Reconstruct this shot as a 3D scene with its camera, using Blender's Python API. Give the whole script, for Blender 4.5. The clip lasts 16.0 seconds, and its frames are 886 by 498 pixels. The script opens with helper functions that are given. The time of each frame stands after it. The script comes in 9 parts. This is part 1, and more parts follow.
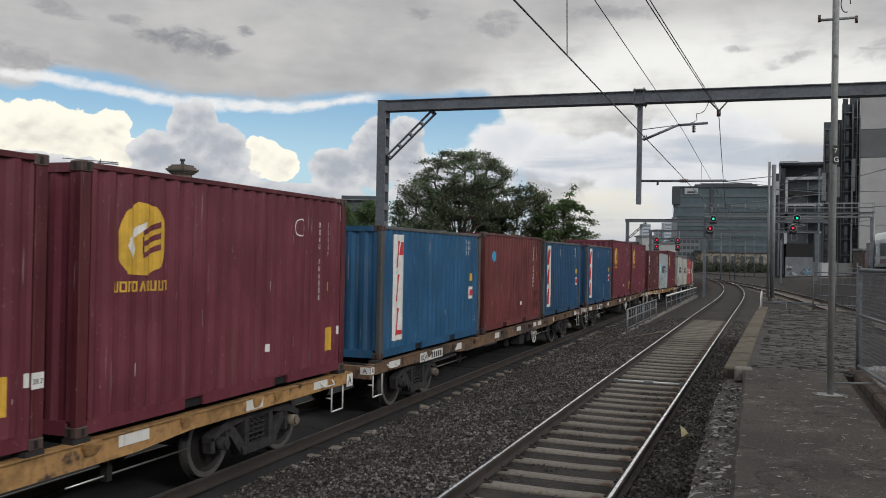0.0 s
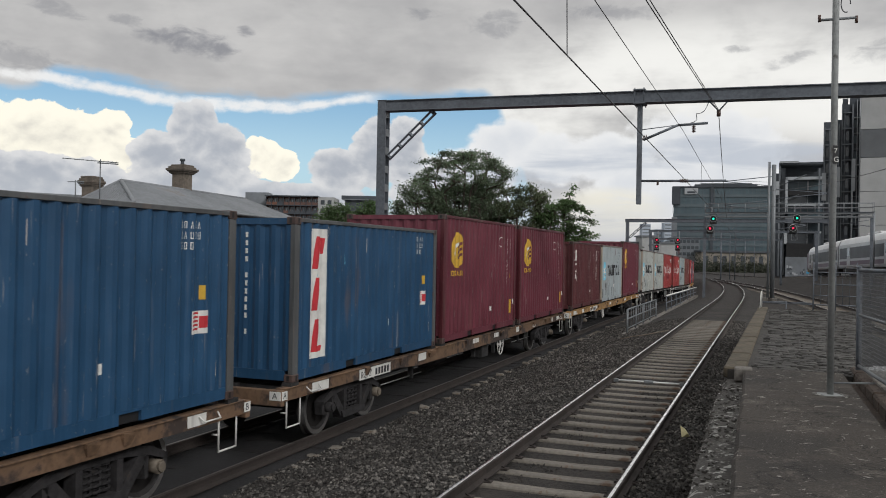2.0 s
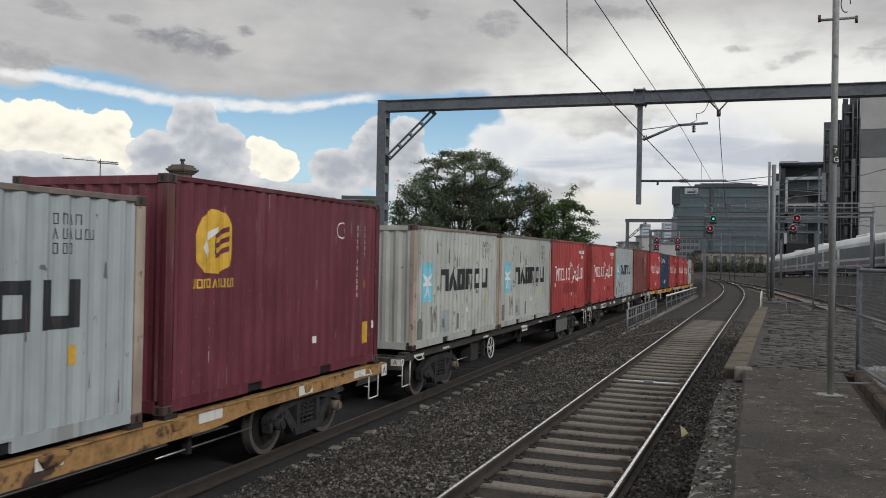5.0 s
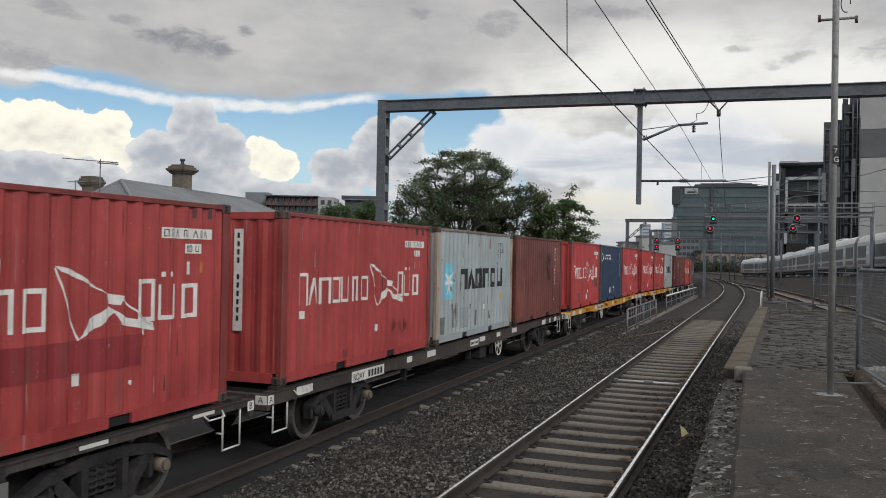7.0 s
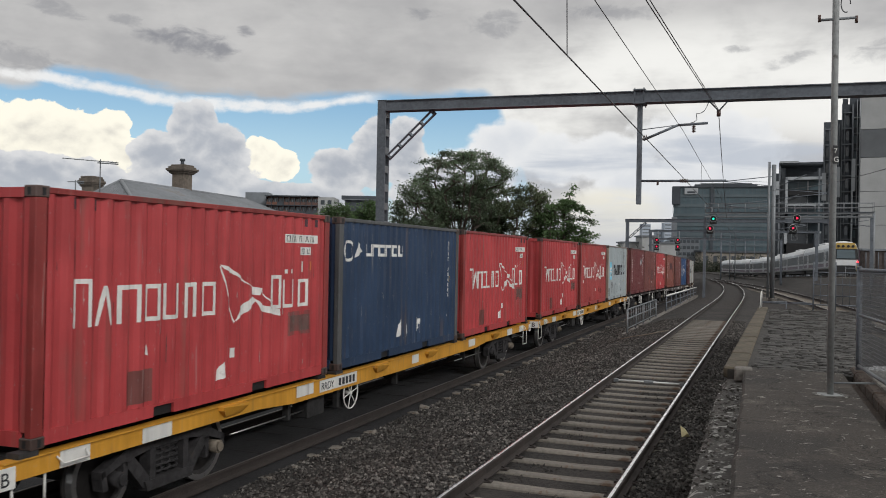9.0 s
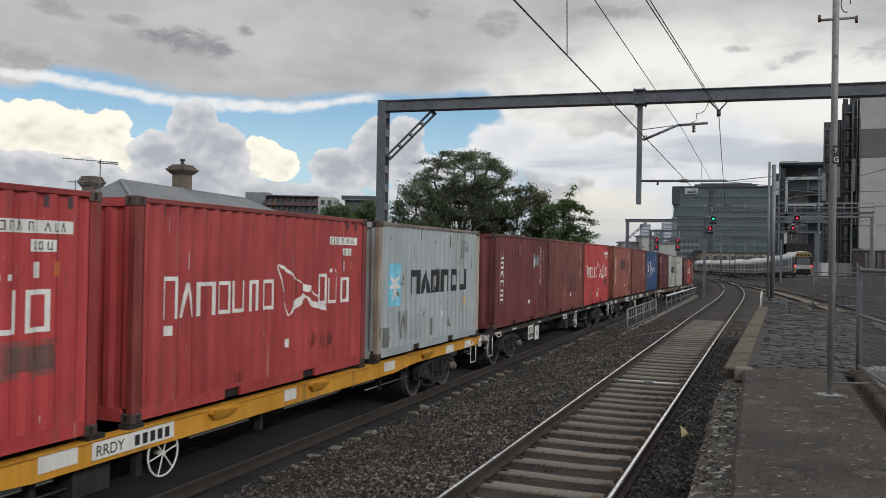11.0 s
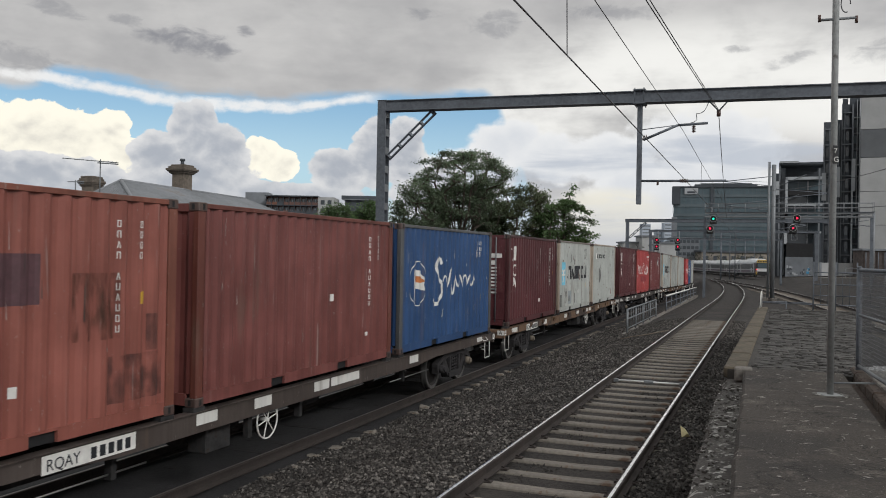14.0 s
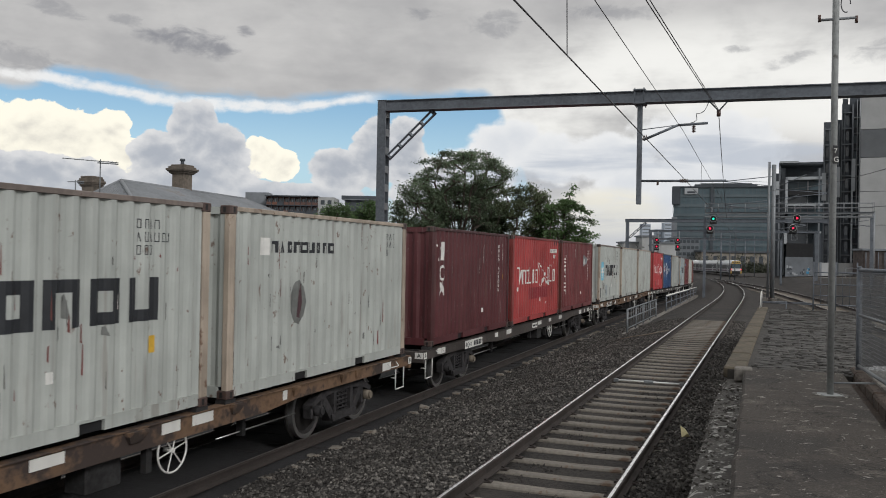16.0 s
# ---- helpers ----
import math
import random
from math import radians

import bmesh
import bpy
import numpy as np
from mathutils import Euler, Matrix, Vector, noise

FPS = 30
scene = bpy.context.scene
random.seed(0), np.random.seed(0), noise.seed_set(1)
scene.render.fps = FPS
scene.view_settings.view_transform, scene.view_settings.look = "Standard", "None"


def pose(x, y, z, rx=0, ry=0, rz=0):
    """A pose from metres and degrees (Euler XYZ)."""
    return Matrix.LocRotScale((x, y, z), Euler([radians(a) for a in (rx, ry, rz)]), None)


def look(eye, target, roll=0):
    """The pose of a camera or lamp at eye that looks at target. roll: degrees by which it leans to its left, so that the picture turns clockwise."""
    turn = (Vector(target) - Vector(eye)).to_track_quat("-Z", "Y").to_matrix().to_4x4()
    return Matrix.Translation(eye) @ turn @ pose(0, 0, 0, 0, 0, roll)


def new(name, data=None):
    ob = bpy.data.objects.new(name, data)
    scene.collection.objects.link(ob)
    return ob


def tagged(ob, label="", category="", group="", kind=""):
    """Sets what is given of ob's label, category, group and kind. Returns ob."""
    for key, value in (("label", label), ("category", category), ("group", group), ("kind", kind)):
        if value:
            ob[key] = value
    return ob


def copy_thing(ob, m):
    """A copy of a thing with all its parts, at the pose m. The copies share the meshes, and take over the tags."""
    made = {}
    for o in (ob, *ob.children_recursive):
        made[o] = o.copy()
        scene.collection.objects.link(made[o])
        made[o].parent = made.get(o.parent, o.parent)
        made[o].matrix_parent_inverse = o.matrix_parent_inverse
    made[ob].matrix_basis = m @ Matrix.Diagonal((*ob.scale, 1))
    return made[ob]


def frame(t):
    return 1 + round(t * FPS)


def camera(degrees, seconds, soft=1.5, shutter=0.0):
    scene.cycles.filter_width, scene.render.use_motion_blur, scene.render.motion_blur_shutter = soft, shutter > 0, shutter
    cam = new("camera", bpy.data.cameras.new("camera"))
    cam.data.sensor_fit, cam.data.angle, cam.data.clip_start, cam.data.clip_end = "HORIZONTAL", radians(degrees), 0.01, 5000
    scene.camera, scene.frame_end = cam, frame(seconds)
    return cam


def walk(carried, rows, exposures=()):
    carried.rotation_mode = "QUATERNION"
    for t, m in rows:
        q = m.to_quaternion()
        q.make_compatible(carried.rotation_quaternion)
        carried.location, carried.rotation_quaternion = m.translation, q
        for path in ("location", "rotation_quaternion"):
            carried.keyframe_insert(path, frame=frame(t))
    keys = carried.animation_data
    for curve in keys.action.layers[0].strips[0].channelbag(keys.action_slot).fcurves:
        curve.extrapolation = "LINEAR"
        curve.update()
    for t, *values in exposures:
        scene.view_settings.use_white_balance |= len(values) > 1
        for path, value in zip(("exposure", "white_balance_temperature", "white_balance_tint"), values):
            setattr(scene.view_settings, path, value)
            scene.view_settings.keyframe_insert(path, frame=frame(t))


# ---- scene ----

# ---- camera: fixed on the platform end, z = 0 is the freight rail's top ----
EYE = Vector((0.0, 0.0, 3.05))
cam = camera(54.93, 16.0, soft=0.95, shutter=0.05)
AIM = EYE + Vector((0.0, math.cos(radians(0.40)), math.sin(radians(0.40))))
walk(cam, [(0.0, look(EYE, AIM, 1.06)), (16.0, look(EYE, AIM, 1.06))], [(0.0, 0.0, 6230, 10), (16.0, 0.0, 6230, 10)])

PSI = radians(20.33)                       # heading of the lines, clockwise from +y
U2 = Vector((math.sin(PSI), math.cos(PSI), 0.0))
N2 = Vector((math.cos(PSI), -math.sin(PSI), 0.0))


def SL(s, l, z=0.0):
    """A point s metres along the lines and l metres to their right."""
    return U2 * s + N2 * l + Vector((0, 0, z))


LINE = Matrix.Rotation(math.pi / 2 - PSI, 4, "Z")   # local x along the lines, local y to their left

# ---- sky, sun ----
world = bpy.data.worlds.new("sky")
scene.world = world
world.use_nodes = True
WN, WL = world.node_tree.nodes, world.node_tree.links
WN.clear()


class Nodes:
    """Short hand for node arithmetic in one tree."""
    def __init__(self, tree):
        self.n, self.l = tree.nodes, tree.links

    def put(self, sock, v):
        if isinstance(v, bpy.types.NodeSocket):
            self.l.new(v, sock)
        elif v is not None:
            sock.default_value = v

    def math(self, op, a, b=None, c=None, clamp=False):
        nd = self.n.new("ShaderNodeMath")
        nd.operation, nd.use_clamp = op, clamp
        for sock, v in zip(nd.inputs, (a, b, c)):
            self.put(sock, v)
        return nd.outputs[0]

    def ramp(self, v, a, b, lo=0.0, hi=1.0):
        nd = self.n.new("ShaderNodeMapRange")
        nd.interpolation_type = "SMOOTHSTEP"
        for i, x in enumerate((v, a, b, lo, hi)):
            self.put(nd.inputs[i], x)
        return nd.outputs[0]

    def mix(self, f, a, b, mode="MIX"):
        nd = self.n.new("ShaderNodeMix")
        nd.data_type, nd.blend_type = "RGBA", mode
        self.put(nd.inputs[0], f)
        for sock, v in ((nd.inputs[6], a), (nd.inputs[7], b)):
            self.put(sock, (*v, 1.0) if isinstance(v, tuple) and len(v) == 3 else v)
        return nd.outputs[2]

    def noise(self, vec, scale, detail=4.0, rough=0.5, distort=0.0, kind="FBM"):
        nd = self.n.new("ShaderNodeTexNoise")
        nd.noise_type = kind
        self.put(nd.inputs["Vector"], vec)
        for k, v in (("Scale", scale), ("Detail", detail), ("Roughness", rough), ("Distortion", distort)):
            nd.inputs[k].default_value = v
        return nd.outputs["Fac"]

    def vec(self, x, y, z):
        nd = self.n.new("ShaderNodeCombineXYZ")
        for sock, v in zip(nd.inputs, (x, y, z)):
            self.put(sock, v)
        return nd.outputs[0]

    def split(self, v):
        nd = self.n.new("ShaderNodeSeparateXYZ")
        self.l.new(v, nd.inputs[0])
        return nd.outputs

    def scale(self, v, xyz):
        nd = self.n.new("ShaderNodeVectorMath")
        nd.operation = "MULTIPLY"
        self.put(nd.inputs[0], v)
        nd.inputs[1].default_value = xyz
        return nd.outputs[0]


def build_sky():
    k = Nodes(world.node_tree)
    co = WN.new("ShaderNodeTexCoord").outputs["Generated"]
    x, y, z = k.split(co)
    az = k.math("DEGREES", k.math("ARCTAN2", x, y))
    el = k.math("DEGREES", k.math("ARCSINE", z))

    def grid(ka, ke, da=0.0, de=0.0, w=0.0):
        return k.vec(k.math("MULTIPLY", k.math("ADD", az, da), ka), k.math("MULTIPLY", k.math("ADD", el, de), ke), w)

    def cells(vec, scale):
        nd = WN.new("ShaderNodeTexVoronoi")
        nd.feature = "SMOOTH_F1"
        k.put(nd.inputs["Vector"], vec)
        nd.inputs["Scale"].default_value, nd.inputs["Smoothness"].default_value = scale, 0.35
        return nd.outputs["Distance"]

    def about(v, amount, mean=0.5):
        return k.math("MULTIPLY", k.math("SUBTRACT", v, mean), amount)

    def total(*items):
        out = items[0]
        for it in items[1:]:
            out = k.math("ADD", out, it)
        return out

    big = k.noise(grid(0.1, 0.2), 0.9, 5.0, 0.55)
    mid = k.noise(grid(0.1, 0.2), 2.3, 7.0, 0.58, 0.4)
    band = k.noise(grid(0.07, 0.55, w=3.0), 1.5, 6.0, 0.55, 0.5)
    fine = k.noise(grid(0.1, 0.14, w=0.7), 9.0, 6.0, 0.6, 0.2)

    def lumps(da=0.0, de=0.0):
        """Billows: round heads at two sizes, roughened by noise."""
        v = grid(0.1, 0.125, da, de, 0.7)
        return total(about(cells(v, 4.5), -0.50, 0.40), about(cells(v, 12.0), -0.36, 0.40), about(k.noise(v, 3.0, 9.0, 0.60, 0.1), 1.9), about(k.noise(v, 9.0, 6.0, 0.6, 0.2), 0.6))

    lump = lumps()
    relief = k.math("SUBTRACT", lump, lumps(-0.12, 0.42))

    def blob(a, e, ra, re, tilt=0.0):
        """1 at the middle of an ellipse of sky (degrees), 0 at its rim, negative beyond."""
        da, de = k.math("SUBTRACT", az, a), k.math("SUBTRACT", el, e)
        if tilt:
            c, s = math.cos(radians(tilt)), math.sin(radians(tilt))
            da, de = (k.math("ADD", k.math("MULTIPLY", da, c), k.math("MULTIPLY", de, s)),
                      k.math("SUBTRACT", k.math("MULTIPLY", de, c), k.math("MULTIPLY", da, s)))
        d = k.math("ADD", k.math("POWER", k.math("ABSOLUTE", k.math("DIVIDE", da, ra)), 2.0),
                   k.math("POWER", k.math("ABSOLUTE", k.math("DIVIDE", de, re)), 2.0))
        return k.math("SUBTRACT", 1.0, d)

    def most(items):
        out = items[0]
        for it in items[1:]:
            out = k.math("MAXIMUM", out, it)
        return out

    # high grey layer: smooth, with a few darker shreds
    tone = total(k.math("MULTIPLY", big, 0.75), k.math("MULTIPLY", mid, 0.30), k.math("MULTIPLY", band, 0.15))
    layer = k.mix(k.ramp(tone, 0.38, 0.84), (0.440, 0.427, 0.415), (0.66, 0.635, 0.60))
    layer = k.mix(k.ramp(el, 18.0, 34.0, 0.0, 0.75), layer, (0.80, 0.79, 0.77))
    glow = most([blob(16, 11.4, 12, 3.4), blob(25, 10.5, 7, 3.0), blob(7, 9.5, 6, 3.0)])
    layer = k.mix(k.math("MULTIPLY", k.ramp(glow, -1.1, 0.9), k.ramp(tone, 0.34, 0.66)), layer, (0.97, 0.94, 0.87))
    dark = most([blob(-16.4, 13.1, 2.4, 0.85, -6), blob(-18.7, 13.4, 1.4, 0.55), blob(-15.2, 12.85, 1.3, 0.7), blob(-13.3, 14.1, 0.55, 0.35)])
    faint = most([blob(3.3, 15.3, 1.9, 0.9), blob(21.7, 12.3, 1.5, 0.40, 14), blob(18.9, 13.2, 1.0, 0.25), blob(27.0, 12.5, 1.6, 0.6, 12), blob(-24.7, 14.4, 1.9, 0.45, -8), blob(-20.7, 14.1, 1.1, 0.35),
                  blob(-27.2, 11.1, 3.6, 0.95, -4), blob(-1.5, 15.8, 1.4, 0.4), blob(11, 15.8, 3.4, 0.5)])
    rags = k.noise(grid(0.1, 0.2, w=5.0), 6.0, 8.0, 0.62, 0.6)
    shred = total(about(rags, 4.2), about(fine, 1.6), about(band, 1.0))
    layer = k.mix(k.ramp(total(dark, shred), -0.5, 1.5, 0.0, 0.80), layer, (0.25, 0.25, 0.27))
    layer = k.mix(k.ramp(total(faint, shred), -0.3, 1.2, 0.0, 0.50), layer, (0.27, 0.27, 0.285))
    # the layer ends over a blue gap; its edge dips and rises along the view
    sky = WN.new("ShaderNodeTexSky")
    sky.sky_type, sky.sun_disc = "NISHITA", False
    sky.sun_elevation, sky.sun_rotation = radians(SUN_EL), radians(SUN_AZ)
    blue = k.mix(1.0, sky.outputs[0], (0.115, 0.120, 0.105), "MULTIPLY")
    blue = k.mix(k.ramp(el, 5.5, 11.0), k.mix(0.6, blue, (0.47, 0.68, 0.86)), k.mix(0.6, blue, (0.215, 0.43, 0.70)))
    rim = total(k.ramp(az, -26.6, -24.2, 9.9, 11.25), k.ramp(az, -22.5, -17.0, 0.0, -0.95), k.ramp(az, -12.0, -4.0, 0.0, 0.75))
    rim = k.math("SUBTRACT", rim, k.ramp(az, 2.5, 10.0, 0.0, 16.0))
    rag0 = total(about(mid, 0.9), about(band, 1.3), about(fine, 0.5))
    gapm = k.ramp(k.math("ADD", k.math("SUBTRACT", rim, el), rag0), -0.15, 0.75)
    col = k.mix(k.math("MULTIPLY", gapm, k.ramp(az, -60.0, -40.0)), layer, blue)
    # long bright streak across the blue
    line = total(k.ramp(az, -25.5, -17.0, 10.25, 9.48), k.ramp(az, -11.0, -4.0, 0.0, 0.95))
    off = k.math("ABSOLUTE", k.math("SUBTRACT", el, k.math("ADD", line, about(mid, 0.7))))
    thick = k.math("MULTIPLY", total(0.17, about(lump, 0.20, -0.6), about(fine, 0.45)), k.ramp(az, -5.0, -12.0, 0.7, 1.0))
    sm = k.math("MULTIPLY", k.ramp(k.math("SUBTRACT", thick, off), -0.24, 0.20), k.ramp(az, -3.5, -6.0))
    col = k.mix(k.math("MULTIPLY", sm, k.ramp(fine, 0.2, 0.6, 0.55, 0.95)), col, (0.93, 0.91, 0.87))

    # heaped clouds, from the far to the near; the relief comes from the billows' slope towards the light
    def heap(col, blobs, lit, shade, soft=0.12, body=(0.0, 1.0), rag=1.0, depth=0.8):
        f = k.math("ADD", most(blobs), k.math("MULTIPLY", lump, rag))
        inner = k.ramp(k.math("SUBTRACT", k.math("MULTIPLY", f, 0.8), k.math("MULTIPLY", relief, depth)), body[0], body[1])
        return k.mix(k.ramp(f, 0.0, soft), col, k.mix(inner, lit, shade))

    col = heap(col, [blob(9.0, 6.5, 8.0, 2.2), blob(4.0, 7.4, 3.2, 2.0), blob(17, 7.5, 6, 2.4), blob(16, 4.8, 9, 2.8), blob(1.5, 5.0, 4.5, 2.6)], (0.94, 0.92, 0.88), (0.66, 0.68, 0.71), 0.5, (-0.2, 1.6), 0.9, 0.5)
    col = heap(col, [blob(-26.5, 6.4, 4.4, 2.9), blob(-23.3, 6.6, 2.6, 2.1), blob(-21.6, 7.2, 1.6, 1.7), blob(-20.6, 5.8, 1.7, 1.5), blob(-12.2, 6.2, 1.6, 1.45), blob(-10.9, 5.6, 1.3, 1.2)], (1.10, 1.03, 0.85), (0.72, 0.68, 0.60), 0.10, (0.25, 1.5), 0.85, 1.2)
    col = heap(col, [blob(-16.6, 7.2, 1.9, 2.5), blob(-18.4, 6.1, 2.2, 1.8), blob(-14.8, 6.1, 2.2, 2.2), blob(-16.5, 4.6, 4.5, 2.4), blob(-4.6, 6.6, 2.0, 2.4), blob(-7.0, 5.4, 2.4, 1.6), blob(-2.7, 6.6, 1.7, 2.6), blob(-10.5, 3.6, 6.0, 1.2), blob(-26.0, 4.3, 6.5, 1.7), blob(-1.0, 4.2, 3.0, 2.0)],
               (0.82, 0.80, 0.77), (0.455, 0.475, 0.51), 0.16, (-0.2, 0.95), 0.8, 1.0)
    # blue-grey bars and a pale warm strip low ahead
    bars = most([blob(9.5, 6.3, 4.2, 0.9), blob(13.5, 6.5, 4.0, 0.9), blob(5.0, 5.2, 5.0, 0.7), blob(17.0, 7.3, 3.0, 0.8), blob(22, 6.5, 5, 0.8)])
    col = k.mix(k.ramp(total(bars, about(band, 4.5), about(mid, 1.2)), -0.2, 1.4, 0.0, 0.75), col, (0.52, 0.555, 0.61))
    low = k.math("MULTIPLY", k.ramp(blob(11.0, 3.0, 4.5, 1.9), 0.0, 0.9), k.ramp(band, 0.36, 0.58))
    col = k.mix(k.math("MULTIPLY", low, 0.85), col, (0.99, 0.90, 0.68))
    col = k.mix(k.ramp(el, 5.2, 2.6, 0.0, 0.60), col, k.mix(k.ramp(az, -6.0, 4.0), (0.53, 0.55, 0.575), (0.68, 0.69, 0.70)))
    # below the horizon: dull ground tone
    col = k.mix(k.ramp(el, -4.0, -0.5), (0.10, 0.10, 0.095), col)
    bg = WN.new("ShaderNodeBackground")
    WL.new(col, bg.inputs[0])
    bg.inputs[1].default_value = 0.95
    out = WN.new("ShaderNodeOutputWorld")
    WL.new(bg.outputs[0], out.inputs[0])


SUN_EL, SUN_AZ = 31.0, 142.0
build_sky()
sun = new("sun", bpy.data.lights.new("sun", "SUN"))
sun.data.energy, sun.data.angle, sun.data.color = 1.32, radians(12), (1.0, 0.965, 0.92)
_sd = Vector((math.sin(radians(SUN_AZ)) * math.cos(radians(SUN_EL)), math.cos(radians(SUN_AZ)) * math.cos(radians(SUN_EL)), math.sin(radians(SUN_EL))))
sun.matrix_world = look(_sd * 50, (0, 0, 0))

# ---- materials ----
def material(name, rgb, rough=0.7, metal=0.0, var=0.25, grain=40.0, blotch=3.0, bump=0.15, stain=None, stain_amount=0.0, stretch=(1, 1, 1), spec=0.5, per="object", island=False, coat=0.0):
    """A surface with grain and blotches at two scales; stain: a second colour in ragged patches."""
    m = bpy.data.materials.new(name)
    m.use_nodes = True
    k = Nodes(m.node_tree)
    bsdf = m.node_tree.nodes["Principled BSDF"]
    tc = m.node_tree.nodes.new("ShaderNodeTexCoord")
    co = tc.outputs["Object"]
    co = k.scale(co, stretch)
    info = m.node_tree.nodes.new("ShaderNodeObjectInfo")
    fine, wide = k.noise(co, grain, 5.0, 0.6), k.noise(co, blotch, 4.0, 0.55)
    f = k.math("ADD", k.math("MULTIPLY", fine, 0.5), k.math("MULTIPLY", wide, 0.5))
    lo = tuple(max(0.0, c * (1 - var * 1.6)) for c in rgb)
    hi = tuple(min(1.0, c * (1 + var * 1.6)) for c in rgb)
    col = k.mix(k.ramp(f, 0.28, 0.72), lo, hi)
    rnd = info.outputs["Random"]
    if island:
        rnd = m.node_tree.nodes.new("ShaderNodeNewGeometry").outputs["Random Per Island"]
    col = k.mix(1.0, col, k.mix(rnd, (1 - var * 0.5,) * 3, (1 + var * 0.5,) * 3), "MULTIPLY")
    if stain:
        edge = 0.66 - 0.26 * stain_amount
        patch = k.ramp(k.math("ADD", k.math("MULTIPLY", wide, 0.7), k.math("MULTIPLY", fine, 0.3)), edge, edge + 0.09)
        col = k.mix(patch, col, stain)
        k.put(bsdf.inputs["Roughness"], k.math("ADD", rough, k.math("MULTIPLY", patch, 0.25), clamp=True))
    else:
        k.put(bsdf.inputs["Roughness"], k.math("ADD", rough - 0.08, k.math("MULTIPLY", fine, 0.16), clamp=True))
    k.put(bsdf.inputs["Base Color"], col)
    bsdf.inputs["Metallic"].default_value = metal
    bsdf.inputs["Specular IOR Level"].default_value = spec
    if bump:
        b = m.node_tree.nodes.new("ShaderNodeBump")
        b.inputs["Strength"].default_value, b.inputs["Distance"].default_value = bump, 0.02
        k.put(b.inputs["Height"], fine)
        k.put(bsdf.inputs["Normal"], b.outputs[0])
    return m


def gravel(name, dark, light, scale, island=False):
    """Crushed stone: every stone has its own tone, with dirt over some patches."""
    m = bpy.data.materials.new(name)
    m.use_nodes = True
    k = Nodes(m.node_tree)
    bsdf = m.node_tree.nodes["Principled BSDF"]
    co = m.node_tree.nodes.new("ShaderNodeTexCoord").outputs["Object"]
    patch, fine = k.noise(co, 0.6, 4.0, 0.6), k.noise(co, 60.0, 3.0, 0.6)
    b = m.node_tree.nodes.new("ShaderNodeBump")
    b.inputs["Strength"].default_value, b.inputs["Distance"].default_value = 0.9, 0.02
    if island:
        rnd = m.node_tree.nodes.new("ShaderNodeNewGeometry").outputs["Random Per Island"]
        k.put(b.inputs["Height"], fine)
    else:
        v = m.node_tree.nodes.new("ShaderNodeTexVoronoi")
        k.put(v.inputs["Vector"], co)
        v.inputs["Scale"].default_value = scale
        rnd = k.split(v.outputs["Color"])[0]
        k.put(b.inputs["Height"], k.math("MULTIPLY", v.outputs["Distance"], -1.5))
    tone = k.math("MULTIPLY", k.math("POWER", rnd, 2.6), k.ramp(patch, 0.30, 0.66, 0.45, 1.0))
    col = k.mix(k.math("ADD", tone, k.math("MULTIPLY", k.math("SUBTRACT", fine, 0.5), 0.2), clamp=True), dark, light)
    col = k.mix(k.ramp(k.noise(co, 1.7, 4.0, 0.6), 0.55, 0.70, 0.0, 0.5), col, tuple(c * f for c, f in zip(dark, (1.25, 0.98, 0.80))))
    k.put(bsdf.inputs["Base Color"], col)
    bsdf.inputs["Roughness"].default_value = 0.93
    k.put(bsdf.inputs["Normal"], b.outputs[0])
    return m


def worn(name, rgb, dark, smear, chip, chips=0.0):
    """Old trodden surface: wide dark stains, pale scuffed smears, pale chips and thin cracks."""
    m = bpy.data.materials.new(name)
    m.use_nodes = True
    k = Nodes(m.node_tree)
    bsdf = m.node_tree.nodes["Principled BSDF"]
    co = m.node_tree.nodes.new("ShaderNodeTexCoord").outputs["Object"]
    wide, mid, fine = k.noise(co, 0.55, 5.0, 0.6, 0.4), k.noise(co, 2.6, 6.0, 0.62, 0.3), k.noise(co, 34.0, 5.0, 0.7)
    col = k.mix(k.ramp(fine, 0.30, 0.72), tuple(c * 0.62 for c in rgb), tuple(c * 1.45 for c in rgb))
    col = k.mix(k.ramp(wide, 0.50, 0.62, 0.0, 0.75), col, dark)
    sm = k.math("MULTIPLY", k.ramp(mid, 0.53, 0.66), k.ramp(fine, 0.36, 0.60))
    col = k.mix(k.math("MULTIPLY", sm, 0.8), col, smear)
    fl = k.math("MULTIPLY", k.ramp(k.noise(co, 11.0, 3.0, 0.6, 0.6), 0.655 - chips, 0.685 - chips), k.ramp(mid, 0.40, 0.50))
    grit = k.ramp(k.noise(co, 60.0, 2.0, 0.5), 0.66, 0.72)
    col = k.mix(k.math("MAXIMUM", fl, k.math("MULTIPLY", grit, 0.55)), col, chip)
    crack = k.ramp(k.math("ABSOLUTE", k.math("SUBTRACT", k.noise(co, 0.8, 6.0, 0.55, 0.5), 0.5)), 0.0, 0.006, 1.0, 0.0)
    col = k.mix(k.math("MULTIPLY", crack, 0.8), col, tuple(c * 0.4 for c in dark))
    k.put(bsdf.inputs["Base Color"], col)
    k.put(bsdf.inputs["Roughness"], 0.93)
    b = m.node_tree.nodes.new("ShaderNodeBump")
    b.inputs["Strength"].default_value, b.inputs["Distance"].default_value = 0.6, 0.015
    k.put(b.inputs["Height"], k.math("SUBTRACT", k.math("ADD", fine, k.math("MULTIPLY", fl, 0.5)), crack))
    k.put(bsdf.inputs["Normal"], b.outputs[0])
    return m


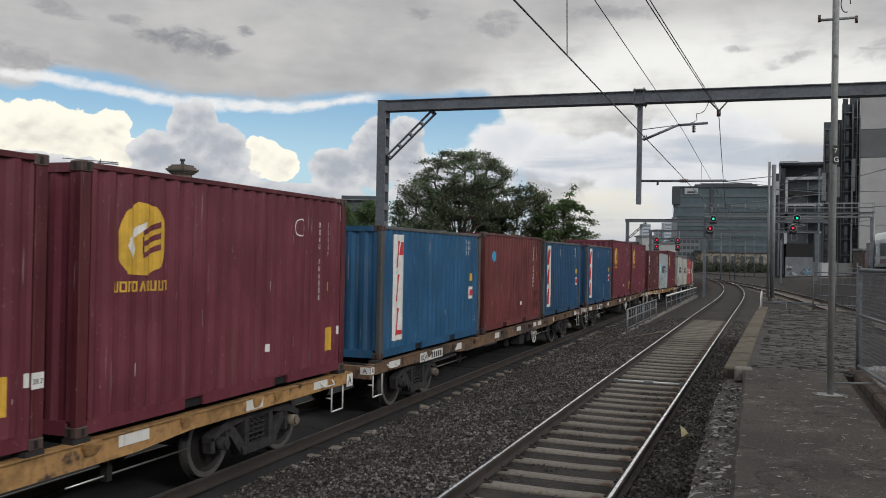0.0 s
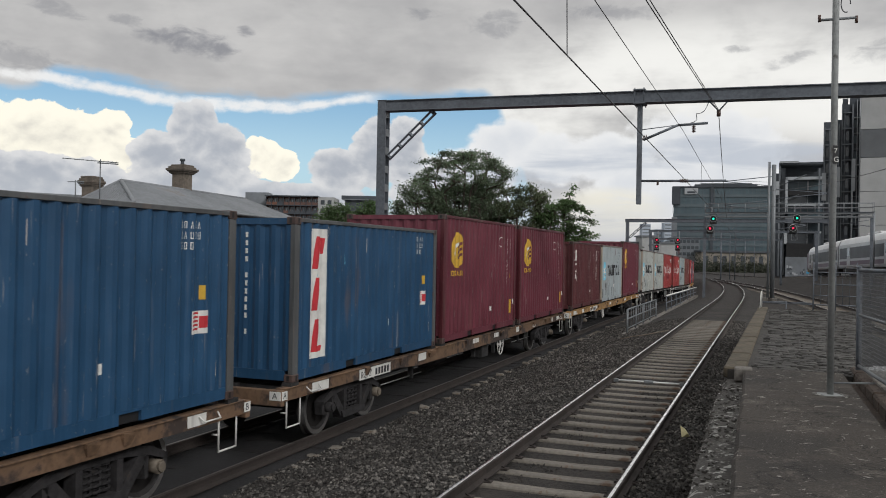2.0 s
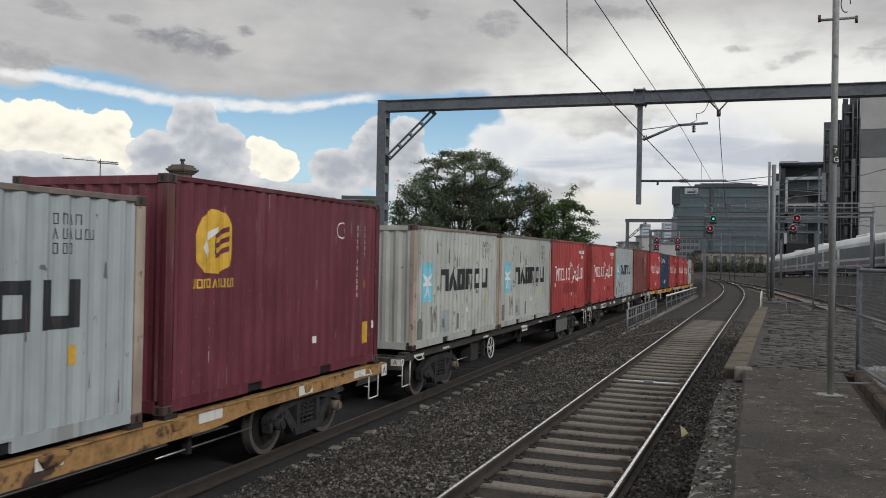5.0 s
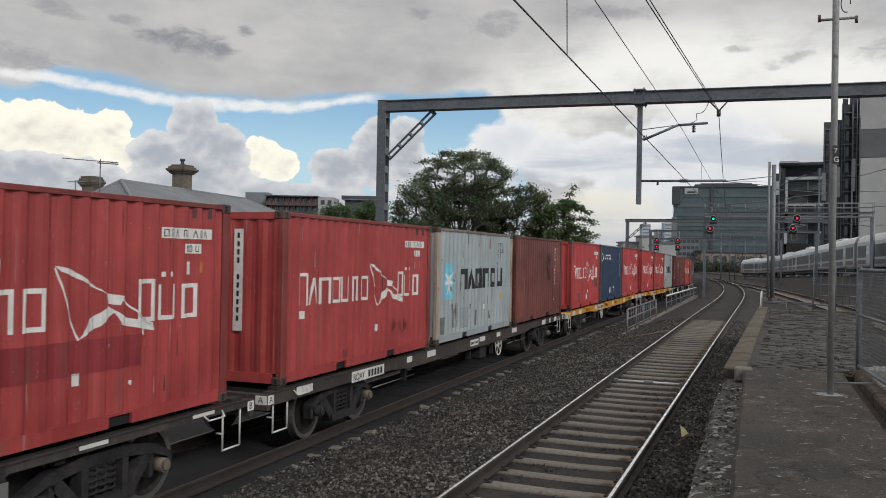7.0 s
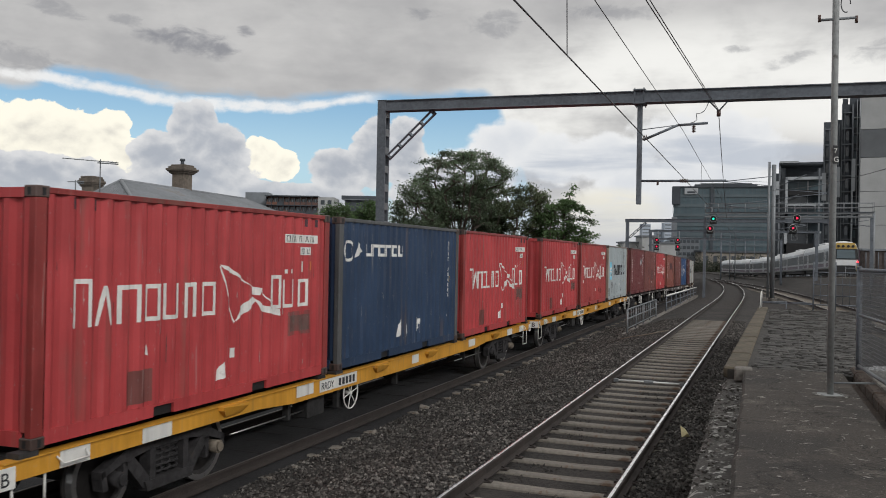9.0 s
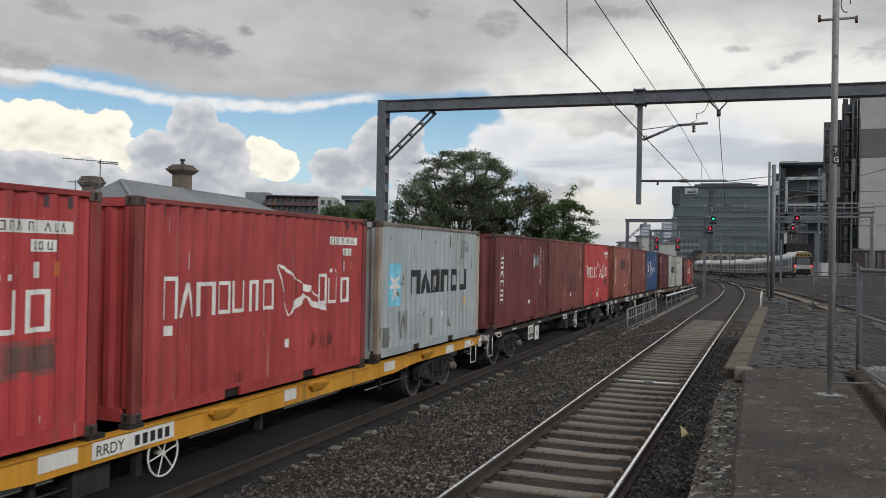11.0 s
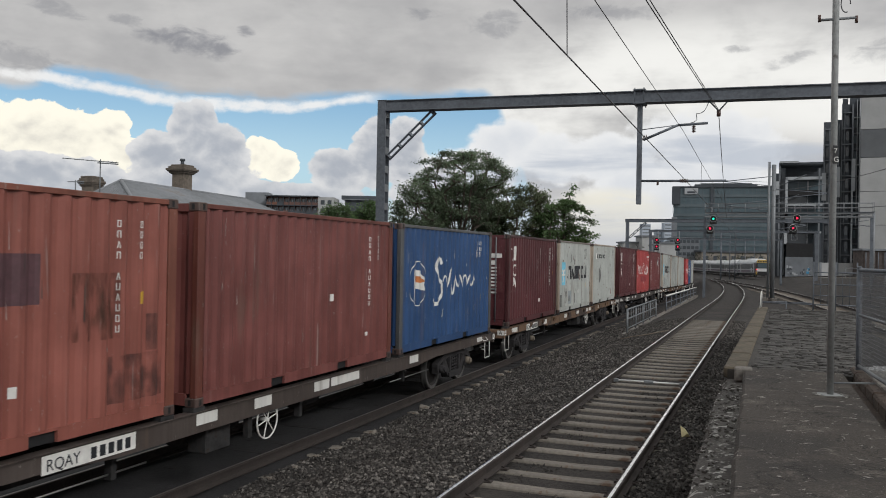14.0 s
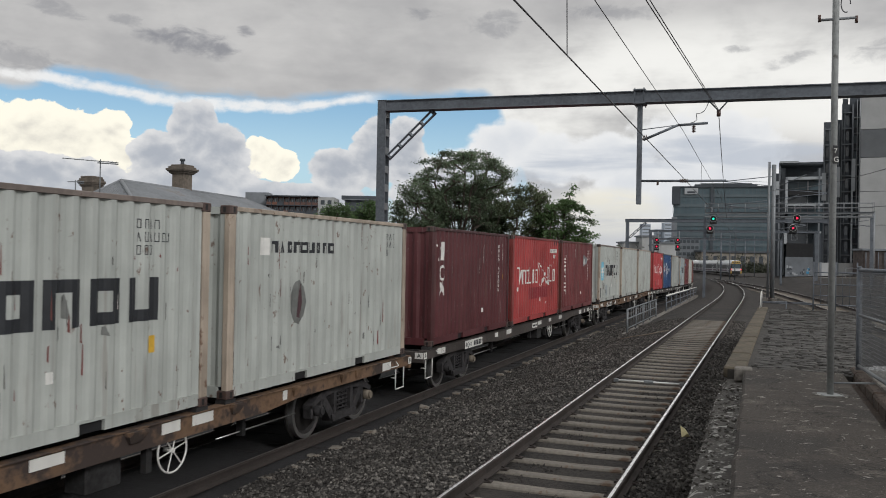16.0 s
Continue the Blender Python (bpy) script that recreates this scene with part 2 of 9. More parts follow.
def glow(name, rgb, strength):
    m = material(name, tuple(0.3 * c for c in rgb), 0.3, var=0.02, bump=0)
    b = m.node_tree.nodes["Principled BSDF"]
    b.inputs["Emission Color"].default_value = (*rgb, 1)
    b.inputs["Emission Strength"].default_value = strength
    return m


def foliage(name, rgb, stain=None, stain_amount=0.0):
    """Leaf surface that also glows where light falls through it from behind."""
    m = material(name, rgb, 0.6, var=0.45, grain=3, blotch=0.5, bump=0, island=True, stain=stain, stain_amount=stain_amount)
    n, l = m.node_tree.nodes, m.node_tree.links
    bsdf = n["Principled BSDF"]
    thin, both = n.new("ShaderNodeBsdfTranslucent"), n.new("ShaderNodeMixShader")
    l.new(bsdf.inputs["Base Color"].links[0].from_socket, thin.inputs["Color"])
    both.inputs[0].default_value = 0.45
    l.new(bsdf.outputs[0], both.inputs[1])
    l.new(thin.outputs[0], both.inputs[2])
    l.new(both.outputs[0], n["Material Output"].inputs["Surface"])
    return m


def glass(name, rgb, rough=0.08):
    m = material(name, rgb, rough, 0.0, var=0.1, grain=0.3, blotch=0.1, bump=0)
    m.node_tree.nodes["Principled BSDF"].inputs["Specular IOR Level"].default_value = 0.8
    return m


def paint(name, rgb, fade=0.22, rust=0.25):
    """Weathered container paint: run-down streaks, chalky fading, rust flecks."""
    m = bpy.data.materials.new(name)
    m.use_nodes = True
    k = Nodes(m.node_tree)
    bsdf = m.node_tree.nodes["Principled BSDF"]
    tc = m.node_tree.nodes.new("ShaderNodeTexCoord")
    co = tc.outputs["Object"]
    info = m.node_tree.nodes.new("ShaderNodeObjectInfo")
    add = m.node_tree.nodes.new("ShaderNodeVectorMath")
    add.operation = "ADD"
    k.put(add.inputs[0], co)
    k.put(add.inputs[1], k.vec(k.math("MULTIPLY", info.outputs["Random"], 40.0), 0.0, 0.0))
    co = add.outputs[0]
    wide = k.noise(co, 0.9, 5.0, 0.6)
    runs = k.noise(k.scale(co, (9.0, 9.0, 0.55)), 1.0, 5.0, 0.6)
    fine = k.noise(co, 30.0, 4.0, 0.6)
    fleck = k.noise(k.scale(co, (1.0, 1.0, 0.6)), 7.0, 6.0, 0.65)
    lo, hi = tuple(c * (1 - fade) for c in rgb), tuple(min(1, c * (1 + fade) + 0.02 * fade) for c in rgb)
    col = k.mix(k.ramp(k.math("ADD", k.math("MULTIPLY", wide, 0.6), k.math("MULTIPLY", runs, 0.4)), 0.33, 0.68), lo, hi)
    col = k.mix(k.math("MULTIPLY", k.ramp(runs, 0.60, 0.74), 0.25), col, (0.22, 0.20, 0.18))
    weep = k.ramp(k.math("ADD", k.math("MULTIPLY", k.noise(k.scale(co, (5.5, 5.5, 0.18)), 1.0, 3.0, 0.5), 0.6), k.math("MULTIPLY", k.noise(co, 0.7, 3.0, 0.5), 0.4)), 0.60 - 0.05 * rust, 0.68 - 0.05 * rust)
    col = k.mix(k.math("MULTIPLY", weep, 0.38), col, (0.15, 0.105, 0.08))
    scuff = k.math("MAXIMUM", k.ramp(k.noise(k.scale(co, (3.0, 3.0, 1.2)), 9.0, 5.0, 0.7), 0.645, 0.68), k.ramp(k.noise(k.scale(co, (22.0, 22.0, 0.9)), 1.0, 3.0, 0.5), 0.70, 0.74))
    col = k.mix(k.math("MULTIPLY", scuff, 0.4), col, (0.42, 0.39, 0.36))
    rustm = k.ramp(k.math("ADD", k.math("MULTIPLY", fleck, 0.75), k.math("MULTIPLY", runs, 0.25)), 0.70 - 0.13 * rust, 0.76 - 0.13 * rust)
    col = k.mix(k.math("MULTIPLY", rustm, 0.8), col, k.mix(fine, (0.06, 0.03, 0.02), (0.20, 0.09, 0.045)))
    k.put(bsdf.inputs["Base Color"], col)
    k.put(bsdf.inputs["Roughness"], k.math("ADD", 0.37, k.math("ADD", k.math("MULTIPLY", wide, 0.16), k.math("MULTIPLY", rustm, 0.2)), clamp=True))
    bsdf.inputs["Specular IOR Level"].default_value = 0.4
    b = m.node_tree.nodes.new("ShaderNodeBump")
    b.inputs["Strength"].default_value, b.inputs["Distance"].default_value = 0.12, 0.02
    k.put(b.inputs["Height"], k.math("ADD", fine, k.math("MULTIPLY", k.noise(co, 2.2, 2.0), 3.0)))
    k.put(bsdf.inputs["Normal"], b.outputs[0])
    return m


M = dict(
    ballast=gravel("ballast", (0.024, 0.021, 0.018), (0.098, 0.090, 0.082), 26.0),
    stone=gravel("ballast_stone", (0.020, 0.017, 0.015), (0.27, 0.25, 0.225), 26.0, True),
    earth=material("earth", (0.10, 0.09, 0.075), 0.95, var=0.4, grain=6, blotch=0.15, bump=0.5),
    rail_side=material("rusty_rail", (0.040, 0.031, 0.027), 0.85, var=0.3, grain=30, blotch=2, bump=0.3),
    rail_top=material("polished_rail_head", (0.92, 0.92, 0.91), 0.27, 1.0, var=0.06, grain=3, blotch=0.4, bump=0.02, stretch=(1, 1, 1)),
    rail_dull=material("dull_rail_head", (0.20, 0.18, 0.165), 0.45, 0.6, var=0.1, grain=3, blotch=0.4, bump=0.02),
    sleeper=material("concrete_sleeper", (0.185, 0.166, 0.140), 0.9, var=0.22, grain=14, blotch=2.5, bump=0.4, stain=(0.13, 0.09, 0.065), stain_amount=0.42),
    # near-black: the shade under the freight train is put into these two colours
    oily=material("shade_darkened_ballast", (0.018, 0.017, 0.018), 0.9, var=0.4, grain=22, blotch=0.6, bump=0.8),
    shade_sleeper=material("shade_dark_sleeper", (0.018, 0.016, 0.016), 0.9, var=0.35, grain=10, blotch=2, bump=0.5, stretch=(1, 8, 8)),
    asphalt=worn("worn_asphalt", (0.055, 0.046, 0.038), (0.029, 0.025, 0.022), (0.135, 0.116, 0.096), (0.30, 0.28, 0.25), 0.015),
    ledge=worn("crumbled_ledge", (0.092, 0.085, 0.076), (0.055, 0.050, 0.045), (0.20, 0.19, 0.17), (0.42, 0.41, 0.38), 0.09),
    dirt=worn("brown_dirt_kerb", (0.072, 0.052, 0.040), (0.040, 0.031, 0.026), (0.12, 0.095, 0.075), (0.20, 0.18, 0.15)),
    polegrey=material("grey_pole_steel", (0.27, 0.28, 0.275), 0.7, 0.0, var=0.16, grain=20, blotch=2, bump=0.08, stain=(0.11, 0.10, 0.092), stain_amount=0.25),
    casting=paint("dark_rusty_casting", (0.085, 0.056, 0.048), 0.35, 0.7),
    scratch=material("bare_scratched_metal", (0.46, 0.43, 0.40), 0.6, var=0.2, grain=20, blotch=3, bump=0.05),
    grime=material("dark_scrape_mark", (0.055, 0.048, 0.043), 0.8, var=0.3, grain=20, blotch=3, bump=0.05),
    rimwhite=material("pale_signal_rim", (0.42, 0.43, 0.42), 0.6, var=0.1, bump=0),
    bead=material("white_cable_sleeve", (0.82, 0.82, 0.80), 0.5, var=0.1, bump=0),
    concrete=material("weathered_concrete", (0.19, 0.175, 0.155), 0.9, var=0.3, grain=12, blotch=1.2, bump=0.45, stain=(0.085, 0.075, 0.066), stain_amount=0.55),
    coping=material("tan_coping_stone", (0.104, 0.086, 0.060), 0.9, var=0.3, grain=10, blotch=1.5, bump=0.5, stain=(0.070, 0.058, 0.043), stain_amount=0.4),
    sett=material("bluestone_sett", (0.066, 0.062, 0.057), 0.85, var=0.6, grain=22, blotch=3, bump=0.5),
    brick=material("red_brown_brick", (0.082, 0.066, 0.060), 0.9, var=0.35, grain=18, blotch=3, bump=0.4),
    joint=material("sandy_joint", (0.050, 0.046, 0.041), 0.95, var=0.3, grain=30, blotch=2, bump=0.5),
    galv=material("galvanised_steel", (0.20, 0.213, 0.222), 0.55, 0.35, var=0.14, grain=16, blotch=1.6, bump=0.08, stain=(0.20, 0.19, 0.18), stain_amount=0.25),
    galv_dark=material("dark_weathered_steel", (0.135, 0.150, 0.170), 0.6, 0.3, var=0.2, grain=12, blotch=1.5, bump=0.1),
    iron=material("black_underframe", (0.029, 0.028, 0.028), 0.75, 0.1, var=0.4, grain=14, blotch=2.5, bump=0.25, stain=(0.042, 0.031, 0.025), stain_amount=0.4),
    bogie=material("dusty_bogie_casting", (0.027, 0.025, 0.026), 0.85, 0.05, var=0.45, grain=12, blotch=2, bump=0.3, stain=(0.052, 0.042, 0.037), stain_amount=0.4),
    wheel=material("worn_wheel_steel", (0.030, 0.027, 0.026), 0.6, 0.4, var=0.2, grain=12, blotch=2, bump=0.1),
    tread=material("bright_wheel_rim", (0.55, 0.54, 0.53), 0.3, 0.9, var=0.05, grain=12, blotch=2, bump=0.0),
    hub=material("dull_axle_cap", (0.16, 0.135, 0.105), 0.7, 0.2, var=0.3, grain=20, blotch=6, bump=0.2),
    white=paint("chipped_white_paint", (0.72, 0.71, 0.67), 0.12, 0.15),
    whitemark=material("white_marking", (0.74, 0.73, 0.69), 0.6, var=0.10, grain=8, blotch=3, bump=0.05, stain=(0.45, 0.40, 0.36), stain_amount=0.14),
    blackmark=material("black_marking", (0.022, 0.024, 0.028), 0.55, var=0.2, grain=8, blotch=3, bump=0.05),
    redmark=material("red_marking", (0.55, 0.035, 0.045), 0.55, var=0.12, grain=8, blotch=3, bump=0.05),
    cyanmark=material("pale_blue_marking", (0.20, 0.55, 0.70), 0.55, var=0.12, grain=8, blotch=2, bump=0.05),
    yellowmark=material("yellow_marking", (0.66, 0.40, 0.045), 0.55, var=0.12, grain=8, blotch=2, bump=0.05),
    orangemark=material("orange_marking", (0.60, 0.20, 0.06), 0.55, var=0.12, grain=8, blotch=2, bump=0.05),
    bluemark=material("bright_blue_marking", (0.07, 0.36, 0.62), 0.55, var=0.12, grain=8, blotch=2, bump=0.05),
    purplemark=material("dark_repaint_patch", (0.095, 0.045, 0.052), 0.6, var=0.2, grain=8, blotch=2, bump=0.05),
    palepatch=material("pale_blue_grey_patch", (0.22, 0.25, 0.26), 0.6, var=0.3, grain=8, blotch=4, bump=0.05, stain=(0.16, 0.05, 0.045), stain_amount=0.25),
    touchup=material("dull_grey_touch_up", (0.315, 0.35, 0.36), 0.6, var=0.12, grain=8, blotch=2, bump=0.05),
    greymark=material("grey_repair_patch", (0.16, 0.165, 0.155), 0.6, var=0.15, grain=8, blotch=2, bump=0.05),
    signal_black=material("signal_black", (0.014, 0.014, 0.015), 0.6, var=0.2, grain=10, blotch=2, bump=0.05),
    red_light=glow("red_signal_light", (1.0, 0.02, 0.07), 1.7),
    green_light=glow("green_signal_light", (0.03, 0.85, 0.50), 1.4),
    tail_light=glow("red_tail_light", (1.0, 0.04, 0.05), 3.0),
    lit_sign=glow("warm_lit_lamp", (1.0, 0.92, 0.75), 2.0),
    wire=material("copper_wire", (0.10, 0.10, 0.105), 0.6, 0.3, var=0.1, bump=0),
    insulator=material("brown_insulator", (0.08, 0.045, 0.035), 0.3, var=0.1, bump=0),
    bark=material("bark", (0.075, 0.06, 0.048), 0.95, var=0.35, grain=14, blotch=2, bump=0.6, stretch=(3, 3, 0.7)),
    leaf=foliage("dull_green_leaf", (0.122, 0.164, 0.096), (0.130, 0.105, 0.070), 0.1),
    hose=material("tan_hose", (0.16, 0.125, 0.09), 0.7, var=0.15, bump=0),
    bed=material("dark_bed_ballast", (0.025, 0.021, 0.018), 0.95, var=0.5, grain=24, blotch=0.8, bump=0.9, stain=(0.048, 0.040, 0.033), stain_amount=0.4),
    bedstone=material("dark_ballast_stone", (0.037, 0.032, 0.027), 0.9, var=0.7, grain=9, blotch=0.7, bump=0.4, island=True),
    railrust=paint("rusty_top_rail", (0.20, 0.165, 0.145), 0.3, 0.7),
    leaf_red=foliage("green_leaf_with_red_tips", (0.108, 0.132, 0.070), (0.140, 0.085, 0.055), 0.40),
    leaf_bright=foliage("fresh_green_leaf", (0.104, 0.166, 0.064)),
    roof_iron=material("galvanised_roof_iron", (0.225, 0.236, 0.248), 0.6, 0.15, var=0.16, grain=6, blotch=0.5, bump=0.1, stain=(0.22, 0.20, 0.185), stain_amount=0.3),
    render_wall=material("cream_render", (0.25, 0.225, 0.19), 0.9, var=0.2, grain=8, blotch=0.8, bump=0.2),
    chimney=material("soot_stained_chimney_render", (0.155, 0.130, 0.105), 0.9, var=0.3, grain=8, blotch=1.2, bump=0.3, stain=(0.09, 0.08, 0.07), stain_amount=0.4),
    terracotta=material("terracotta", (0.16, 0.10, 0.075), 0.9, var=0.2, grain=8, blotch=1.2, bump=0.2),
    bld_brown=material("brown_cladding", (0.135, 0.075, 0.060), 0.8, var=0.2, grain=0.8, blotch=0.1, bump=0),
    bld_orange=material("rust_orange_panel", (0.20, 0.090, 0.055), 0.8, var=0.2, grain=0.8, blotch=0.1, bump=0),
    bld_grey=material("mid_grey_cladding", (0.175, 0.190, 0.205), 0.7, var=0.15, grain=0.5, blotch=0.07, bump=0),
    bld_dark=material("charcoal_cladding", (0.058, 0.067, 0.078), 0.6, var=0.2, grain=0.5, blotch=0.07, bump=0),
    bld_light=material("pale_precast_panel", (0.40, 0.405, 0.40), 0.85, var=0.08, grain=0.6, blotch=0.12, bump=0.1),
    bld_mid=material("dark_precast_band", (0.13, 0.138, 0.145), 0.85, var=0.1, grain=0.6, blotch=0.12, bump=0.1),
    bld_white=material("white_frame_cladding", (0.40, 0.42, 0.435), 0.7, var=0.1, grain=0.5, blotch=0.1, bump=0),
    pane=glass("dark_window_glass", (0.035, 0.045, 0.052)),
    pane_blue=glass("blue_grey_curtain_glass", (0.075, 0.105, 0.12), 0.12),
    hazy=material("hazy_far_tower", (0.42, 0.47, 0.53), 0.9, var=0.06, grain=0.05, blotch=0.01, bump=0),
    train_silver=material("brushed_train_silver", (0.36, 0.365, 0.375), 0.30, 0.3, var=0.06, grain=2, blotch=0.3, bump=0.02),
    train_white=material("white_train_roof", (0.68, 0.69, 0.69), 0.45, 0.0, var=0.06, grain=2, blotch=0.3, bump=0.02),
    train_purple=material("purple_train_band", (0.085, 0.05, 0.075), 0.45, 0.0, var=0.1, grain=2, blotch=0.3, bump=0),
    train_yellow=material("yellow_train_end", (0.46, 0.31, 0.075), 0.45, 0.0, var=0.06, grain=2, blotch=0.3, bump=0),
    mesh_wire=material("galvanised_fence_wire", (0.13, 0.135, 0.14), 0.6, 0.3, var=0.1, bump=0),
    rag=material("pale_yellow_litter", (0.62, 0.55, 0.30), 0.7, var=0.15, grain=20, blotch=5, bump=0.1),
    train_window=material("dark_train_window", (0.016, 0.018, 0.022), 0.35, var=0.1, grain=1, blotch=0.2, bump=0, spec=0.25),
    office_glass=material("blue_grey_office_glass", (0.090, 0.130, 0.148), 0.30, 0.0, var=0.12, grain=0.4, blotch=0.06, bump=0),
    office_band=material("grey_office_spandrel", (0.108, 0.138, 0.152), 0.6, 0.0, var=0.10, grain=0.4, blotch=0.06, bump=0),
    hill=material("far_scrub", (0.055, 0.062, 0.042), 0.95, var=0.4, grain=0.8, blotch=0.12, bump=0.3),
)
CONT = dict(
    maroon=paint("maroon_container_paint", (0.145, 0.033, 0.048), 0.22, 0.12),
    texmaroon=paint("dull_brown_maroon_paint", (0.100, 0.029, 0.032), 0.22, 0.2),
    blue=paint("mid_blue_container_paint", (0.024, 0.100, 0.206), 0.22, 0.35),
    deepblue=paint("deep_blue_container_paint", (0.020, 0.072, 0.152), 0.2, 0.25),
    brownred=paint("brown_red_container_paint", (0.160, 0.042, 0.043), 0.25, 0.28),
    oxide=paint("oxide_red_container_paint", (0.186, 0.062, 0.054), 0.28, 0.25),
    orange=paint("faded_orange_brown_paint", (0.285, 0.096, 0.073), 0.25, 0.32),
    red=paint("signal_red_container_paint", (0.455, 0.058, 0.061), 0.20, 0.24),
    red2=paint("faded_red_container_paint", (0.385, 0.060, 0.058), 0.22, 0.34),
    red_dark=paint("dark_red_repaint", (0.270, 0.036, 0.043), 0.15, 0.15),
    grey=paint("pale_blue_grey_paint", (0.38, 0.425, 0.435), 0.14, 0.62),
    offwhite=paint("off_white_container_paint", (0.45, 0.47, 0.44), 0.16, 0.8),
    navy=paint("navy_container_paint", (0.026, 0.050, 0.100), 0.2, 0.25),
    royal=paint("royal_blue_container_paint", (0.029, 0.076, 0.190), 0.22, 0.35),
    patchred=paint("dark_red_brown_patch", (0.118, 0.046, 0.044), 0.2, 0.2),
    rustpost=paint("rust_streaked_cream_post", (0.425, 0.354, 0.283), 0.3, 1.0),
    bluepost=paint("scuffed_grey_post", (0.096, 0.099, 0.100), 0.3, 0.7),
)


def smear(name, rgb, cover=0.5, most=0.5, stretch=(3.0, 3.0, 1.6)):
    """Thin dirt with ragged holes that let the paint below show."""
    m = bpy.data.materials.new(name)
    m.use_nodes = True
    nt = m.node_tree
    bsdf = nt.nodes["Principled BSDF"]
    bsdf.inputs["Base Color"].default_value = (*rgb, 1)
    bsdf.inputs["Roughness"].default_value = 0.8
    tc, mp, nz, rm = (nt.nodes.new(k) for k in ("ShaderNodeTexCoord", "ShaderNodeMapping", "ShaderNodeTexNoise", "ShaderNodeMapRange"))
    mp.inputs["Scale"].default_value = stretch
    nz.inputs["Scale"].default_value = 2.2
    nz.inputs["Detail"].default_value = 6
    rm.inputs["From Min"].default_value = 0.58 - 0.3 * cover
    rm.inputs["From Max"].default_value = 0.86 - 0.3 * cover
    rm.inputs["To Max"].default_value = most
    nt.links.new(tc.outputs["Object"], mp.inputs["Vector"])
    nt.links.new(mp.outputs["Vector"], nz.inputs["Vector"])
    nt.links.new(nz.outputs["Fac"], rm.inputs["Value"])
    nt.links.new(rm.outputs["Result"], bsdf.inputs["Alpha"])
    return m


M["sootsmear"] = smear("sooty_smear", (0.060, 0.040, 0.038), 0.80, 0.52)
M["rustsmear"] = smear("rust_run", (0.085, 0.040, 0.026), 0.45, 0.75, (5.0, 5.0, 1.2))
M["greysmear"] = smear("grey_touch_up", (0.19, 0.17, 0.15), 0.85, 0.45)
M["dripsmear"] = smear("dark_drip_stain", (0.050, 0.032, 0.036), 0.34, 0.5, (7.0, 7.0, 0.4))
SILL = dict(
    rust=material("rusty_yellow_sill", (0.36, 0.205, 0.078), 0.75, var=0.4, grain=7, blotch=0.9, bump=0.25, stain=(0.060, 0.040, 0.031), stain_amount=0.5),
    brown=material("brown_rusted_sill", (0.200, 0.120, 0.070), 0.75, var=0.4, grain=7, blotch=0.8, bump=0.25, stain=(0.055, 0.040, 0.034), stain_amount=0.68),
    yellow=paint("yellow_sill", (0.62, 0.30, 0.035), 0.18, 0.35),
    dark=paint("charcoal_sill", (0.062, 0.053, 0.048), 0.3, 0.6),
    drab=paint("drab_brown_sill", (0.075, 0.060, 0.053), 0.3, 0.6),
    old=paint("dark_brown_spine", (0.050, 0.043, 0.039), 0.3, 0.5),
    grey=paint("grey_brown_sill", (0.060, 0.054, 0.050), 0.3, 0.6),
)

SILL["umber"] = SILL["brown"]
PAINTS = dict(texmaroon=(0.07, 0.021, 0.022), maroon=(0.10, 0.020, 0.026), brownred=(0.115, 0.032, 0.026), oxide=(0.145, 0.045, 0.032), orange=(0.215, 0.075, 0.050), red=(0.27, 0.040, 0.036), red2=(0.22, 0.045, 0.040))
POSTS = {key: paint("grimy_" + key + "_post", rgb, 0.3, 0.75) for key, rgb in PAINTS.items()}

# ---- mesh helpers ----
def link_mesh(name, bm, mat):
    me = bpy.data.meshes.new(name)
    bm.to_mesh(me)
    bm.free()
    for mm in (mat if isinstance(mat, (list, tuple)) else [mat]):
        me.materials.append(mm)
    return me


def part(name, bm, mat, parent, label=""):
    """One mesh object under a thing or a part."""
    me = bm if isinstance(bm, bpy.types.Mesh) else link_mesh(name, bm, mat)
    ob = new(name, me)
    ob.parent = parent
    if label:
        tagged(ob, label)
    return ob


def thing(name, label, category, group="", at=None, kind=""):
    ob = new(name)
    ob.empty_display_size = 0.2
    tagged(ob, label, category, group, kind)
    if at is not None:
        ob.matrix_basis = at
    return ob


def solid(name, bm, mat, label, category="", group="", kind="", at=None):
    ob = new(name, link_mesh(name, bm, mat))
    tagged(ob, label, category, group, kind)
    if at is not None:
        ob.matrix_basis = at
    return ob


def box(bm, lo, hi, m=None, mi=0, bevel=0.0):
    (x0, y0, z0), (x1, y1, z1) = lo, hi
    vs = [bm.verts.new(p) for p in ((x0, y0, z0), (x1, y0, z0), (x1, y1, z0), (x0, y1, z0), (x0, y0, z1), (x1, y0, z1), (x1, y1, z1), (x0, y1, z1))]
    if m is not None:
        for v in vs:
            v.co = m @ v.co
    fs = [bm.faces.new([vs[i] for i in f]) for f in ((3, 2, 1, 0), (4, 5, 6, 7), (0, 1, 5, 4), (1, 2, 6, 5), (2, 3, 7, 6), (3, 0, 4, 7))]
    for f in fs:
        f.material_index = mi
    if bevel:
        es = list({e for f in fs for e in f.edges})
        bmesh.ops.bevel(bm, geom=es, offset=bevel, segments=1, affect="EDGES")
    return vs


def bx(lo, hi, m=None, bevel=0.0):
    bm = bmesh.new()
    box(bm, lo, hi, m, 0, bevel)
    return bm


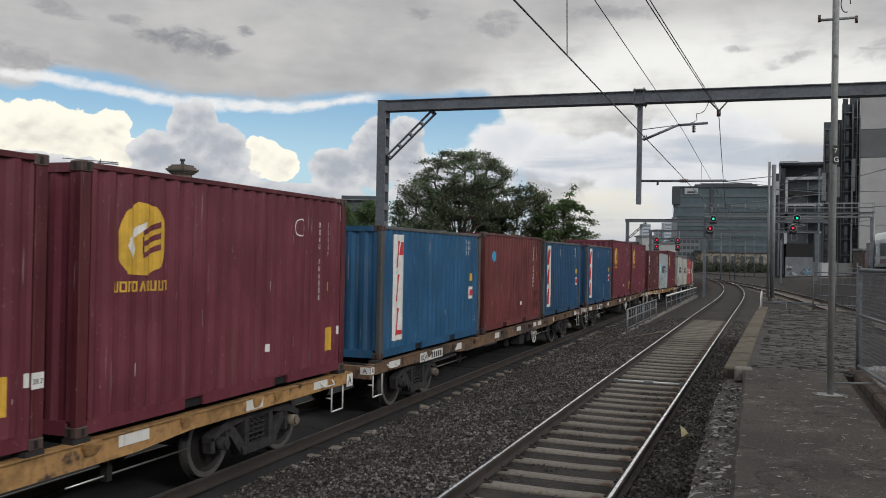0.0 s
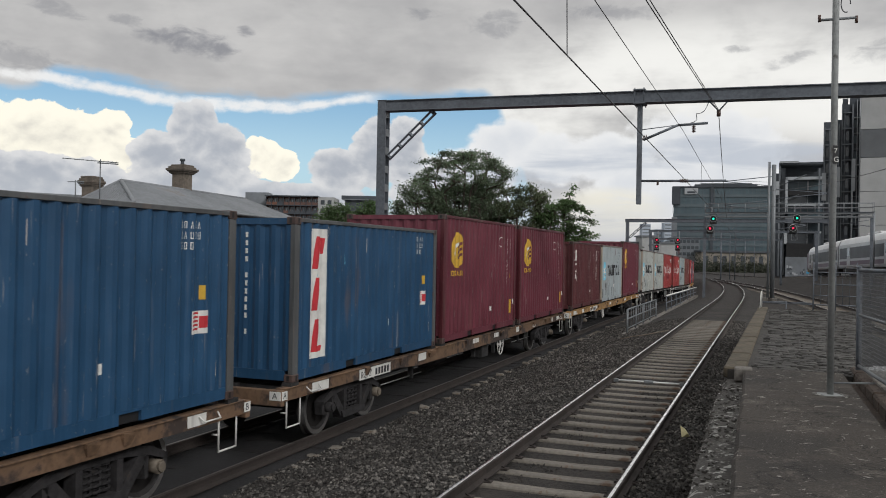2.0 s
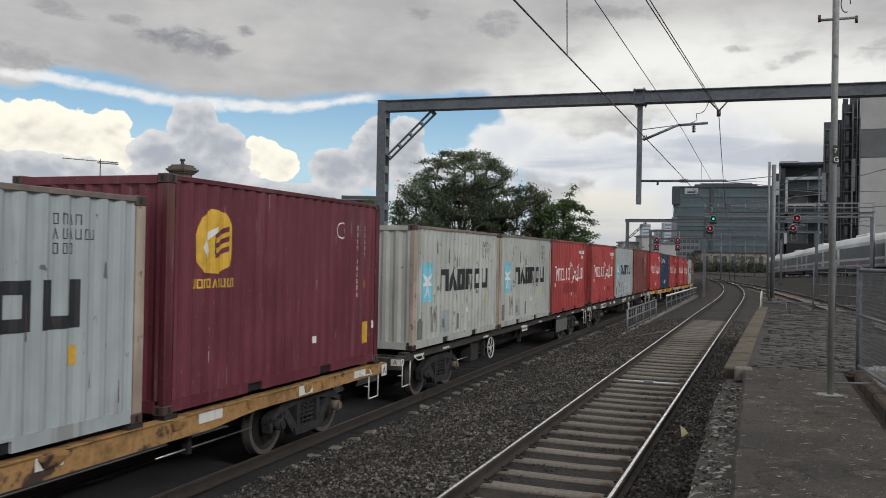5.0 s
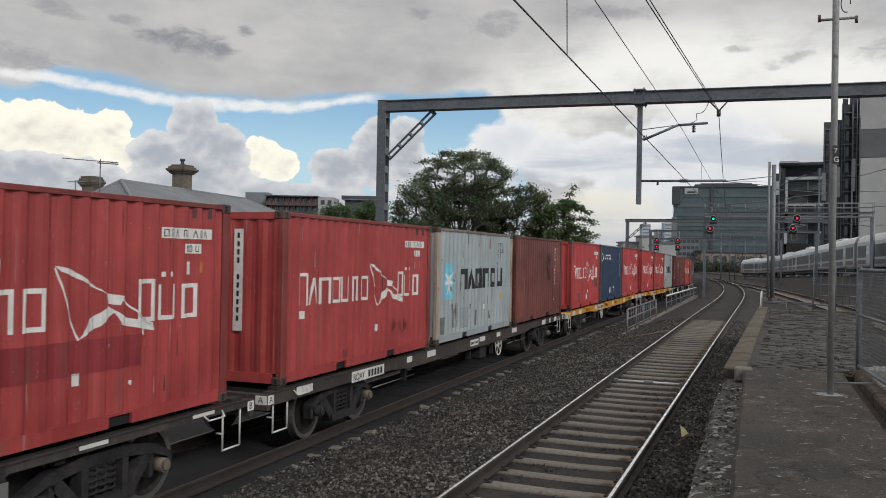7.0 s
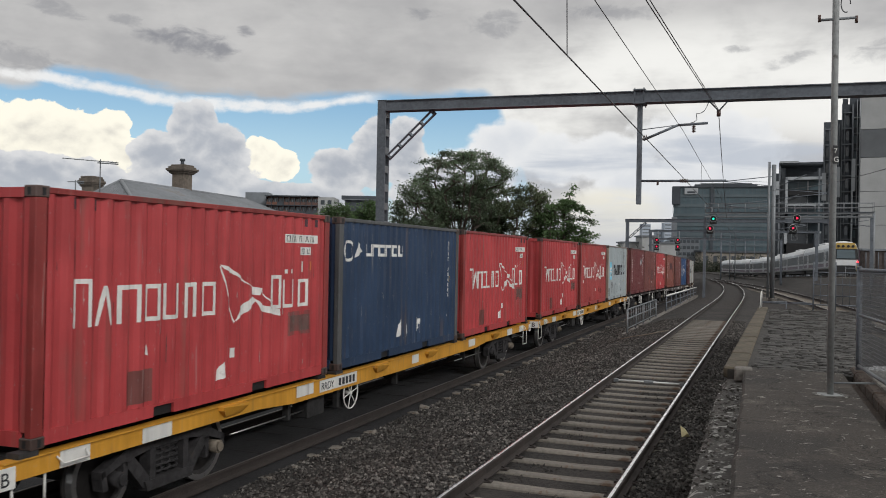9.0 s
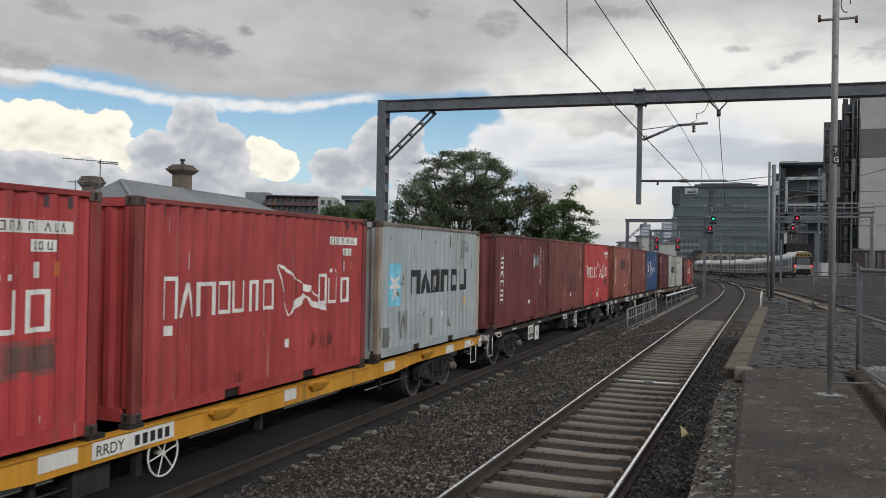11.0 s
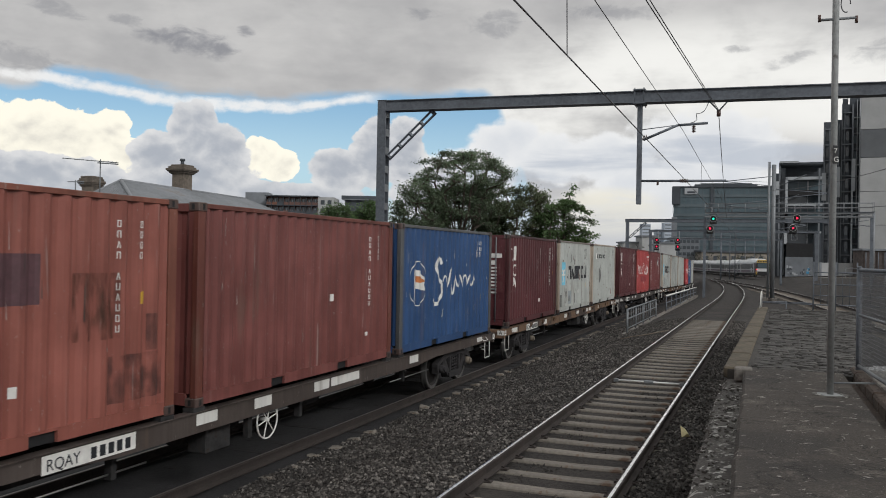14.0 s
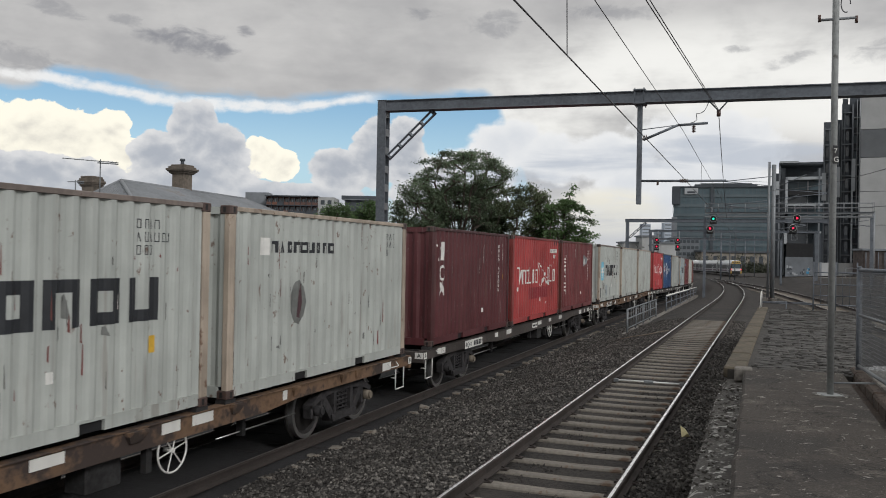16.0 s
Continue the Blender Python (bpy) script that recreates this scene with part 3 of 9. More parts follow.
def rod(bm, a, b, r, n=8, r2=None, caps=True, mi=0):
    a, b = Vector(a), Vector(b)
    d = (b - a)
    if d.length < 1e-6:
        return
    q = d.to_track_quat("Z", "Y").to_matrix()
    r2 = r if r2 is None else r2
    ra = [bm.verts.new(a + q @ Vector((r * math.cos(2 * math.pi * i / n), r * math.sin(2 * math.pi * i / n), 0))) for i in range(n)]
    rb = [bm.verts.new(b + q @ Vector((r2 * math.cos(2 * math.pi * i / n), r2 * math.sin(2 * math.pi * i / n), 0))) for i in range(n)]
    for i in range(n):
        f = bm.faces.new((ra[i], ra[(i + 1) % n], rb[(i + 1) % n], rb[i]))
        f.smooth, f.material_index = n > 5, mi
    if caps:
        bm.faces.new(ra[::-1]).material_index = mi
        bm.faces.new(rb).material_index = mi


def rods(pairs, r, n=8):
    bm = bmesh.new()
    for a, b in pairs:
        rod(bm, a, b, r, n)
    return bm


def ring(bm, c, axis, R, r, n=24, k=6):
    """A torus round axis."""
    q = Vector(axis).to_track_quat("Z", "Y").to_matrix()
    vs = []
    for i in range(n):
        a = 2 * math.pi * i / n
        row = []
        for j in range(k):
            b = 2 * math.pi * j / k
            row.append(bm.verts.new(Vector(c) + q @ Vector(((R + r * math.cos(b)) * math.cos(a), (R + r * math.cos(b)) * math.sin(a), r * math.sin(b)))))
        vs.append(row)
    for i in range(n):
        for j in range(k):
            f = bm.faces.new((vs[i][j], vs[(i + 1) % n][j], vs[(i + 1) % n][(j + 1) % k], vs[i][(j + 1) % k]))
            f.smooth = True


def extrude_profile(bm, prof, path, closed=True, mi=0, smooth=False):
    """Sweeps the profile [(side, up)] along path [(point, right, up)]."""
    rows = []
    for p, r, u in path:
        rows.append([bm.verts.new(p + r * a + u * b) for a, b in prof])
    n = len(prof)
    for i in range(len(rows) - 1):
        for j in range(n if closed else n - 1):
            f = bm.faces.new((rows[i][j], rows[i][(j + 1) % n], rows[i + 1][(j + 1) % n], rows[i + 1][j]))
            f.material_index, f.smooth = (mi(j) if callable(mi) else mi), smooth
    if closed:
        for row in (rows[0][::-1], rows[-1]):
            bm.faces.new(row)
    return rows


def words(text, size, depth=0.002):
    """A mesh of built-in lettering, standing in the xz plane, its left foot at the origin."""
    cu = bpy.data.curves.new("letters", "FONT")
    cu.body, cu.size, cu.extrude = text, size, depth
    ob = bpy.data.objects.new("letters", cu)
    scene.collection.objects.link(ob)
    me = bpy.data.meshes.new_from_object(ob.evaluated_get(bpy.context.evaluated_depsgraph_get()))
    bpy.data.objects.remove(ob)
    me.transform(Matrix.Rotation(math.pi / 2, 4, "X"))
    return me


Z = Vector((0, 0, 1))

# ---- the lines ----
class Line:
    """A track's centre line: straight, then bending to the left, with its own level."""
    def __init__(self, l0, slope, s1, radius, level):
        self.l0, self.a, self.s1, self.r, self.level = l0, math.atan(slope), s1, radius, level

    def at(self, s):
        d = U2 * math.cos(self.a) + N2 * math.sin(self.a)
        r = N2 * math.cos(self.a) - U2 * math.sin(self.a)
        p = SL(0, self.l0)
        if s <= self.s1:
            p = p + d * s
        else:
            th = (s - self.s1) / self.r
            p = p + d * (self.s1 + self.r * math.sin(th)) - r * (self.r * (1 - math.cos(th)))
            d, r = d * math.cos(th) - r * math.sin(th), r * math.cos(th) + d * math.sin(th)
        return Vector((p.x, p.y, self.level(s))), d, r


def soft(x, w):
    return w * math.log1p(math.exp(min(60.0, x / w)))


FREIGHT = Line(-7.80, 0.0, 80.0, 450.0, lambda s: -0.0145 * min(soft(s - 52, 6), 110))
NEAR = Line(-2.40, 0.0105, 55.0, 650.0, lambda s: 0.48 - 0.0045 * min(soft(s - 50, 6), 110))


class Spline:
    """A line through given places (Catmull-Rom), measured along its length."""
    def __init__(self, pts):
        P = [Vector(p) for p in pts]
        P = [P[0] * 2 - P[1]] + P + [P[-1] * 2 - P[-2]]
        self.p = []
        for i in range(1, len(P) - 2):
            for j in range(24):
                t = j / 24
                self.p.append(0.5 * (2 * P[i] + (P[i + 1] - P[i - 1]) * t + (2 * P[i - 1] - 5 * P[i] + 4 * P[i + 1] - P[i + 2]) * t * t
                                     + (3 * P[i] - P[i - 1] - 3 * P[i + 1] + P[i + 2]) * t ** 3))
        self.p.append(P[-2])
        self.s = [0.0]
        for a, b in zip(self.p, self.p[1:]):
            self.s.append(self.s[-1] + (b - a).length)

    def at(self, s):
        if s <= 0:
            d = (self.p[1] - self.p[0]).normalized()
            p = self.p[0] + d * s
        elif s >= self.s[-1]:
            d = (self.p[-1] - self.p[-2]).normalized()
            p = self.p[-1] + d * (s - self.s[-1])
        else:
            i = int(np.searchsorted(self.s, s, "right")) - 1
            f = (s - self.s[i]) / (self.s[i + 1] - self.s[i])
            p = self.p[i].lerp(self.p[i + 1], f)
            d = (self.p[i + 1] - self.p[i]).normalized()
        h = Vector((d.x, d.y, 0)).normalized()
        return p, d, Vector((h.y, -h.x, 0))


# the raised suburban line that comes down from the right
RAISED = Spline([(18, -10, 2.5), (26.5, 22, 2.45), (34, 52, 2.25), (41.4, 80.8, 1.85), (45, 95, 1.55), (56.7, 135.7, 0.65), (62.5, 156.9, 0.2), (68.9, 183.7, -0.4), (75.7, 219.9, -0.85), (79.6, 240.7, -1.0),
                 (83.4, 282.9, -1.2), (82.6, 303, -1.2), (77.5, 322, -1.2), (68, 340, -1.2), (55, 356, -1.2), (38, 370, -1.2), (10, 390, -1.2)])
# the connecting line behind the platform's end
CONNECT = Spline([SL(8, 7.4, 0.40), SL(37, 5.6, 0.42), SL(54, 4.3, 0.42), SL(66, 3.3, 0.40), SL(80, 1.9, 0.36), (SL(95, 0.1, 0.30)), SL(112, -2.6, 0.24), SL(130, -6.0, 0.2)])
RSAMP = [RAISED.at(s)[0] for s in range(0, 420, 3)]

PLAT_Z = 1.50


def ground_height(s, l):
    zf, zn = FREIGHT.level(max(s, 0)), NEAR.level(max(s, 0))
    lf = FREIGHT.l0 - (max(0, s - 80) ** 2) / 900
    ln = NEAR.l0 + 0.0105 * s - (max(0, s - 55) ** 2) / 1300
    bf, bn = zf - 0.19, zn - 0.20
    a, b = lf + 1.55, ln - 1.75
    if s > 150:
        t = min(1, (s - 150) / 60)
        base = (1 - t) * bn + t * -1.2
        bf = bn = base
    if l < a:
        z = bf - 0.25 * min(1, max(0, (lf - 2.2 - l)) / 2)
    elif l < b:
        t = (l - a) / max(0.1, b - a)
        z = bf + (bn - bf) * (t * t * (3 - 2 * t) * 0.6 + 0.4 * t) - 0.05 * math.sin(math.pi * t)
    else:
        z = bn - 0.10 * min(1, max(0, (l - ln - 1.3)) / 1.0)
    if 0.95 < abs(l - ln) < 1.65 and s < 120:
        z = max(z, bn + 0.055 - 0.10 * max(0.0, abs(l - ln) - 1.3))
    elif abs(l - ln) <= 0.95 and s < 120:
        z = bn - 0.004
    p = SL(s, l)
    if l > 3 and s < 320:
        d2 = min(((q.x - p.x) ** 2 + (q.y - p.y) ** 2, q.z) for q in RSAMP)
        d = math.sqrt(d2[0])
        rise = max(0.0, 1 - max(0, d - 3.2) / 5.0)
        z = z + (d2[1] - 0.30 - z) * rise
    return z


def steps(*spans):
    out = []
    for a, b, d in spans:
        n = max(1, round((b - a) / d))
        out += [a + (b - a) * i / n for i in range(n)]
    return out + [spans[-1][1]]


def build_ground():
    S = steps((-60, -4, 8), (-4, 45, 0.5), (45, 110, 1.6), (110, 220, 6), (220, 400, 20), (400, 4000, 600))
    L = steps((-3000, -300, 450), (-300, -40, 40), (-40, -11, 4), (-11, 2, 0.26), (2, 12, 1.0), (12, 75, 3.5), (75, 300, 45), (300, 3000, 450))
    vs = []
    for s in S:
        for l in L:
            near = -12 < l < 8 and -5 < s < 110 and abs(l - NEAR.l0 - 0.0105 * s) > 0.95
            z = ground_height(min(s, 400), max(-60, min(l, 120)))
            p = SL(s, l)
            if near:
                z += 0.035 * (noise.noise(Vector((s * 1.3, l * 1.3, 0))) + 0.5 * noise.noise(Vector((s * 4, l * 4, 3))))
            vs.append((p.x, p.y, z))
    nl = len(L)
    fs = [(i * nl + j, i * nl + j + 1, (i + 1) * nl + j + 1, (i + 1) * nl + j) for i in range(len(S) - 1) for j in range(nl - 1)]
    fs = [f[::-1] for f in fs]
    me = bpy.data.meshes.new("ground")
    me.from_pydata(vs, [], fs)
    me.materials.append(M["ballast"])
    me.materials.append(M["oily"])
    me.materials.append(M["bed"])
    for f in me.polygons:
        f.use_smooth = True
        c = f.center
        s, l = c.x * U2.x + c.y * U2.y, c.x * N2.x + c.y * N2.y
        # strip below and beside the freight train, its shade painted as darker ballast
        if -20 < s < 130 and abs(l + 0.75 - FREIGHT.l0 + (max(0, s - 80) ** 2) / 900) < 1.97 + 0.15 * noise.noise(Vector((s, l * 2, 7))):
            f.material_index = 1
        elif -20 < s < 120 and abs(l - NEAR.l0 - 0.0105 * s + (max(0, s - 55) ** 2) / 1300) < 0.95:
            f.material_index = 2
        if 43 < s < 330 and -5 < l + (max(0, s - 55) ** 2) / 1300 < 60:
            f.material_index = 2
    tagged(new("ground", me), "dark ballast and dirt ground under the railway lines", kind="structure")


build_ground()

RAIL_PROF = [(-0.07, -0.16), (0.07, -0.16), (0.07, -0.145), (0.012, -0.12), (0.012, -0.045), (0.036, -0.035), (0.036, -0.011), (0.019, -0.0025), (0.008, 0.0), (-0.008, 0.0), (-0.019, -0.0025), (-0.036, -0.011), (-0.036, -0.035),
             (-0.012, -0.045), (-0.012, -0.12), (-0.07, -0.145)]


def rail_mesh(line, off, ss, top):
    bm = bmesh.new()
    path = []
    for s in ss:
        p, d, r = line.at(s)
        path.append((p + r * off, r, Z))
    extrude_profile(bm, RAIL_PROF, path, mi=lambda j: 1 if 7 <= j <= 9 else 0)
    return link_mesh("rail", bm, [M["rail_side"], top])


def sleeper_mesh(length, w, h, mat):
    bm = bmesh.new()
    # a little waisted and chamfered on top
    prof = [(-w / 2, -h), (w / 2, -h), (w / 2 - 0.015, -0.02), (w / 2 - 0.035, 0), (-w / 2 + 0.035, 0), (-w / 2 + 0.015, -0.02)]
    path = []
    for x, dz in ((-length / 2, 0.0), (-length * 0.28, 0.0), (0, -0.008), (length * 0.28, 0.0), (length / 2, 0.0)):
        path.append((Vector((x, 0, dz)), Vector((0, 1, 0)), Z))
    extrude_profile(bm, prof, path)
    bmesh.ops.recalc_face_normals(bm, faces=bm.faces)
    return link_mesh("sleeper", bm, mat)


def clip_mesh():
    bm = bmesh.new()
    box(bm, (-0.05, -0.06, 0), (0.05, 0.06, 0.02))
    rod(bm, (-0.03, -0.04, 0.022), (0.03, 0.04, 0.03), 0.009, 6)
    return link_mesh("rail_clip", bm, M["rail_side"])


def end_block(seed):
    rng = random.Random(seed)
    bm = bx((-0.13, -0.09, -0.10), (0.09, 0.09, 0.025), None, 0.025)
    for v in bm.verts:
        v.co += Vector((rng.uniform(-0.02, 0.02), rng.uniform(-0.02, 0.02), rng.uniform(-0.015, 0.015)))
    return link_mesh("sleeper_end", bm, M["sleeper"])


END_BLOCKS = [end_block(i) for i in range(4)]


def build_track(line, label, gauge, s0, s1, tops, sl0, sl1, pitch, mat, drop, seed, length=2.5, clips=(0, 0), ends=False):
    rng = random.Random(seed)
    tr = thing("railway_track", label, "railway track", kind="structure")
    ss = steps((s0, 40, 2.0), (40, s1, 4.0)) if s1 > 41 else steps((s0, s1, 2.0))
    for off, top in zip((-gauge / 2, gauge / 2), tops):
        part("rail", rail_mesh(line, off, ss, top), None, tr, "steel rail with a worn running surface")
    sm = sleeper_mesh(length, 0.235, 0.16, mat)
    cm = clip_mesh()
    for i in range(int((sl1 - sl0) / pitch)):
        s = sl0 + i * pitch + rng.uniform(-0.012, 0.012)
        p, d, r = line.at(s)
        ob = part("sleeper", sm, None, tr)
        yaw = math.atan2(r.y, r.x) + rng.uniform(-0.012, 0.012)
        ob.matrix_basis = Matrix.Translation(p + Vector((0, 0, -0.165 + drop + rng.uniform(-0.012, 0.008)))) @ Matrix.Rotation(yaw, 4, "Z")
        if clips[0] < s < clips[1]:
            for off in (-gauge / 2 - 0.10, -gauge / 2 + 0.10, gauge / 2 - 0.10, gauge / 2 + 0.10):
                c = part("rail_clip", cm, None, tr)
                c.matrix_basis = Matrix.Translation(p + r * off + Vector((0, 0, -0.165 + drop))) @ Matrix.Rotation(yaw + math.pi / 2, 4, "Z")
        if ends and rng.random() < 0.6:
            e = part("sleeper_end", rng.choice(END_BLOCKS), None, tr, "")
            e.matrix_basis = Matrix.Translation(p + r * (length / 2 + rng.uniform(0.0, 0.06)) + Vector((0, 0, -0.165 + rng.uniform(-0.03, 0.01)))) @ Matrix.Rotation(yaw + rng.uniform(-0.2, 0.2), 4, "Z") @ Matrix.Rotation(rng.uniform(-0.15, 0.15), 4, "Y")
    return tr


build_track(NEAR, "empty track with shiny rails on concrete sleepers in ballast", 1.67, -8, 150, (M["rail_top"], M["rail_top"]), 2.24, 41, 0.6917, M["sleeper"], 0.0, 3, clips=(4, 20))
# freight sleepers carry the under-train shade in their colour
build_track(FREIGHT, "freight track with dull rails and half-buried concrete sleepers", 1.67, -30, 330, (M["rail_dull"], M["rail_dull"]), 1.0, 60, 0.685, M["shade_sleeper"], -0.02, 4, ends=True)
build_track(CONNECT, "curved connecting track beyond the platform end", 1.67, 0, 120, (M["rail_top"], M["rail_top"]), 20, 90, 0.7, M["sleeper"], -0.03, 5)
build_track(RAISED, "raised suburban track on a low embankment", 1.67, 0, 330, (M["rail_dull"], M["rail_dull"]), 60, 160, 0.7, M["sleeper"], -0.03, 6)


def scatter_stones(name, label, count, seed, region, mat, size=(0.014, 0.040), lift=0.0):
    """Loose stones, each a skewed octahedron."""
    rng = np.random.RandomState(seed)
    base = np.array([(1, 0, 0), (-1, 0, 0), (0, 1, 0), (0, -1, 0), (0, 0, 1), (0, 0, -1)], float)
    tri = np.array([(0, 2, 4), (2, 1, 4), (1, 3, 4), (3, 0, 4), (2, 0, 5), (1, 2, 5), (3, 1, 5), (0, 3, 5)])
    V, Fc = [], []
    n = 0
    while n < count:
        s, l = region(rng)
        if s is None:
            continue
        z = ground_height(s, l) + lift + 0.035 * (noise.noise(Vector((s * 1.3, l * 1.3, 0))) + 0.5 * noise.noise(Vector((s * 4, l * 4, 3))))
        p = SL(s, l, z + 0.008)
        r = rng.uniform(*size)
        v = base * rng.uniform(0.6, 1.15, (6, 3)) * r + rng.uniform(-0.25, 0.25, (6, 3)) * r
        a = rng.uniform(0, 6.28)
        c, sn = math.cos(a), math.sin(a)
        v = v @ np.array([[c, -sn, 0], [sn, c, 0], [0, 0, 0.75]])
        V.append(v + np.array(p))
        Fc.append(tri + 6 * n)
        n += 1
    me = bpy.data.meshes.new(name)
    me.from_pydata(np.concatenate(V).tolist(), [], np.concatenate(Fc).tolist())
    me.materials.append(mat)
    return tagged(new(name, me), label, "ballast", kind="stuff")


def ballast_region(rng):
    s = 4.5 + 36 * rng.rand() ** 1.8
    l = rng.uniform(-6.58, -0.5)
    ln = NEAR.l0 + 0.0105 * s
    if abs(l - ln) < 0.93:
        return None, None
    return s, l


scatter_stones("ballast_stones", "loose grey-brown crushed ballast stones between the tracks", 62000, 11, ballast_region, M["stone"])


def bed_region(rng):
    s = 4.5 + 26 * rng.rand() ** 1.8
    return s, NEAR.l0 + 0.0105 * s + rng.uniform(-0.74, 0.74)


scatter_stones("bed_stones", "small dark ballast stones between the sleepers", 9000, 12, bed_region, M["bedstone"], (0.010, 0.026), -0.014)


# ---- the platform end ----
def build_platform():
    pf = thing("platform", "worn narrow platform end of asphalt and old concrete", "platform", kind="structure")
    bm = bmesh.new()
    rng = random.Random(5)
    # slab with a broken front edge
    ss = [-9 + 0.5 * i for i in range(45)]
    ss = [s for s in ss if s < 13.0] + [13.05]
    rows = []
    for s in ss:
        e = -0.17 + rng.uniform(-0.012, 0.012)
        rows.append([bm.verts.new(SL(s, a, b)) for a, b in ((e, 0.2), (e, PLAT_Z - 0.03), (e + 0.03, PLAT_Z), (0.45, PLAT_Z + 0.012), (1.12, PLAT_Z), (1.12, 0.2))])
    for a, b in zip(rows, rows[1:]):
        for j in range(5):
            bm.faces.new((a[j], b[j], b[j + 1], a[j + 1]))
    bm.faces.new(rows[-1]), bm.faces.new(rows[0][::-1])
    bmesh.ops.recalc_face_normals(bm, faces=bm.faces)
    part("asphalt_slab", bm, M["asphalt"], pf, "dark worn asphalt surface with pale chips")
    # lower ledge left where the edge was cut back
    bm = bmesh.new()
    rows = []
    for s in ss[:-1] + [13.04]:
        o = -0.57 + 0.10 * max(0.0, (s - 5) / 8) + rng.uniform(-0.03, 0.03)
        up = 0.24 * min(1.0, max(0.0, (s - 5) / 7.5))
        rows.append([bm.verts.new(SL(s, a, b)) for a, b in ((o - 0.02, 0.15), (o, 1.02 + up + rng.uniform(-0.03, 0.03)), (o + 0.08, 1.08 + up + rng.uniform(-0.02, 0.02)), (-0.168, 1.10 + up + rng.uniform(-0.03, 0.03)))])
    for a, b in zip(rows, rows[1:]):
        for j in range(3):
            bm.faces.new((a[j], b[j], b[j + 1], a[j + 1]))
    bm.faces.new(rows[-1])
    bmesh.ops.recalc_face_normals(bm, faces=bm.faces)
    part("cut_back_ledge", bm, M["ledge"], pf, "broken concrete ledge below the platform edge")
    bm = bmesh.new()
    for i in range(420):
        s, l = rng.uniform(4, 12.8), rng.uniform(-0.52, -0.2)
        r = rng.uniform(0.006, 0.020)
        box(bm, (-r, -r * rng.uniform(0.5, 1), 0), (r, r * rng.uniform(0.5, 1), r * rng.uniform(0.5, 1.2)), Matrix.Translation(SL(s, l, 1.085 + 0.24 * min(1.0, max(0.0, (s - 5) / 7.5)))) @ Matrix.Rotation(rng.uniform(0, 3), 4, "Z") @ Matrix.Rotation(rng.uniform(-.4, .4), 4, "X"))
    part("rubble", bm, M["ledge"], pf, "crumbled concrete bits")
    part("edge_block", bx((12.75, 0.06, 1.34), (13.02, 0.30, 1.53), LINE, 0.02), M["concrete"], pf, "pale broken concrete block")
    # paved far stretch: bed, coping stones, setts
    bm = bmesh.new()
    pv = []
    for s in (13.05, 18, 24, 30):
        e = -0.02 + (s - 13.05) * 0.027
        f = 1.25 + (s - 13.05) * 0.115
        pv.append([bm.verts.new(SL(s, a, b)) for a, b in ((e - 0.38, 0.1), (e - 0.38, PLAT_Z - 0.03), (f, PLAT_Z - 0.03), (f, 0.1))])
    for a, b in zip(pv, pv[1:]):
        for j in range(3):
            bm.faces.new((a[j], b[j], b[j + 1], a[j + 1]))
    bm.faces.new(pv[-1]), bm.faces.new(pv[0][::-1])
    bmesh.ops.recalc_face_normals(bm, faces=bm.faces)
    part("paving_bed", bm, M["joint"], pf)
    s = 13.06
    while s < 29.8:
        n = rng.uniform(0.85, 1.15)
        e = -0.02 + (s - 13.05) * 0.027
        ob = part("coping_stone", bx((-n / 2 + 0.006, -0.155, -0.16), (n / 2 - 0.006, 0.155, 0.0), None, 0.022), M["coping"], pf)
        ob.matrix_basis = Matrix.Translation(SL(s + n / 2, e - 0.27, PLAT_Z + 0.012 + rng.uniform(-0.008, 0.008))) @ LINE @ Matrix.Rotation(-0.027, 4, "Z")
        s += n
    return pf


PLATFORM = build_platform()


def cross_rod():
    """A pale insulated rod with a middle joint, laid across the empty track."""
    r = thing("track_rod", "pale thin rod with a middle joint across the empty track", "rod")
    p, d, n = NEAR.at(18.95)
    c = p + Vector((0, 0, -0.105))
    part("rod", rods([(c - n * 0.74, c + n * 0.74)], 0.018, 8), M["bead"], r)
    part("joint_block", bx((-0.10, -0.045, -0.035), (0.10, 0.045, 0.03), Matrix.Translation(c) @ LINE @ Matrix.Rotation(math.pi / 2, 4, "Z"), 0.012), M["galv"], r, "small bolted joint")
    for o in (-0.70, 0.70):
        part("clamp", bx((-0.04, -0.05, -0.04), (0.04, 0.05, 0.03), Matrix.Translation(c + n * o) @ LINE, 0.008), M["galv"], r)


cross_rod()


def ground_hose():
    """A thin tan hose left lying between the tracks."""
    pts = [SL(s, l, ground_height(s, l) + 0.05) for s, l in HOSE]
    solid("ground_hose", rods(list(zip(pts, pts[1:])), 0.018, 6), M["hose"], "thin tan hose lying on the ballast between the tracks", "hose")


HOSE = [(30.9, -4.6), (31.0, -4.2), (31.2, -3.75), (31.9, -3.4), (32.9, -3.1)]
ground_hose()

# ---- freight containers ----
CL, CW = 6.058, 2.438
PITCH, FLAT, SLOPE, DEEP = 0.274, 0.071, 0.066, 0.034
X0, X1 = 0.165, CL - 0.165


def wave(x):
    """Depth of the corrugated side at x along it."""
    if not X0 <= x <= X1:
        return 0.0
    u = (x - X0) % PITCH
    if u < FLAT:
        return 0.0
    if u < FLAT + SLOPE:
        return DEEP * (u - FLAT) / SLOPE
    if u < 2 * FLAT + SLOPE:
        return DEEP
    return DEEP * max(0.0, 1 - (u - 2 * FLAT - SLOPE) / SLOPE)


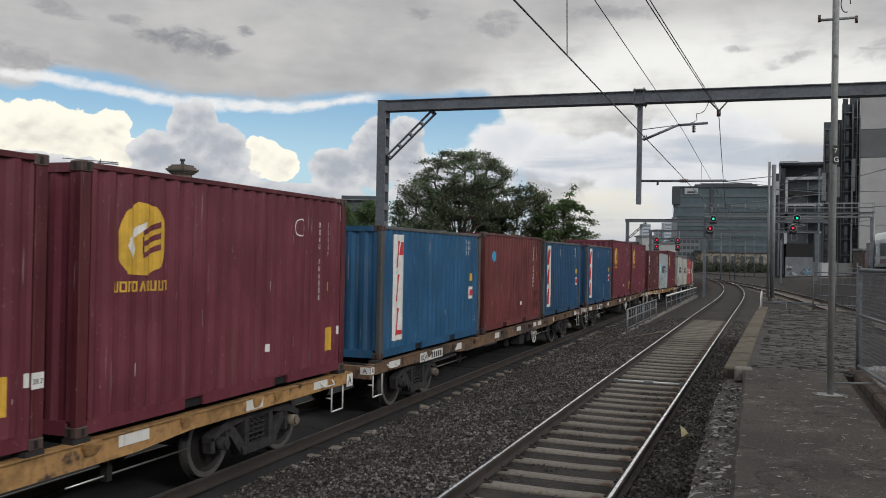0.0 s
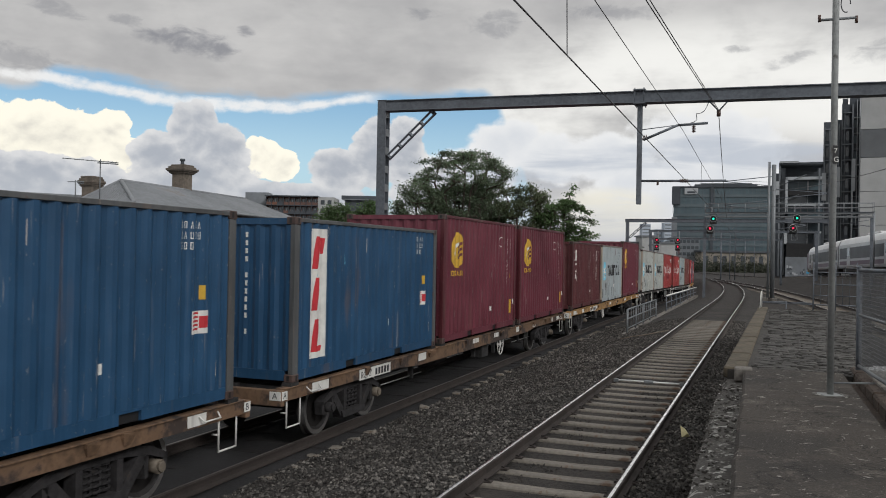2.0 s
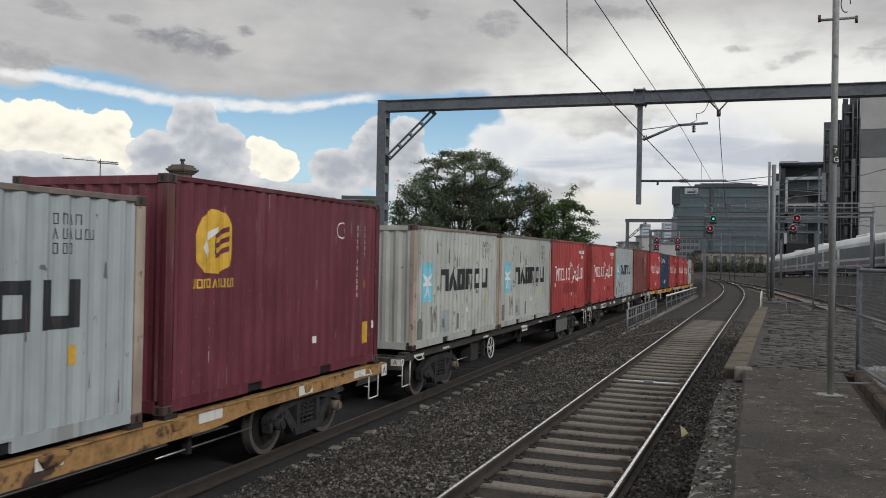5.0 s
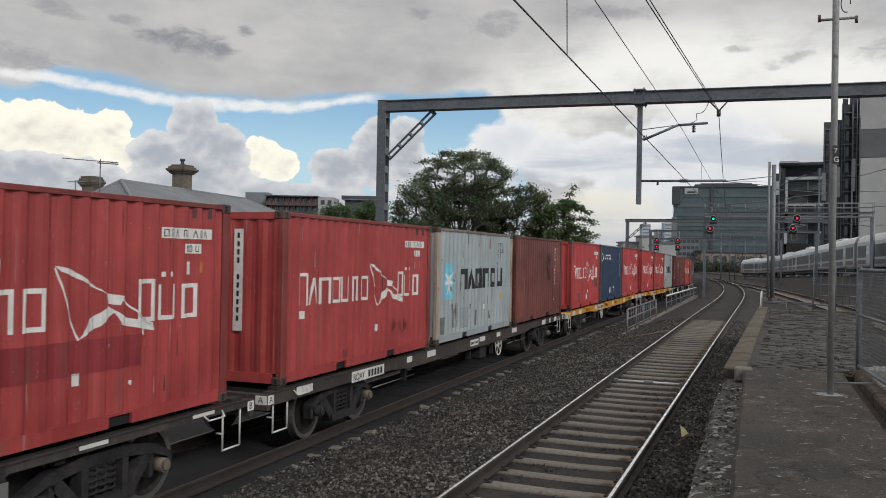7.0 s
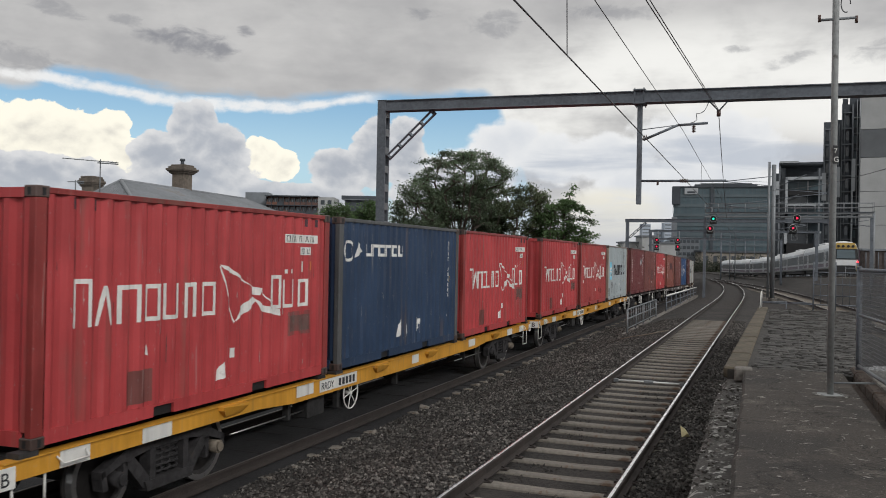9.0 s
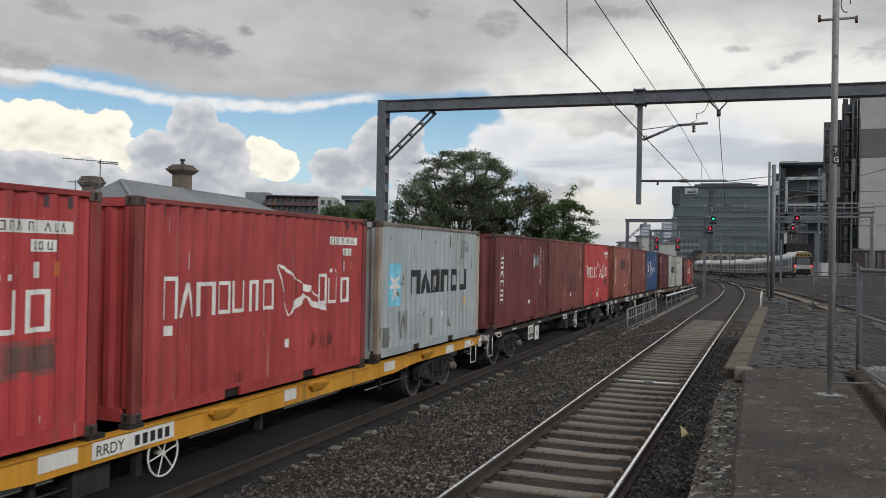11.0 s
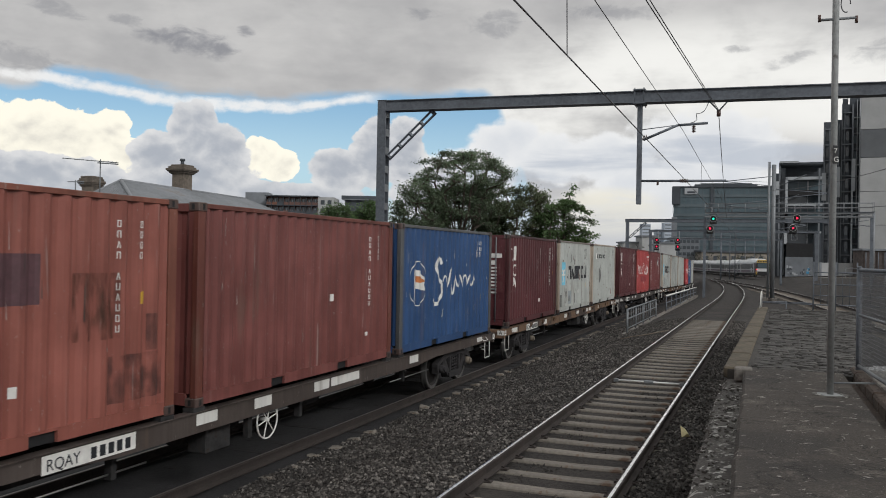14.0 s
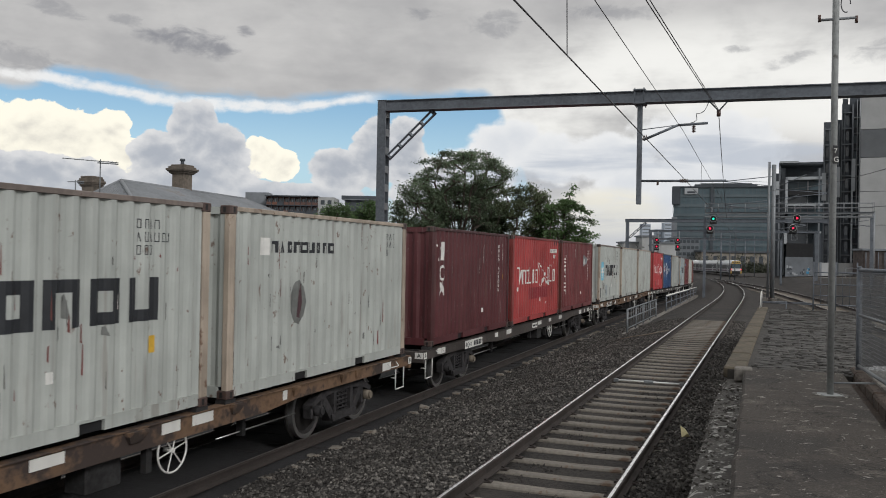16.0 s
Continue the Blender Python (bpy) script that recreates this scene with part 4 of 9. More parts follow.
def wave_breaks():
    out = [X0]
    x = X0
    while x < X1:
        for d in (FLAT, FLAT + SLOPE, 2 * FLAT + SLOPE, PITCH):
            if x + d < X1:
                out.append(x + d)
        x += PITCH
    return out + [X1]


BREAKS = wave_breaks()
SIDE_Y = -CW / 2 + 0.012


def clip_x(poly, a, b):
    for lim, sg in ((a, 1), (b, -1)):
        out = []
        for i, p in enumerate(poly):
            q = poly[i - 1]
            ip, iq = sg * (p[0] - lim) >= 0, sg * (q[0] - lim) >= 0
            if ip != iq:
                t = (lim - q[0]) / (p[0] - q[0])
                out.append((lim, q[1] + t * (p[1] - q[1])))
            if ip:
                out.append(p)
        poly = out
        if len(poly) < 3:
            return []
    return poly


def decal(name, polys, mat, parent, label="", lift=0.003):
    """Painted shapes that follow the corrugated side; convex outlines in metres from its lower corner."""
    bm = bmesh.new()
    if name == "code_mark":
        polys = [q for i, c in enumerate(polys) for q in plain_shape(("frame", "cup", "arch", "frame", "wedge")[(i * 7 + i // 3) % 5], c[0][0], c[0][1], max(0.042, c[1][0] - c[0][0]), c[2][1] - c[0][1], 0.011)]
    for poly in polys:
        lo, hi = min(p[0] for p in poly), max(p[0] for p in poly)
        for a, b in zip(BREAKS, BREAKS[1:]):
            if b <= lo or a >= hi:
                continue
            c = clip_x(poly, a, b)
            ok = []
            for p in c:
                if not ok or (abs(p[0] - ok[-1][0]) + abs(p[1] - ok[-1][1])) > 1e-5:
                    ok.append(p)
            if len(ok) > 2 and (abs(ok[0][0] - ok[-1][0]) + abs(ok[0][1] - ok[-1][1])) < 1e-5:
                ok.pop()
            if len(ok) < 3:
                continue
            y = lambda x: SIDE_Y + (wave(x + 1e-7) if x < (a + b) / 2 else wave(x - 1e-7)) - lift
            bm.faces.new([bm.verts.new((p[0] - CL / 2, y(p[0]), p[1])) for p in ok])
    bmesh.ops.remove_doubles(bm, verts=bm.verts, dist=1e-4)
    bm.normal_update()
    for f in bm.faces:
        if f.normal.y > 0:
            f.normal_flip()
    ob = part(name, bm, mat, parent, label)
    if len(polys) > 1 and name in ("code_mark", "script_stroke", "emblem", "pennant", "roundel", "ring_mark", "flag", "small_panel_stripes", "emblem_hook", "emblem_stripe", "star"):
        tagged(ob, kind="stuff" if name in ("code_mark", "small_panel_stripes") else "")
    return ob


def decals(name, polys, mat, parent, label="", lift=0.003):
    """Each painted shape as a part of its own."""
    for poly in polys:
        decal(name, [poly], mat, parent, label, lift)


def rect(x0, z0, x1, z1, lean=0.0):
    return [(x0, z0), (x1, z0), (x1 + lean, z1), (x0 + lean, z1)]


def disc(x, z, rx, rz, n=18):
    return [(x + rx * math.cos(2 * math.pi * i / n), z + rz * math.sin(2 * math.pi * i / n)) for i in range(n)]


def stroke(pts, w):
    out = []
    for (x0, z0), (x1, z1) in zip(pts, pts[1:]):
        d = math.hypot(x1 - x0, z1 - z0) or 1
        nx, nz = -(z1 - z0) / d * w / 2, (x1 - x0) / d * w / 2
        out.append([(x0 + nx, z0 + nz), (x0 - nx, z0 - nz), (x1 - nx, z1 - nz), (x1 + nx, z1 + nz)])
    return out


def code_column(x, z_top, n, h=0.078, w=0.032, gap=0.038, skip=()):
    """A column of plain bars in place of a serial code."""
    return [rect(x, z_top - i * (h + gap) - h, x + w, z_top - i * (h + gap)) for i in range(n) if i not in skip]


def end_bars(parent, x, y0, z_top, n, mat):
    bm = bmesh.new()
    for i in range(n):
        if i in (4, 11):
            continue
        z = z_top - i * 0.125
        box(bm, (x - 0.004, y0 - 0.02, z - 0.08), (x, y0 + 0.02, z))
    tagged(part("code_mark", bm, mat, parent, "column of small code bars"), kind="stuff")


def corrugated(along_x, x0, x1, z0, z1, y, sign):
    """A corrugated wall between two uprights; sign: the way its recesses point."""
    bm = bmesh.new()
    n = max(1, round((x1 - x0 - FLAT) / PITCH))
    p = (x1 - x0 - FLAT) / n
    k = (p - 2 * FLAT) / 2
    xs = [(x0, 0.0)]
    for i in range(n):
        a = x0 + i * p
        xs += [(a + FLAT, 0.0), (a + FLAT + k, DEEP), (a + 2 * FLAT + k, DEEP), (a + p, 0.0)]
    xs.append((x1, 0.0))
    lo = [bm.verts.new((x, y + sign * d, z0) if along_x else (y + sign * d, x, z0)) for x, d in xs]
    hi = [bm.verts.new((x, y + sign * d, z1) if along_x else (y + sign * d, x, z1)) for x, d in xs]
    for i in range(len(xs) - 1):
        bm.faces.new((lo[i], lo[i + 1], hi[i + 1], hi[i]))
    return bm


def side_wall(z0, z1, y, sign):
    bm = bmesh.new()
    lo = [bm.verts.new((x - CL / 2, y + sign * wave(x if i == 0 else x - 1e-7), z0)) for i, x in enumerate(BREAKS)]
    hi = [bm.verts.new((x - CL / 2, y + sign * wave(x if i == 0 else x - 1e-7), z1)) for i, x in enumerate(BREAKS)]
    for i in range(len(BREAKS) - 1):
        bm.faces.new((lo[i], lo[i + 1], hi[i + 1], hi[i]))
    return bm


def container(label, body, height=2.591, post=None, doors=False, group="containers on the freight train", rail=None):
    """A 20-foot box: posts, castings, rails, corrugated walls, roof; local x along the train, y away from the platform side's far side."""
    post = post or next((POSTS[k] for k, v in CONT.items() if v is body and k in POSTS), body)
    rail = rail or post
    th = thing("shipping_container", label, "shipping container", group)
    h, x, y = height, CL / 2, CW / 2
    part("side_wall", side_wall(0.17, h - 0.07, -y + 0.012, 1), body, th)
    part("side_wall", side_wall(0.17, h - 0.07, y - 0.012, -1), body, th)
    if doors:
        for y0, y1 in ((-y + 0.09, -0.01), (0.01, y - 0.09)):
            d = part("door", bx((-x + 0.03, y0, 0.17), (-x + 0.075, y1, h - 0.12), None, 0.012), body, th)
            bm = bmesh.new()
            for zc in (0.45, 0.95, 1.45, 1.95):
                box(bm, (-x + 0.022, y0 + 0.06, zc), (-x + 0.03, y1 - 0.06, zc + 0.30))
            part("door_panel", bm, body, d)
            for f in (0.27, 0.72):
                yy = y0 + f * (y1 - y0)
                part("lock_rod", rods([((-x + 0.01, yy, 0.12), (-x + 0.01, yy, h - 0.08))], 0.017, 8), M["galv"], d, "galvanised locking rod")
                part("rod_handle", bx((-x - 0.012, yy - 0.02, 1.02), (-x + 0.004, yy + 0.34, 1.06)), M["galv"], d)
    else:
        part("end_wall", corrugated(False, -y + 0.09, y - 0.09, 0.17, h - 0.12, -x + 0.02, 1), body, th)
    part("end_wall", corrugated(False, -y + 0.09, y - 0.09, 0.17, h - 0.12, x - 0.02, -1), body, th)
    for sx in (-1, 1):
        for sy in (-1, 1):
            a, b = sorted((sx * x, sx * (x - 0.155)))
            c, d = sorted((sy * y, sy * (y - 0.095)))
            part("corner_post", bx((a + (0.006 if sx < 0 else 0.0), c + (0.006 if sy < 0 else 0), 0.115), (b - (0.006 if sx > 0 else 0), d - (0.006 if sy > 0 else 0), h - 0.115), None, 0.008), post, th)
            for z0, z1 in ((0.0, 0.118), (h - 0.118, h)):
                bm = bx((min(sx * x, sx * (x - 0.178)), min(sy * y, sy * (y - 0.162)), z0), (max(sx * x, sx * (x - 0.178)), max(sy * y, sy * (y - 0.162)), z1), None, 0.01)
                cst = part("corner_casting", bm, M["casting"], th, "dark rusty corner casting")
                zc = (z0 + z1) / 2
                if sy < 0:
                    part("casting_hole", bx((sx * (x - 0.1) - 0.022, -y - 0.002, zc - 0.038), (sx * (x - 0.1) + 0.022, -y + 0.008, zc + 0.038)), M["signal_black"], cst)
                if sx < 0:
                    part("casting_hole", bx((-x - 0.002, sy * (y - 0.09) - 0.022, zc - 0.038), (-x + 0.008, sy * (y - 0.09) + 0.022, zc + 0.038)), M["signal_black"], cst)
    for sy in (-1, 1):
        a, b = sorted((sy * (y - 0.004), sy * (y - 0.06)))
        part("top_rail", bx((-x + 0.17, a, h - 0.075), (x - 0.17, b, h - 0.012), None, 0.006), rail, th)
        bm = bmesh.new()
        c, d = sorted((sy * (y - 0.02), sy * (y - 0.06)))
        spans = [(-x + 0.17, -1.22), (-0.85, 0.85), (1.22, x - 0.17)]
        for p, q in spans:
            box(bm, (p, c, 0.022), (q, d, 0.172))
        for p, q in ((-1.22, -0.85), (0.85, 1.22)):
            box(bm, (p, c, 0.142), (q, d, 0.172))
        part("bottom_rail", bm, body, th)
        for p, q in ((-1.22, -0.85), (0.85, 1.22)):
            e, f = sorted((sy * (y - 0.062), sy * (y - 0.10)))
            part("fork_pocket", bx((p, e, 0.022), (q, f, 0.142)), M["signal_black"], th, "dark fork pocket opening")
    for sx in (-1, 1):
        a, b = sorted((sx * (x - 0.01), sx * (x - 0.07)))
        part("end_header", bx((a, -y + 0.165, h - 0.12), (b, y - 0.165, h - 0.02)), body, th)
        part("end_sill", bx((a, -y + 0.165, 0.02), (b, y - 0.165, 0.17)), body, th)
    # roof with shallow cross ribs
    bm = bmesh.new()
    n = 26
    rows = []
    for i in range(n * 2 + 1):
        xx = -x + 0.16 + (2 * x - 0.32) * i / (n * 2)
        zz = h - 0.03 + (0.014 if i % 2 else 0.0)
        rows.append((bm.verts.new((xx, -y + 0.05, zz)), bm.verts.new((xx, y - 0.05, zz))))
    for a, b in zip(rows, rows[1:]):
        bm.faces.new((a[0], b[0], b[1], a[1]))
    part("roof", bm, body, th)
    part("floor", bx((-x + 0.05, -y + 0.1, 0.10), (x - 0.05, y - 0.1, 0.15)), M["iron"], th)
    return th


def serial_marks(th, mat, cols=((5.28, 2.28, 11, ()),), extra=True):
    polys = []
    for x, z, n, sk in cols:
        polys += code_column(x, z, n, skip=sk)
    decal("code_mark", polys, mat, th, "small code bars")
    if extra:
        decal("placard", [rect(3.64, 0.54, 3.72, 0.65)], M["whitemark"], th, "small white placard")
        decal("placard", [rect(5.42, 1.36, 5.51, 1.50)], M["yellowmark"], th, "small yellow placard")


def plain_shape(kind, x, z, w, h, b):
    """One abstract mark in a cell: an arch, cup, frame or wedge, drawn with bars b wide."""
    if kind == "arch":
        return [rect(x, z, x + b, z + h), rect(x + w - b, z, x + w, z + h), rect(x + b, z + h - b, x + w - b, z + h)]
    if kind == "cup":
        return [rect(x, z, x + b, z + h), rect(x + w - b, z, x + w, z + h), rect(x + b, z, x + w - b, z + b)]
    if kind == "frame":
        return [rect(x, z, x + b, z + h), rect(x + w - b, z, x + w, z + h), rect(x + b, z, x + w - b, z + b), rect(x + b, z + h - b, x + w - b, z + h)]
    m = x + w / 2
    return [[(x, z), (x + b, z), (m + b * 0.45, z + h), (m - b * 0.45, z + h)], [(x + w - b, z), (x + w, z), (m + b * 0.45, z + h), (m - b * 0.45, z + h)]]


def plain_word(kinds, xs, widths, z, h, b, lead=0.0):
    """A row of abstract marks in place of a brand's letters; each mark is a list of outlines."""
    names = dict(a="arch", c="cup", f="frame", w="wedge")
    return [plain_shape(names[k], x, z, wd, h + (lead if i == 0 else 0.0), b) for i, (k, x, wd) in enumerate(zip(kinds, xs, widths))]


def even(x0, x1, n, fill=0.78):
    step = (x1 - x0) / n
    return [x0 + step * i for i in range(n)], [step * fill] * n


def word_marks(polylists, mat, parent, label):
    for polys in polylists:
        decal("letter_block", polys, mat, parent, label)


def weather(th, seed, marks, tall=2.3):
    """Scrapes and chips on the platform side: (material, how many, longest, widest)."""
    rng = random.Random(seed)
    for mat, n, long, wide in marks:
        polys = []
        for _ in range(n):
            x, z = rng.uniform(0.3, CL - 0.3), rng.uniform(0.25, tall)
            h, wd = long * rng.uniform(0.15, 1.0) ** 1.5, wide * rng.uniform(0.4, 1.0)
            polys.append([(x, z), (x + wd, z - 0.02), (x + wd * rng.uniform(0.4, 0.9) + rng.uniform(-0.01, 0.01), z + h), (x + rng.uniform(0, 0.3) * wd, z + h * 0.9)])
        tagged(decal("scuffing", polys, mat, th, "scattered scrapes and chips", lift=0.005), kind="stuff")


def brand_flag(th, sc=1.0):
    # a swallow-tailed pennant of two white fields
    decal("pennant", [[(3.10, 1.80), (3.32, 1.76), (3.36, 1.68), (3.16, 1.74)], [(3.32, 1.76), (3.80, 1.50), (3.92, 1.44), (3.36, 1.68)], [(3.80, 1.50), (4.08, 1.46), (4.02, 1.36), (3.86, 1.38)],
                      [(3.42, 1.03), (3.56, 1.22), (3.85, 1.36), (3.95, 1.28), (3.72, 1.15)], [(3.85, 1.36), (4.12, 1.22), (4.05, 1.14), (3.95, 1.28)], [(4.12, 1.22), (4.55, 1.14), (4.58, 1.04), (4.05, 1.14)],
                      *stroke([(3.10, 1.78), (3.28, 1.30), (3.42, 1.02)], 0.022), *stroke([(4.06, 1.42), (4.32, 1.26), (4.56, 1.09)], 0.022)], M["whitemark"], th, "white pennant emblem")


def make_types():
    T = {}
    # maroon, high cube, round yellow emblem
    t = container("tall dark maroon corrugated container with a round yellow emblem", CONT["maroon"], 2.896)
    em = decal("emblem", [[(0.62, 1.86), (0.74, 1.70), (1.08, 1.68), (1.30, 1.78), (1.38, 2.02), (1.36, 2.30), (1.22, 2.48), (0.92, 2.52), (0.70, 2.40), (0.61, 2.18)]], M["yellowmark"], t, "round yellow emblem")
    decal("emblem_fold", [[(0.72, 2.02), (0.84, 1.86), (0.88, 1.98), (0.82, 2.16)], [(0.74, 2.08), (0.86, 2.22), (1.04, 2.30), (1.02, 2.22), (0.88, 2.12)]], M["whitemark"], em, "pale folded edge", lift=0.006)
    decals("emblem_stripe", [[(0.98, 1.88 + 0.13 * i), (1.28, 1.98 + 0.13 * i), (1.28, 2.05 + 0.13 * i), (0.98, 1.94 + 0.13 * i)] for i in range(3)], CONT["maroon"], em, lift=0.006)
    for polys in plain_word("cfafwfcca", *even(0.54, 1.46, 9, 0.8), 1.50, 0.12, 0.022):
        decal("lettering_bar", polys, M["yellowmark"], t, "small yellow mark")
    weather(t, 31, ((M["scratch"], 16, 0.22, 0.014), (M["grime"], 8, 0.3, 0.02)), 2.4)
    decal("ring_mark", stroke([(4.56 + 0.13 * math.cos(a / 2), 2.36 + 0.13 * math.sin(a / 2)) for a in range(14)], 0.02), M["whitemark"], t)
    serial_marks(t, M["whitemark"], ((5.12, 2.46, 11, (4,)), (5.42, 2.46, 5, ())))
    decal("warning_panel", [rect(5.38, 0.38, 5.62, 0.76)], M["yellowmark"], t, "yellow warning panel")
    decal("placard", [rect(5.83, 0.62, 5.885, 0.76)], M["whitemark"], t)
    T["gs"] = t
    # blue, white upright strip with red blocks
    for key, paintname, dx, lab in (("pil", "blue", 0.12, "mid blue corrugated container with a white strip of red letter blocks"), ("pil_deep", "deepblue", 0.0, "deep blue corrugated container with a white strip of red letter blocks")):
        t = container(lab, CONT[paintname], 2.52, post=CONT["bluepost"])
        st = decal("white_strip", [rect(0.52 + dx, 0.30, 1.03 + dx, 2.36)], M["whitemark"], t, "tall white strip")
        x = 0.60 + dx
        for z in (1.72, 1.06, 0.40):
            polys = [rect(x, z, x + 0.13, z + 0.52, 0.09)]
            if z > 1.5:
                polys.append(rect(x + 0.20, z + 0.24, x + 0.33, z + 0.50, 0.04))
            elif z < 0.5:
                polys.append(rect(x + 0.13, z, x + 0.32, z + 0.09, 0.015))
            decal("slanted_bar", polys, M["redmark"], st, "slanted red bar", lift=0.006)
        decal("small_panel", [rect(5.13, 0.93, 5.50, 1.22)], M["whitemark"], t, "small white panel")
        decal("small_panel_stripes", [rect(5.15, 0.98 + 0.05 * i, 5.29, 1.005 + 0.05 * i) for i in range(5)] + [rect(5.31, 1.0, 5.48, 1.15)], M["redmark"], t, lift=0.006)
        decal("code_mark", [rect(4.9 + 0.09 * i, 2.25 - 0.13 * j, 4.95 + 0.09 * i, 2.34 - 0.13 * j) for j in range(3) for i in range(5) if not (j == 2 and i > 2)], M["whitemark"], t, "small code bars")
        decal("placard", [rect(3.55, 0.62, 3.63, 0.74)], M["whitemark"], t)
        decal("placard", [rect(5.30, 1.36, 5.40, 1.54)], M["yellowmark"], t)
        end_bars(t, -CL / 2 + 0.018, -0.35, 2.28, 13, M["whitemark"])
        weather(t, 52, ((M["scratch"], 10, 0.3, 0.012), (M["cyanmark"], 5, 0.2, 0.02)))
        T[key] = t
    # brown-red with a blue round mark
    t = container("brown-red corrugated container with a small blue round mark", CONT["brownred"])
    decal("round_mark", [disc(0.84, 1.97, 0.17, 0.17, 14)], M["bluemark"], t, "bright blue round mark")
    serial_marks(t, M["whitemark"], ((5.05, 2.28, 11, (4,)), (5.40, 2.30, 4, ())))
    weather(t, 32, ((M["scratch"], 12, 0.3, 0.012),))
    decal("soot_patch", [rect(5.05, 0.34, 5.80, 0.92)], M["sootsmear"], t, "sooty smudge by the corner")
    decal("drip_stains", [rect(2.4, 0.25, 4.7, 2.25)], M["dripsmear"], t, "long dark drip stains")
    T["bluedot"] = t
    # maroon with three upright letter blocks
    for key, drs in (("tex", False), ("tex_doors", True)):
        t = container("dark maroon corrugated container with white upright letter blocks" + (" and door end" if drs else ""), CONT["texmaroon"], doors=drs)
        decal("letter_block", [rect(0.62, 1.86, 0.76, 2.27, 0.03)], M["whitemark"], t, "plain white upright block")
        decal("letter_block", [[(0.60, 2.10), (0.88, 2.14), (0.88, 2.19), (0.60, 2.15)]], M["whitemark"], t, "plain white short bar")
        decal("letter_block", stroke([(0.71 + 0.115 * math.cos(a * math.pi / 8), 1.58 + 0.15 * math.sin(a * math.pi / 8)) for a in range(17)], 0.055), M["whitemark"], t, "plain white ring")
        decal("letter_block", [[(0.53, 1.37), (0.66, 1.37), (0.90, 1.07), (0.76, 1.07)], [(0.53, 1.07), (0.60, 1.07), (0.70, 1.20), (0.66, 1.23)]], M["whitemark"], t, "plain white slanted block")
        weather(t, 33, ((M["scratch"], 18, 0.5, 0.010), (M["whitemark"], 3, 0.1, 0.07)))
        serial_marks(t, M["whitemark"], ((5.05, 2.27, 11, (4,)), (5.38, 2.30, 4, ())))
        if drs:
            bm = bmesh.new()
            for z, y0, y1 in ((2.05, -0.42, -0.05), (2.05, -1.0, -0.5), (1.85, -0.80, -0.52)):
                box(bm, (-CL / 2 + 0.016, y0, z - 0.12), (-CL / 2 + 0.022, y1, z))
            for i in range(8):
                box(bm, (-CL / 2 + 0.016, -0.85, 1.62 - 0.1 * i), (-CL / 2 + 0.022, -0.55, 1.67 - 0.1 * i))
                if i % 2 == 0:
                    box(bm, (-CL / 2 + 0.016, -0.40, 1.60 - 0.1 * i), (-CL / 2 + 0.022, -0.08, 1.67 - 0.1 * i))
            tagged(part("door_text", bm, M["whitemark"], t, "rows of white text bars"), kind="stuff")
        else:
            end_bars(t, -CL / 2 + 0.018, -0.45, 2.30, 13, M["whitemark"])
        T[key] = t
    # pale, blue square with a white star, black letter blocks
    for key, paintname, lab in (("mk", "grey", "pale blue-grey corrugated container with black letter blocks and a star panel"), ("mk_old", "offwhite", "rust-stained off-white corrugated container with black letter blocks and a star panel")):
        t = container(lab, CONT[paintname], post=CONT["rustpost"], rail=M["railrust"])
        sq = decal("star_panel", [rect(0.46, 0.97, 1.16, 1.80)], M["cyanmark"], t, "pale blue panel")
        star = []
        for i in range(7):
            a = math.pi / 2 + i * 2 * math.pi / 7
            r1, r2 = 0.36, 0.11
            star.append([(0.81 + r1 * 0.92 * math.cos(a), 1.38 + r1 * math.sin(a)), (0.81 + r2 * math.cos(a + 0.449), 1.38 + r2 * math.sin(a + 0.449)), (0.81, 1.38), (0.81 + r2 * math.cos(a - 0.449), 1.38 + r2 * math.sin(a - 0.449))])
        decal("star", star, M["whitemark"], sq, "white seven-pointed star", lift=0.006)
        word_marks(plain_word("awfafc", [1.58, 2.18, 2.78, 3.38, 3.99, 4.58], [0.53, 0.52, 0.46, 0.49, 0.47, 0.50], 1.16, 0.50, 0.135), M["blackmark"], t, "bold black mark")
        weather(t, 34 + len(key), ((M["grime"], 22, 0.28, 0.018), (M["scratch"], 6, 0.3, 0.02), (M["greymark"], 7 if key == "mk" else 12, 0.35, 0.16), (CONT["oxide"], 8 if key == "mk" else 18, 0.4, 0.03)))
        decal("code_mark", [rect(4.72 + 0.1 * i, 2.22 - 0.15 * j, 4.78 + 0.1 * i, 2.33 - 0.15 * j) for j in range(3) for i in range(6) if not (j == 2 and i > 2) and not (j == 0 and i > 3)], M["blackmark"], t)
        decal("patch", [rect(0.25, 0.20, 0.62, 0.58)], M["greymark"], t, "grey repair patch")
        decal("patch", [rect(2.7, 0.25, 2.88, 0.62)], M["greymark"], t)
        decals("grey_touch_up", [rect(1.62, 0.25, 2.16, 0.74)], M["touchup"], t, "dull grey touch-up", lift=0.004)
        decals("rust_run", [rect(0.95, 0.30, 1.50, 0.86)], M["rustsmear"], t, "brown rust run", lift=0.006)
        decal("placard", [rect(3.42, 0.62, 3.50, 0.74)], M["whitemark"], t)
        decal("placard", [rect(4.95, 0.78, 5.05, 0.98)], M["yellowmark"], t)
        T[key] = t
    # off-white with a short word of black blocks high up and a torn sticker
    t = container("rust-stained off-white corrugated container with a torn sticker", CONT["offwhite"], post=CONT["rustpost"])
    word_marks(plain_word("awfafcfaf", *even(1.08, 3.05, 9), 1.97, 0.17, 0.05), M["blackmark"], t, "small black mark")
